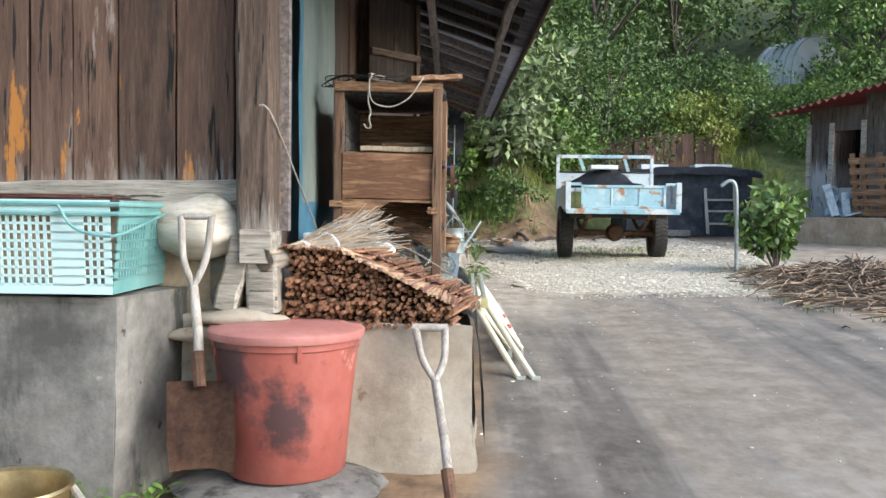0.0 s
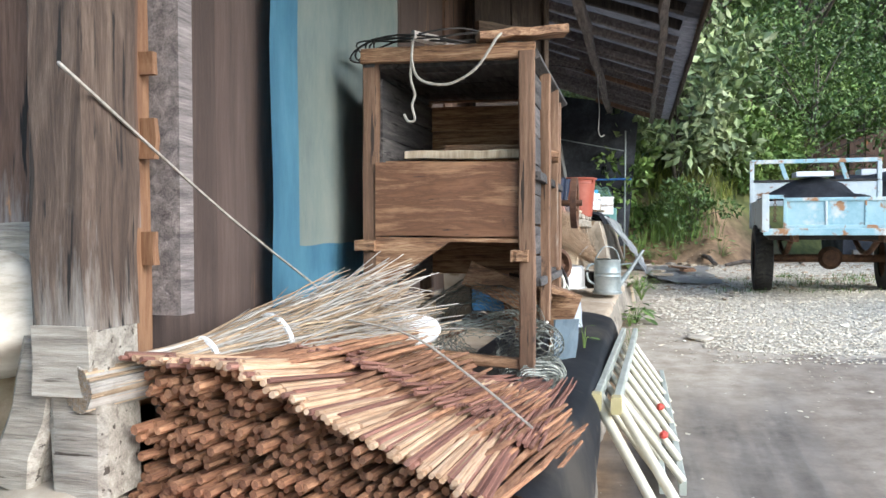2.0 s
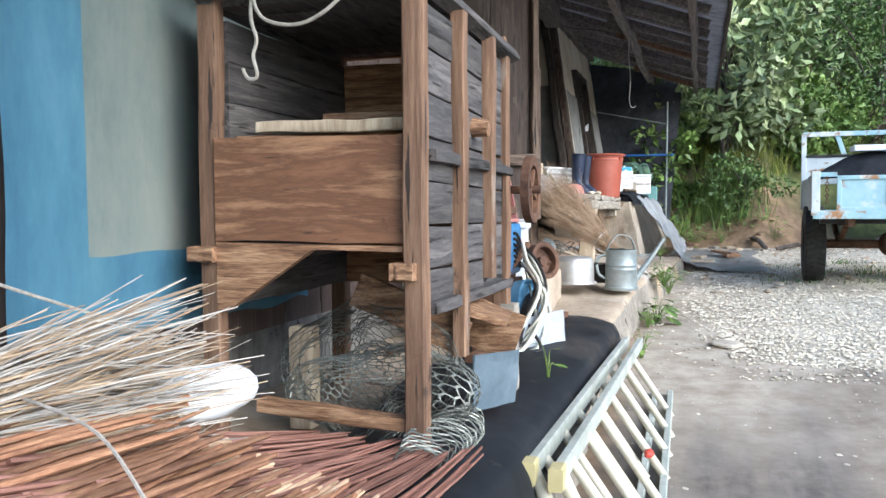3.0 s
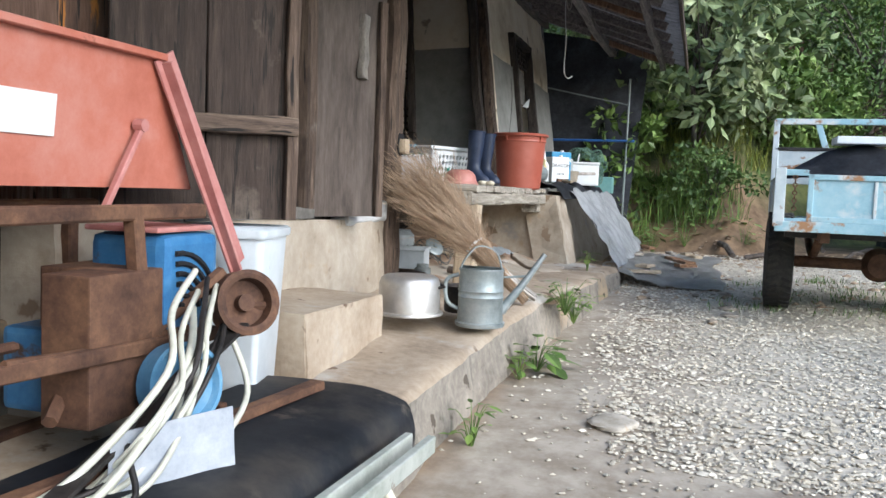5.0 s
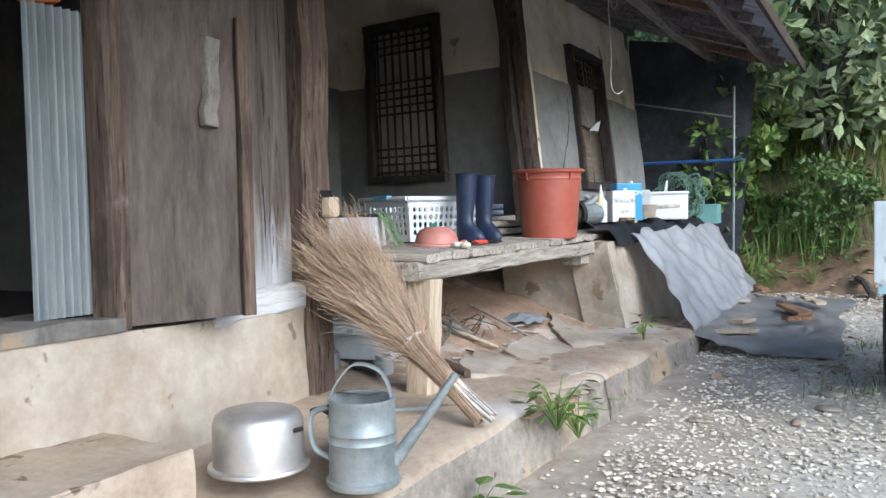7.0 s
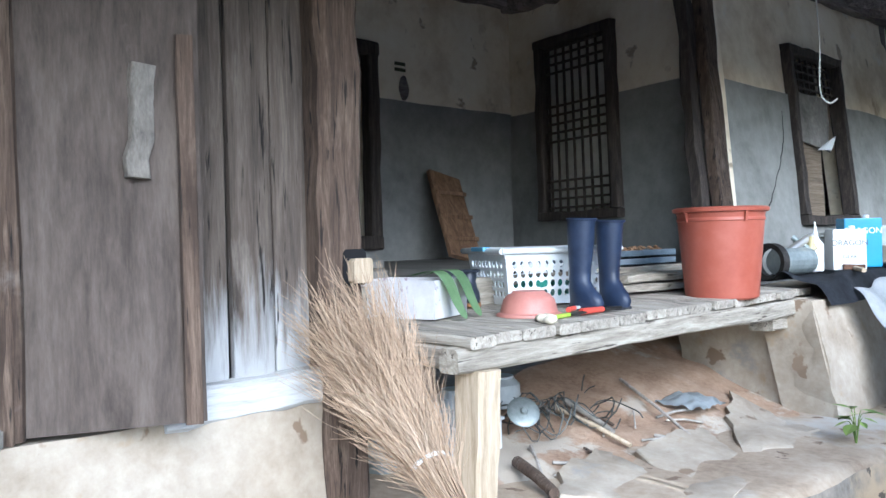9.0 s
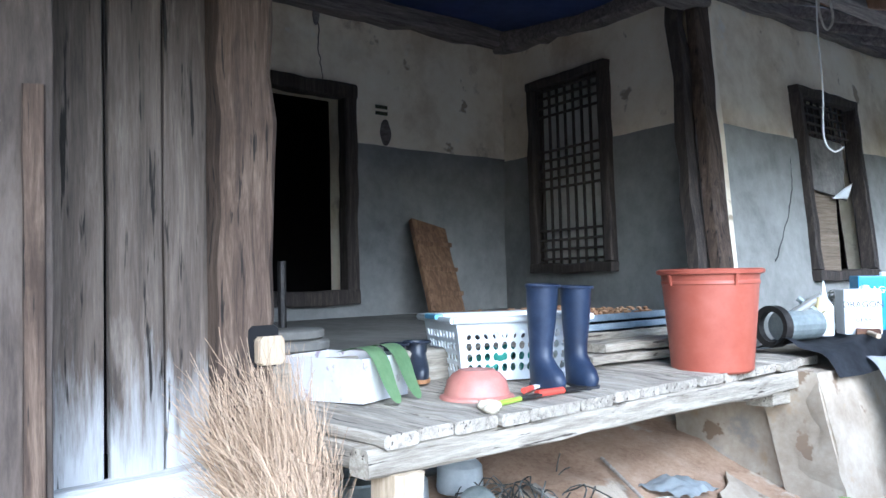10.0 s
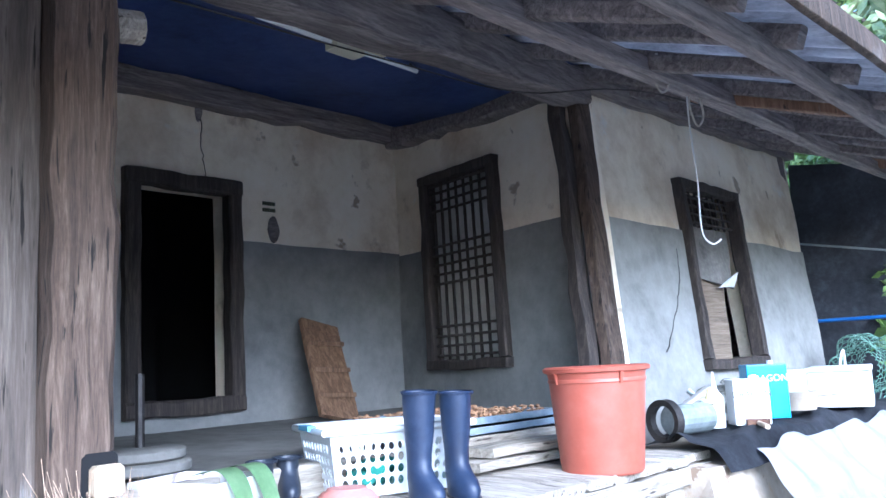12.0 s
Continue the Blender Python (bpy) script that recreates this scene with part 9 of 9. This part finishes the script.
M_redroof = mat("rusty_red_iron", [(0.13, 0.035, 0.025), (0.24, 0.06, 0.045), (0.32, 0.10, 0.075)], 0.6, freq=1.5, scale=(1, 0.5, 1), bump=0.1)
smooth(part("roof", bm, M_redroof, shd, "rusty red corrugated iron roof"), 60)
for x in (0.0, 0.45, 1.05):
    bm = B()
    timber(bm, (x, -0.03, 0), (x, -0.03, 1.7), 0.08, 0.06, up=(0, 1, 0), segs=4)
    part("stud", bm, M_greyx, shd)
bm = B()
box(bm, (-0.2, -0.9, -0.9), (4.2, 0.0, 0.02), 0.02)
structure("shed_platform", bm, M_clay, "packed earth platform before the shed", "platform").matrix_basis = pose(7.3, 11.9, hz_ + 0.35, 0, 0, -58)
for k in range(2):
    pal = thing("wooden_pallet", (8.02 + 0.10 * k, 10.62 - 0.14 * k, hz_ + 0.38), "brown wooden pallet leaning on the shed", "pallet", "leaning pallets", rx=14, rz=-50)
    for i in range(6):
        bm = B()
        timber(bm, (-0.5, 0, 0.08 + 0.18 * i), (0.5, 0, 0.08 + 0.18 * i), 0.02, 0.11, segs=2)
        part("slat", bm, M_pine, pal)
    for x in (-0.45, 0, 0.45):
        bm = B()
        timber(bm, (x, 0.05, 0), (x, 0.05, 1.1), 0.08, 0.06, up=(0, 1, 0), segs=2)
        part("bearer", bm, M_pine, pal)
bm = B()
for i in range(9):
    a = Vector((7.35 + rnd(-0.15, 0.3), 11.05 + rnd(-0.2, 0.2), hz_ + 0.40))
    timber(bm, a, a + Vector((rnd(-0.2, 0.5), 0.1, rnd(0.1, 0.55))), 0.14, 0.03, segs=2)
single("scrap_pile", bm, mat("mixed_scrap", [(0.10, 0.09, 0.08), (0.30, 0.36, 0.40), (0.5, 0.55, 0.58)], 0.7, freq=2, vary=0.4), (0, 0, 0), "pile of mixed grey and blue scrap by the shed", "scrap", kind="stuff")
tn = thing("polytunnel", (11.2, 23.5, height(11.2, 23.5) + 0.2), "white plastic-covered garden tunnel on the hillside", "polytunnel", rz=25)
bm = B()
grid(bm, lambda u, v: Vector((1.1 * math.cos(math.pi * u), -1.5 + 1.5 * v, 1.5 * math.sin(math.pi * u) ** 0.75 + 0.03 * math.cos(v * 40))), 24, 40)
f0 = [bm.verts.new((1.1 * math.cos(math.pi * i / 24), -1.5, 1.5 * math.sin(math.pi * i / 24) ** 0.75)) for i in range(25)]
bm.faces.new(f0)
smooth(part("cover", bm, M_film, tn), 60)
for k in range(6):
    bm = B()
    tube(bm, [(1.11 * math.cos(t), -1.5 + 0.30 * k, 1.51 * math.sin(t) ** 0.75) for t in np.linspace(0, math.pi, 20)], 0.02, 6)
    part("hoop", bm, M_galv, tn)
fence = thing("plank_fence", (0, 0, 0), "dark weathered plank fence among the trees", "fence")
x = 1.2
while x < 7.5:
    w = rnd(0.12, 0.2)
    y = 17.3 + 0.10 * (x - 1.2)
    z = height(x, y)
    bm = B()
    timber(bm, (x, y, z - 0.1), (x + rnd(-0.03, 0.03), y, z + 1.15 + rnd(-0.12, 0.1)), w - 0.01, 0.03, up=(0, 1, 0), segs=3)
    part("plank", bm, M_board, fence)
    x += w
for i in range(7):
    bm = B()
    a = Vector((rnd(2.2, 4.2), rnd(12.0, 13.6), 0))
    q = a + Vector((rnd(-0.6, 0.6), rnd(-0.4, 0.6), 0))
    a.z, q.z = height(a.x, a.y) + 0.03, height(q.x, q.y) + 0.05
    tube(bm, [a, a.lerp(q, 0.5) + Vector((0, 0, 0.04)), q], rnd(0.015, 0.04), 7)
    single("dead_branch", bm, M_trunk, (0, 0, 0), "dead grey branch lying at the bank foot", "branch", "dead branches")
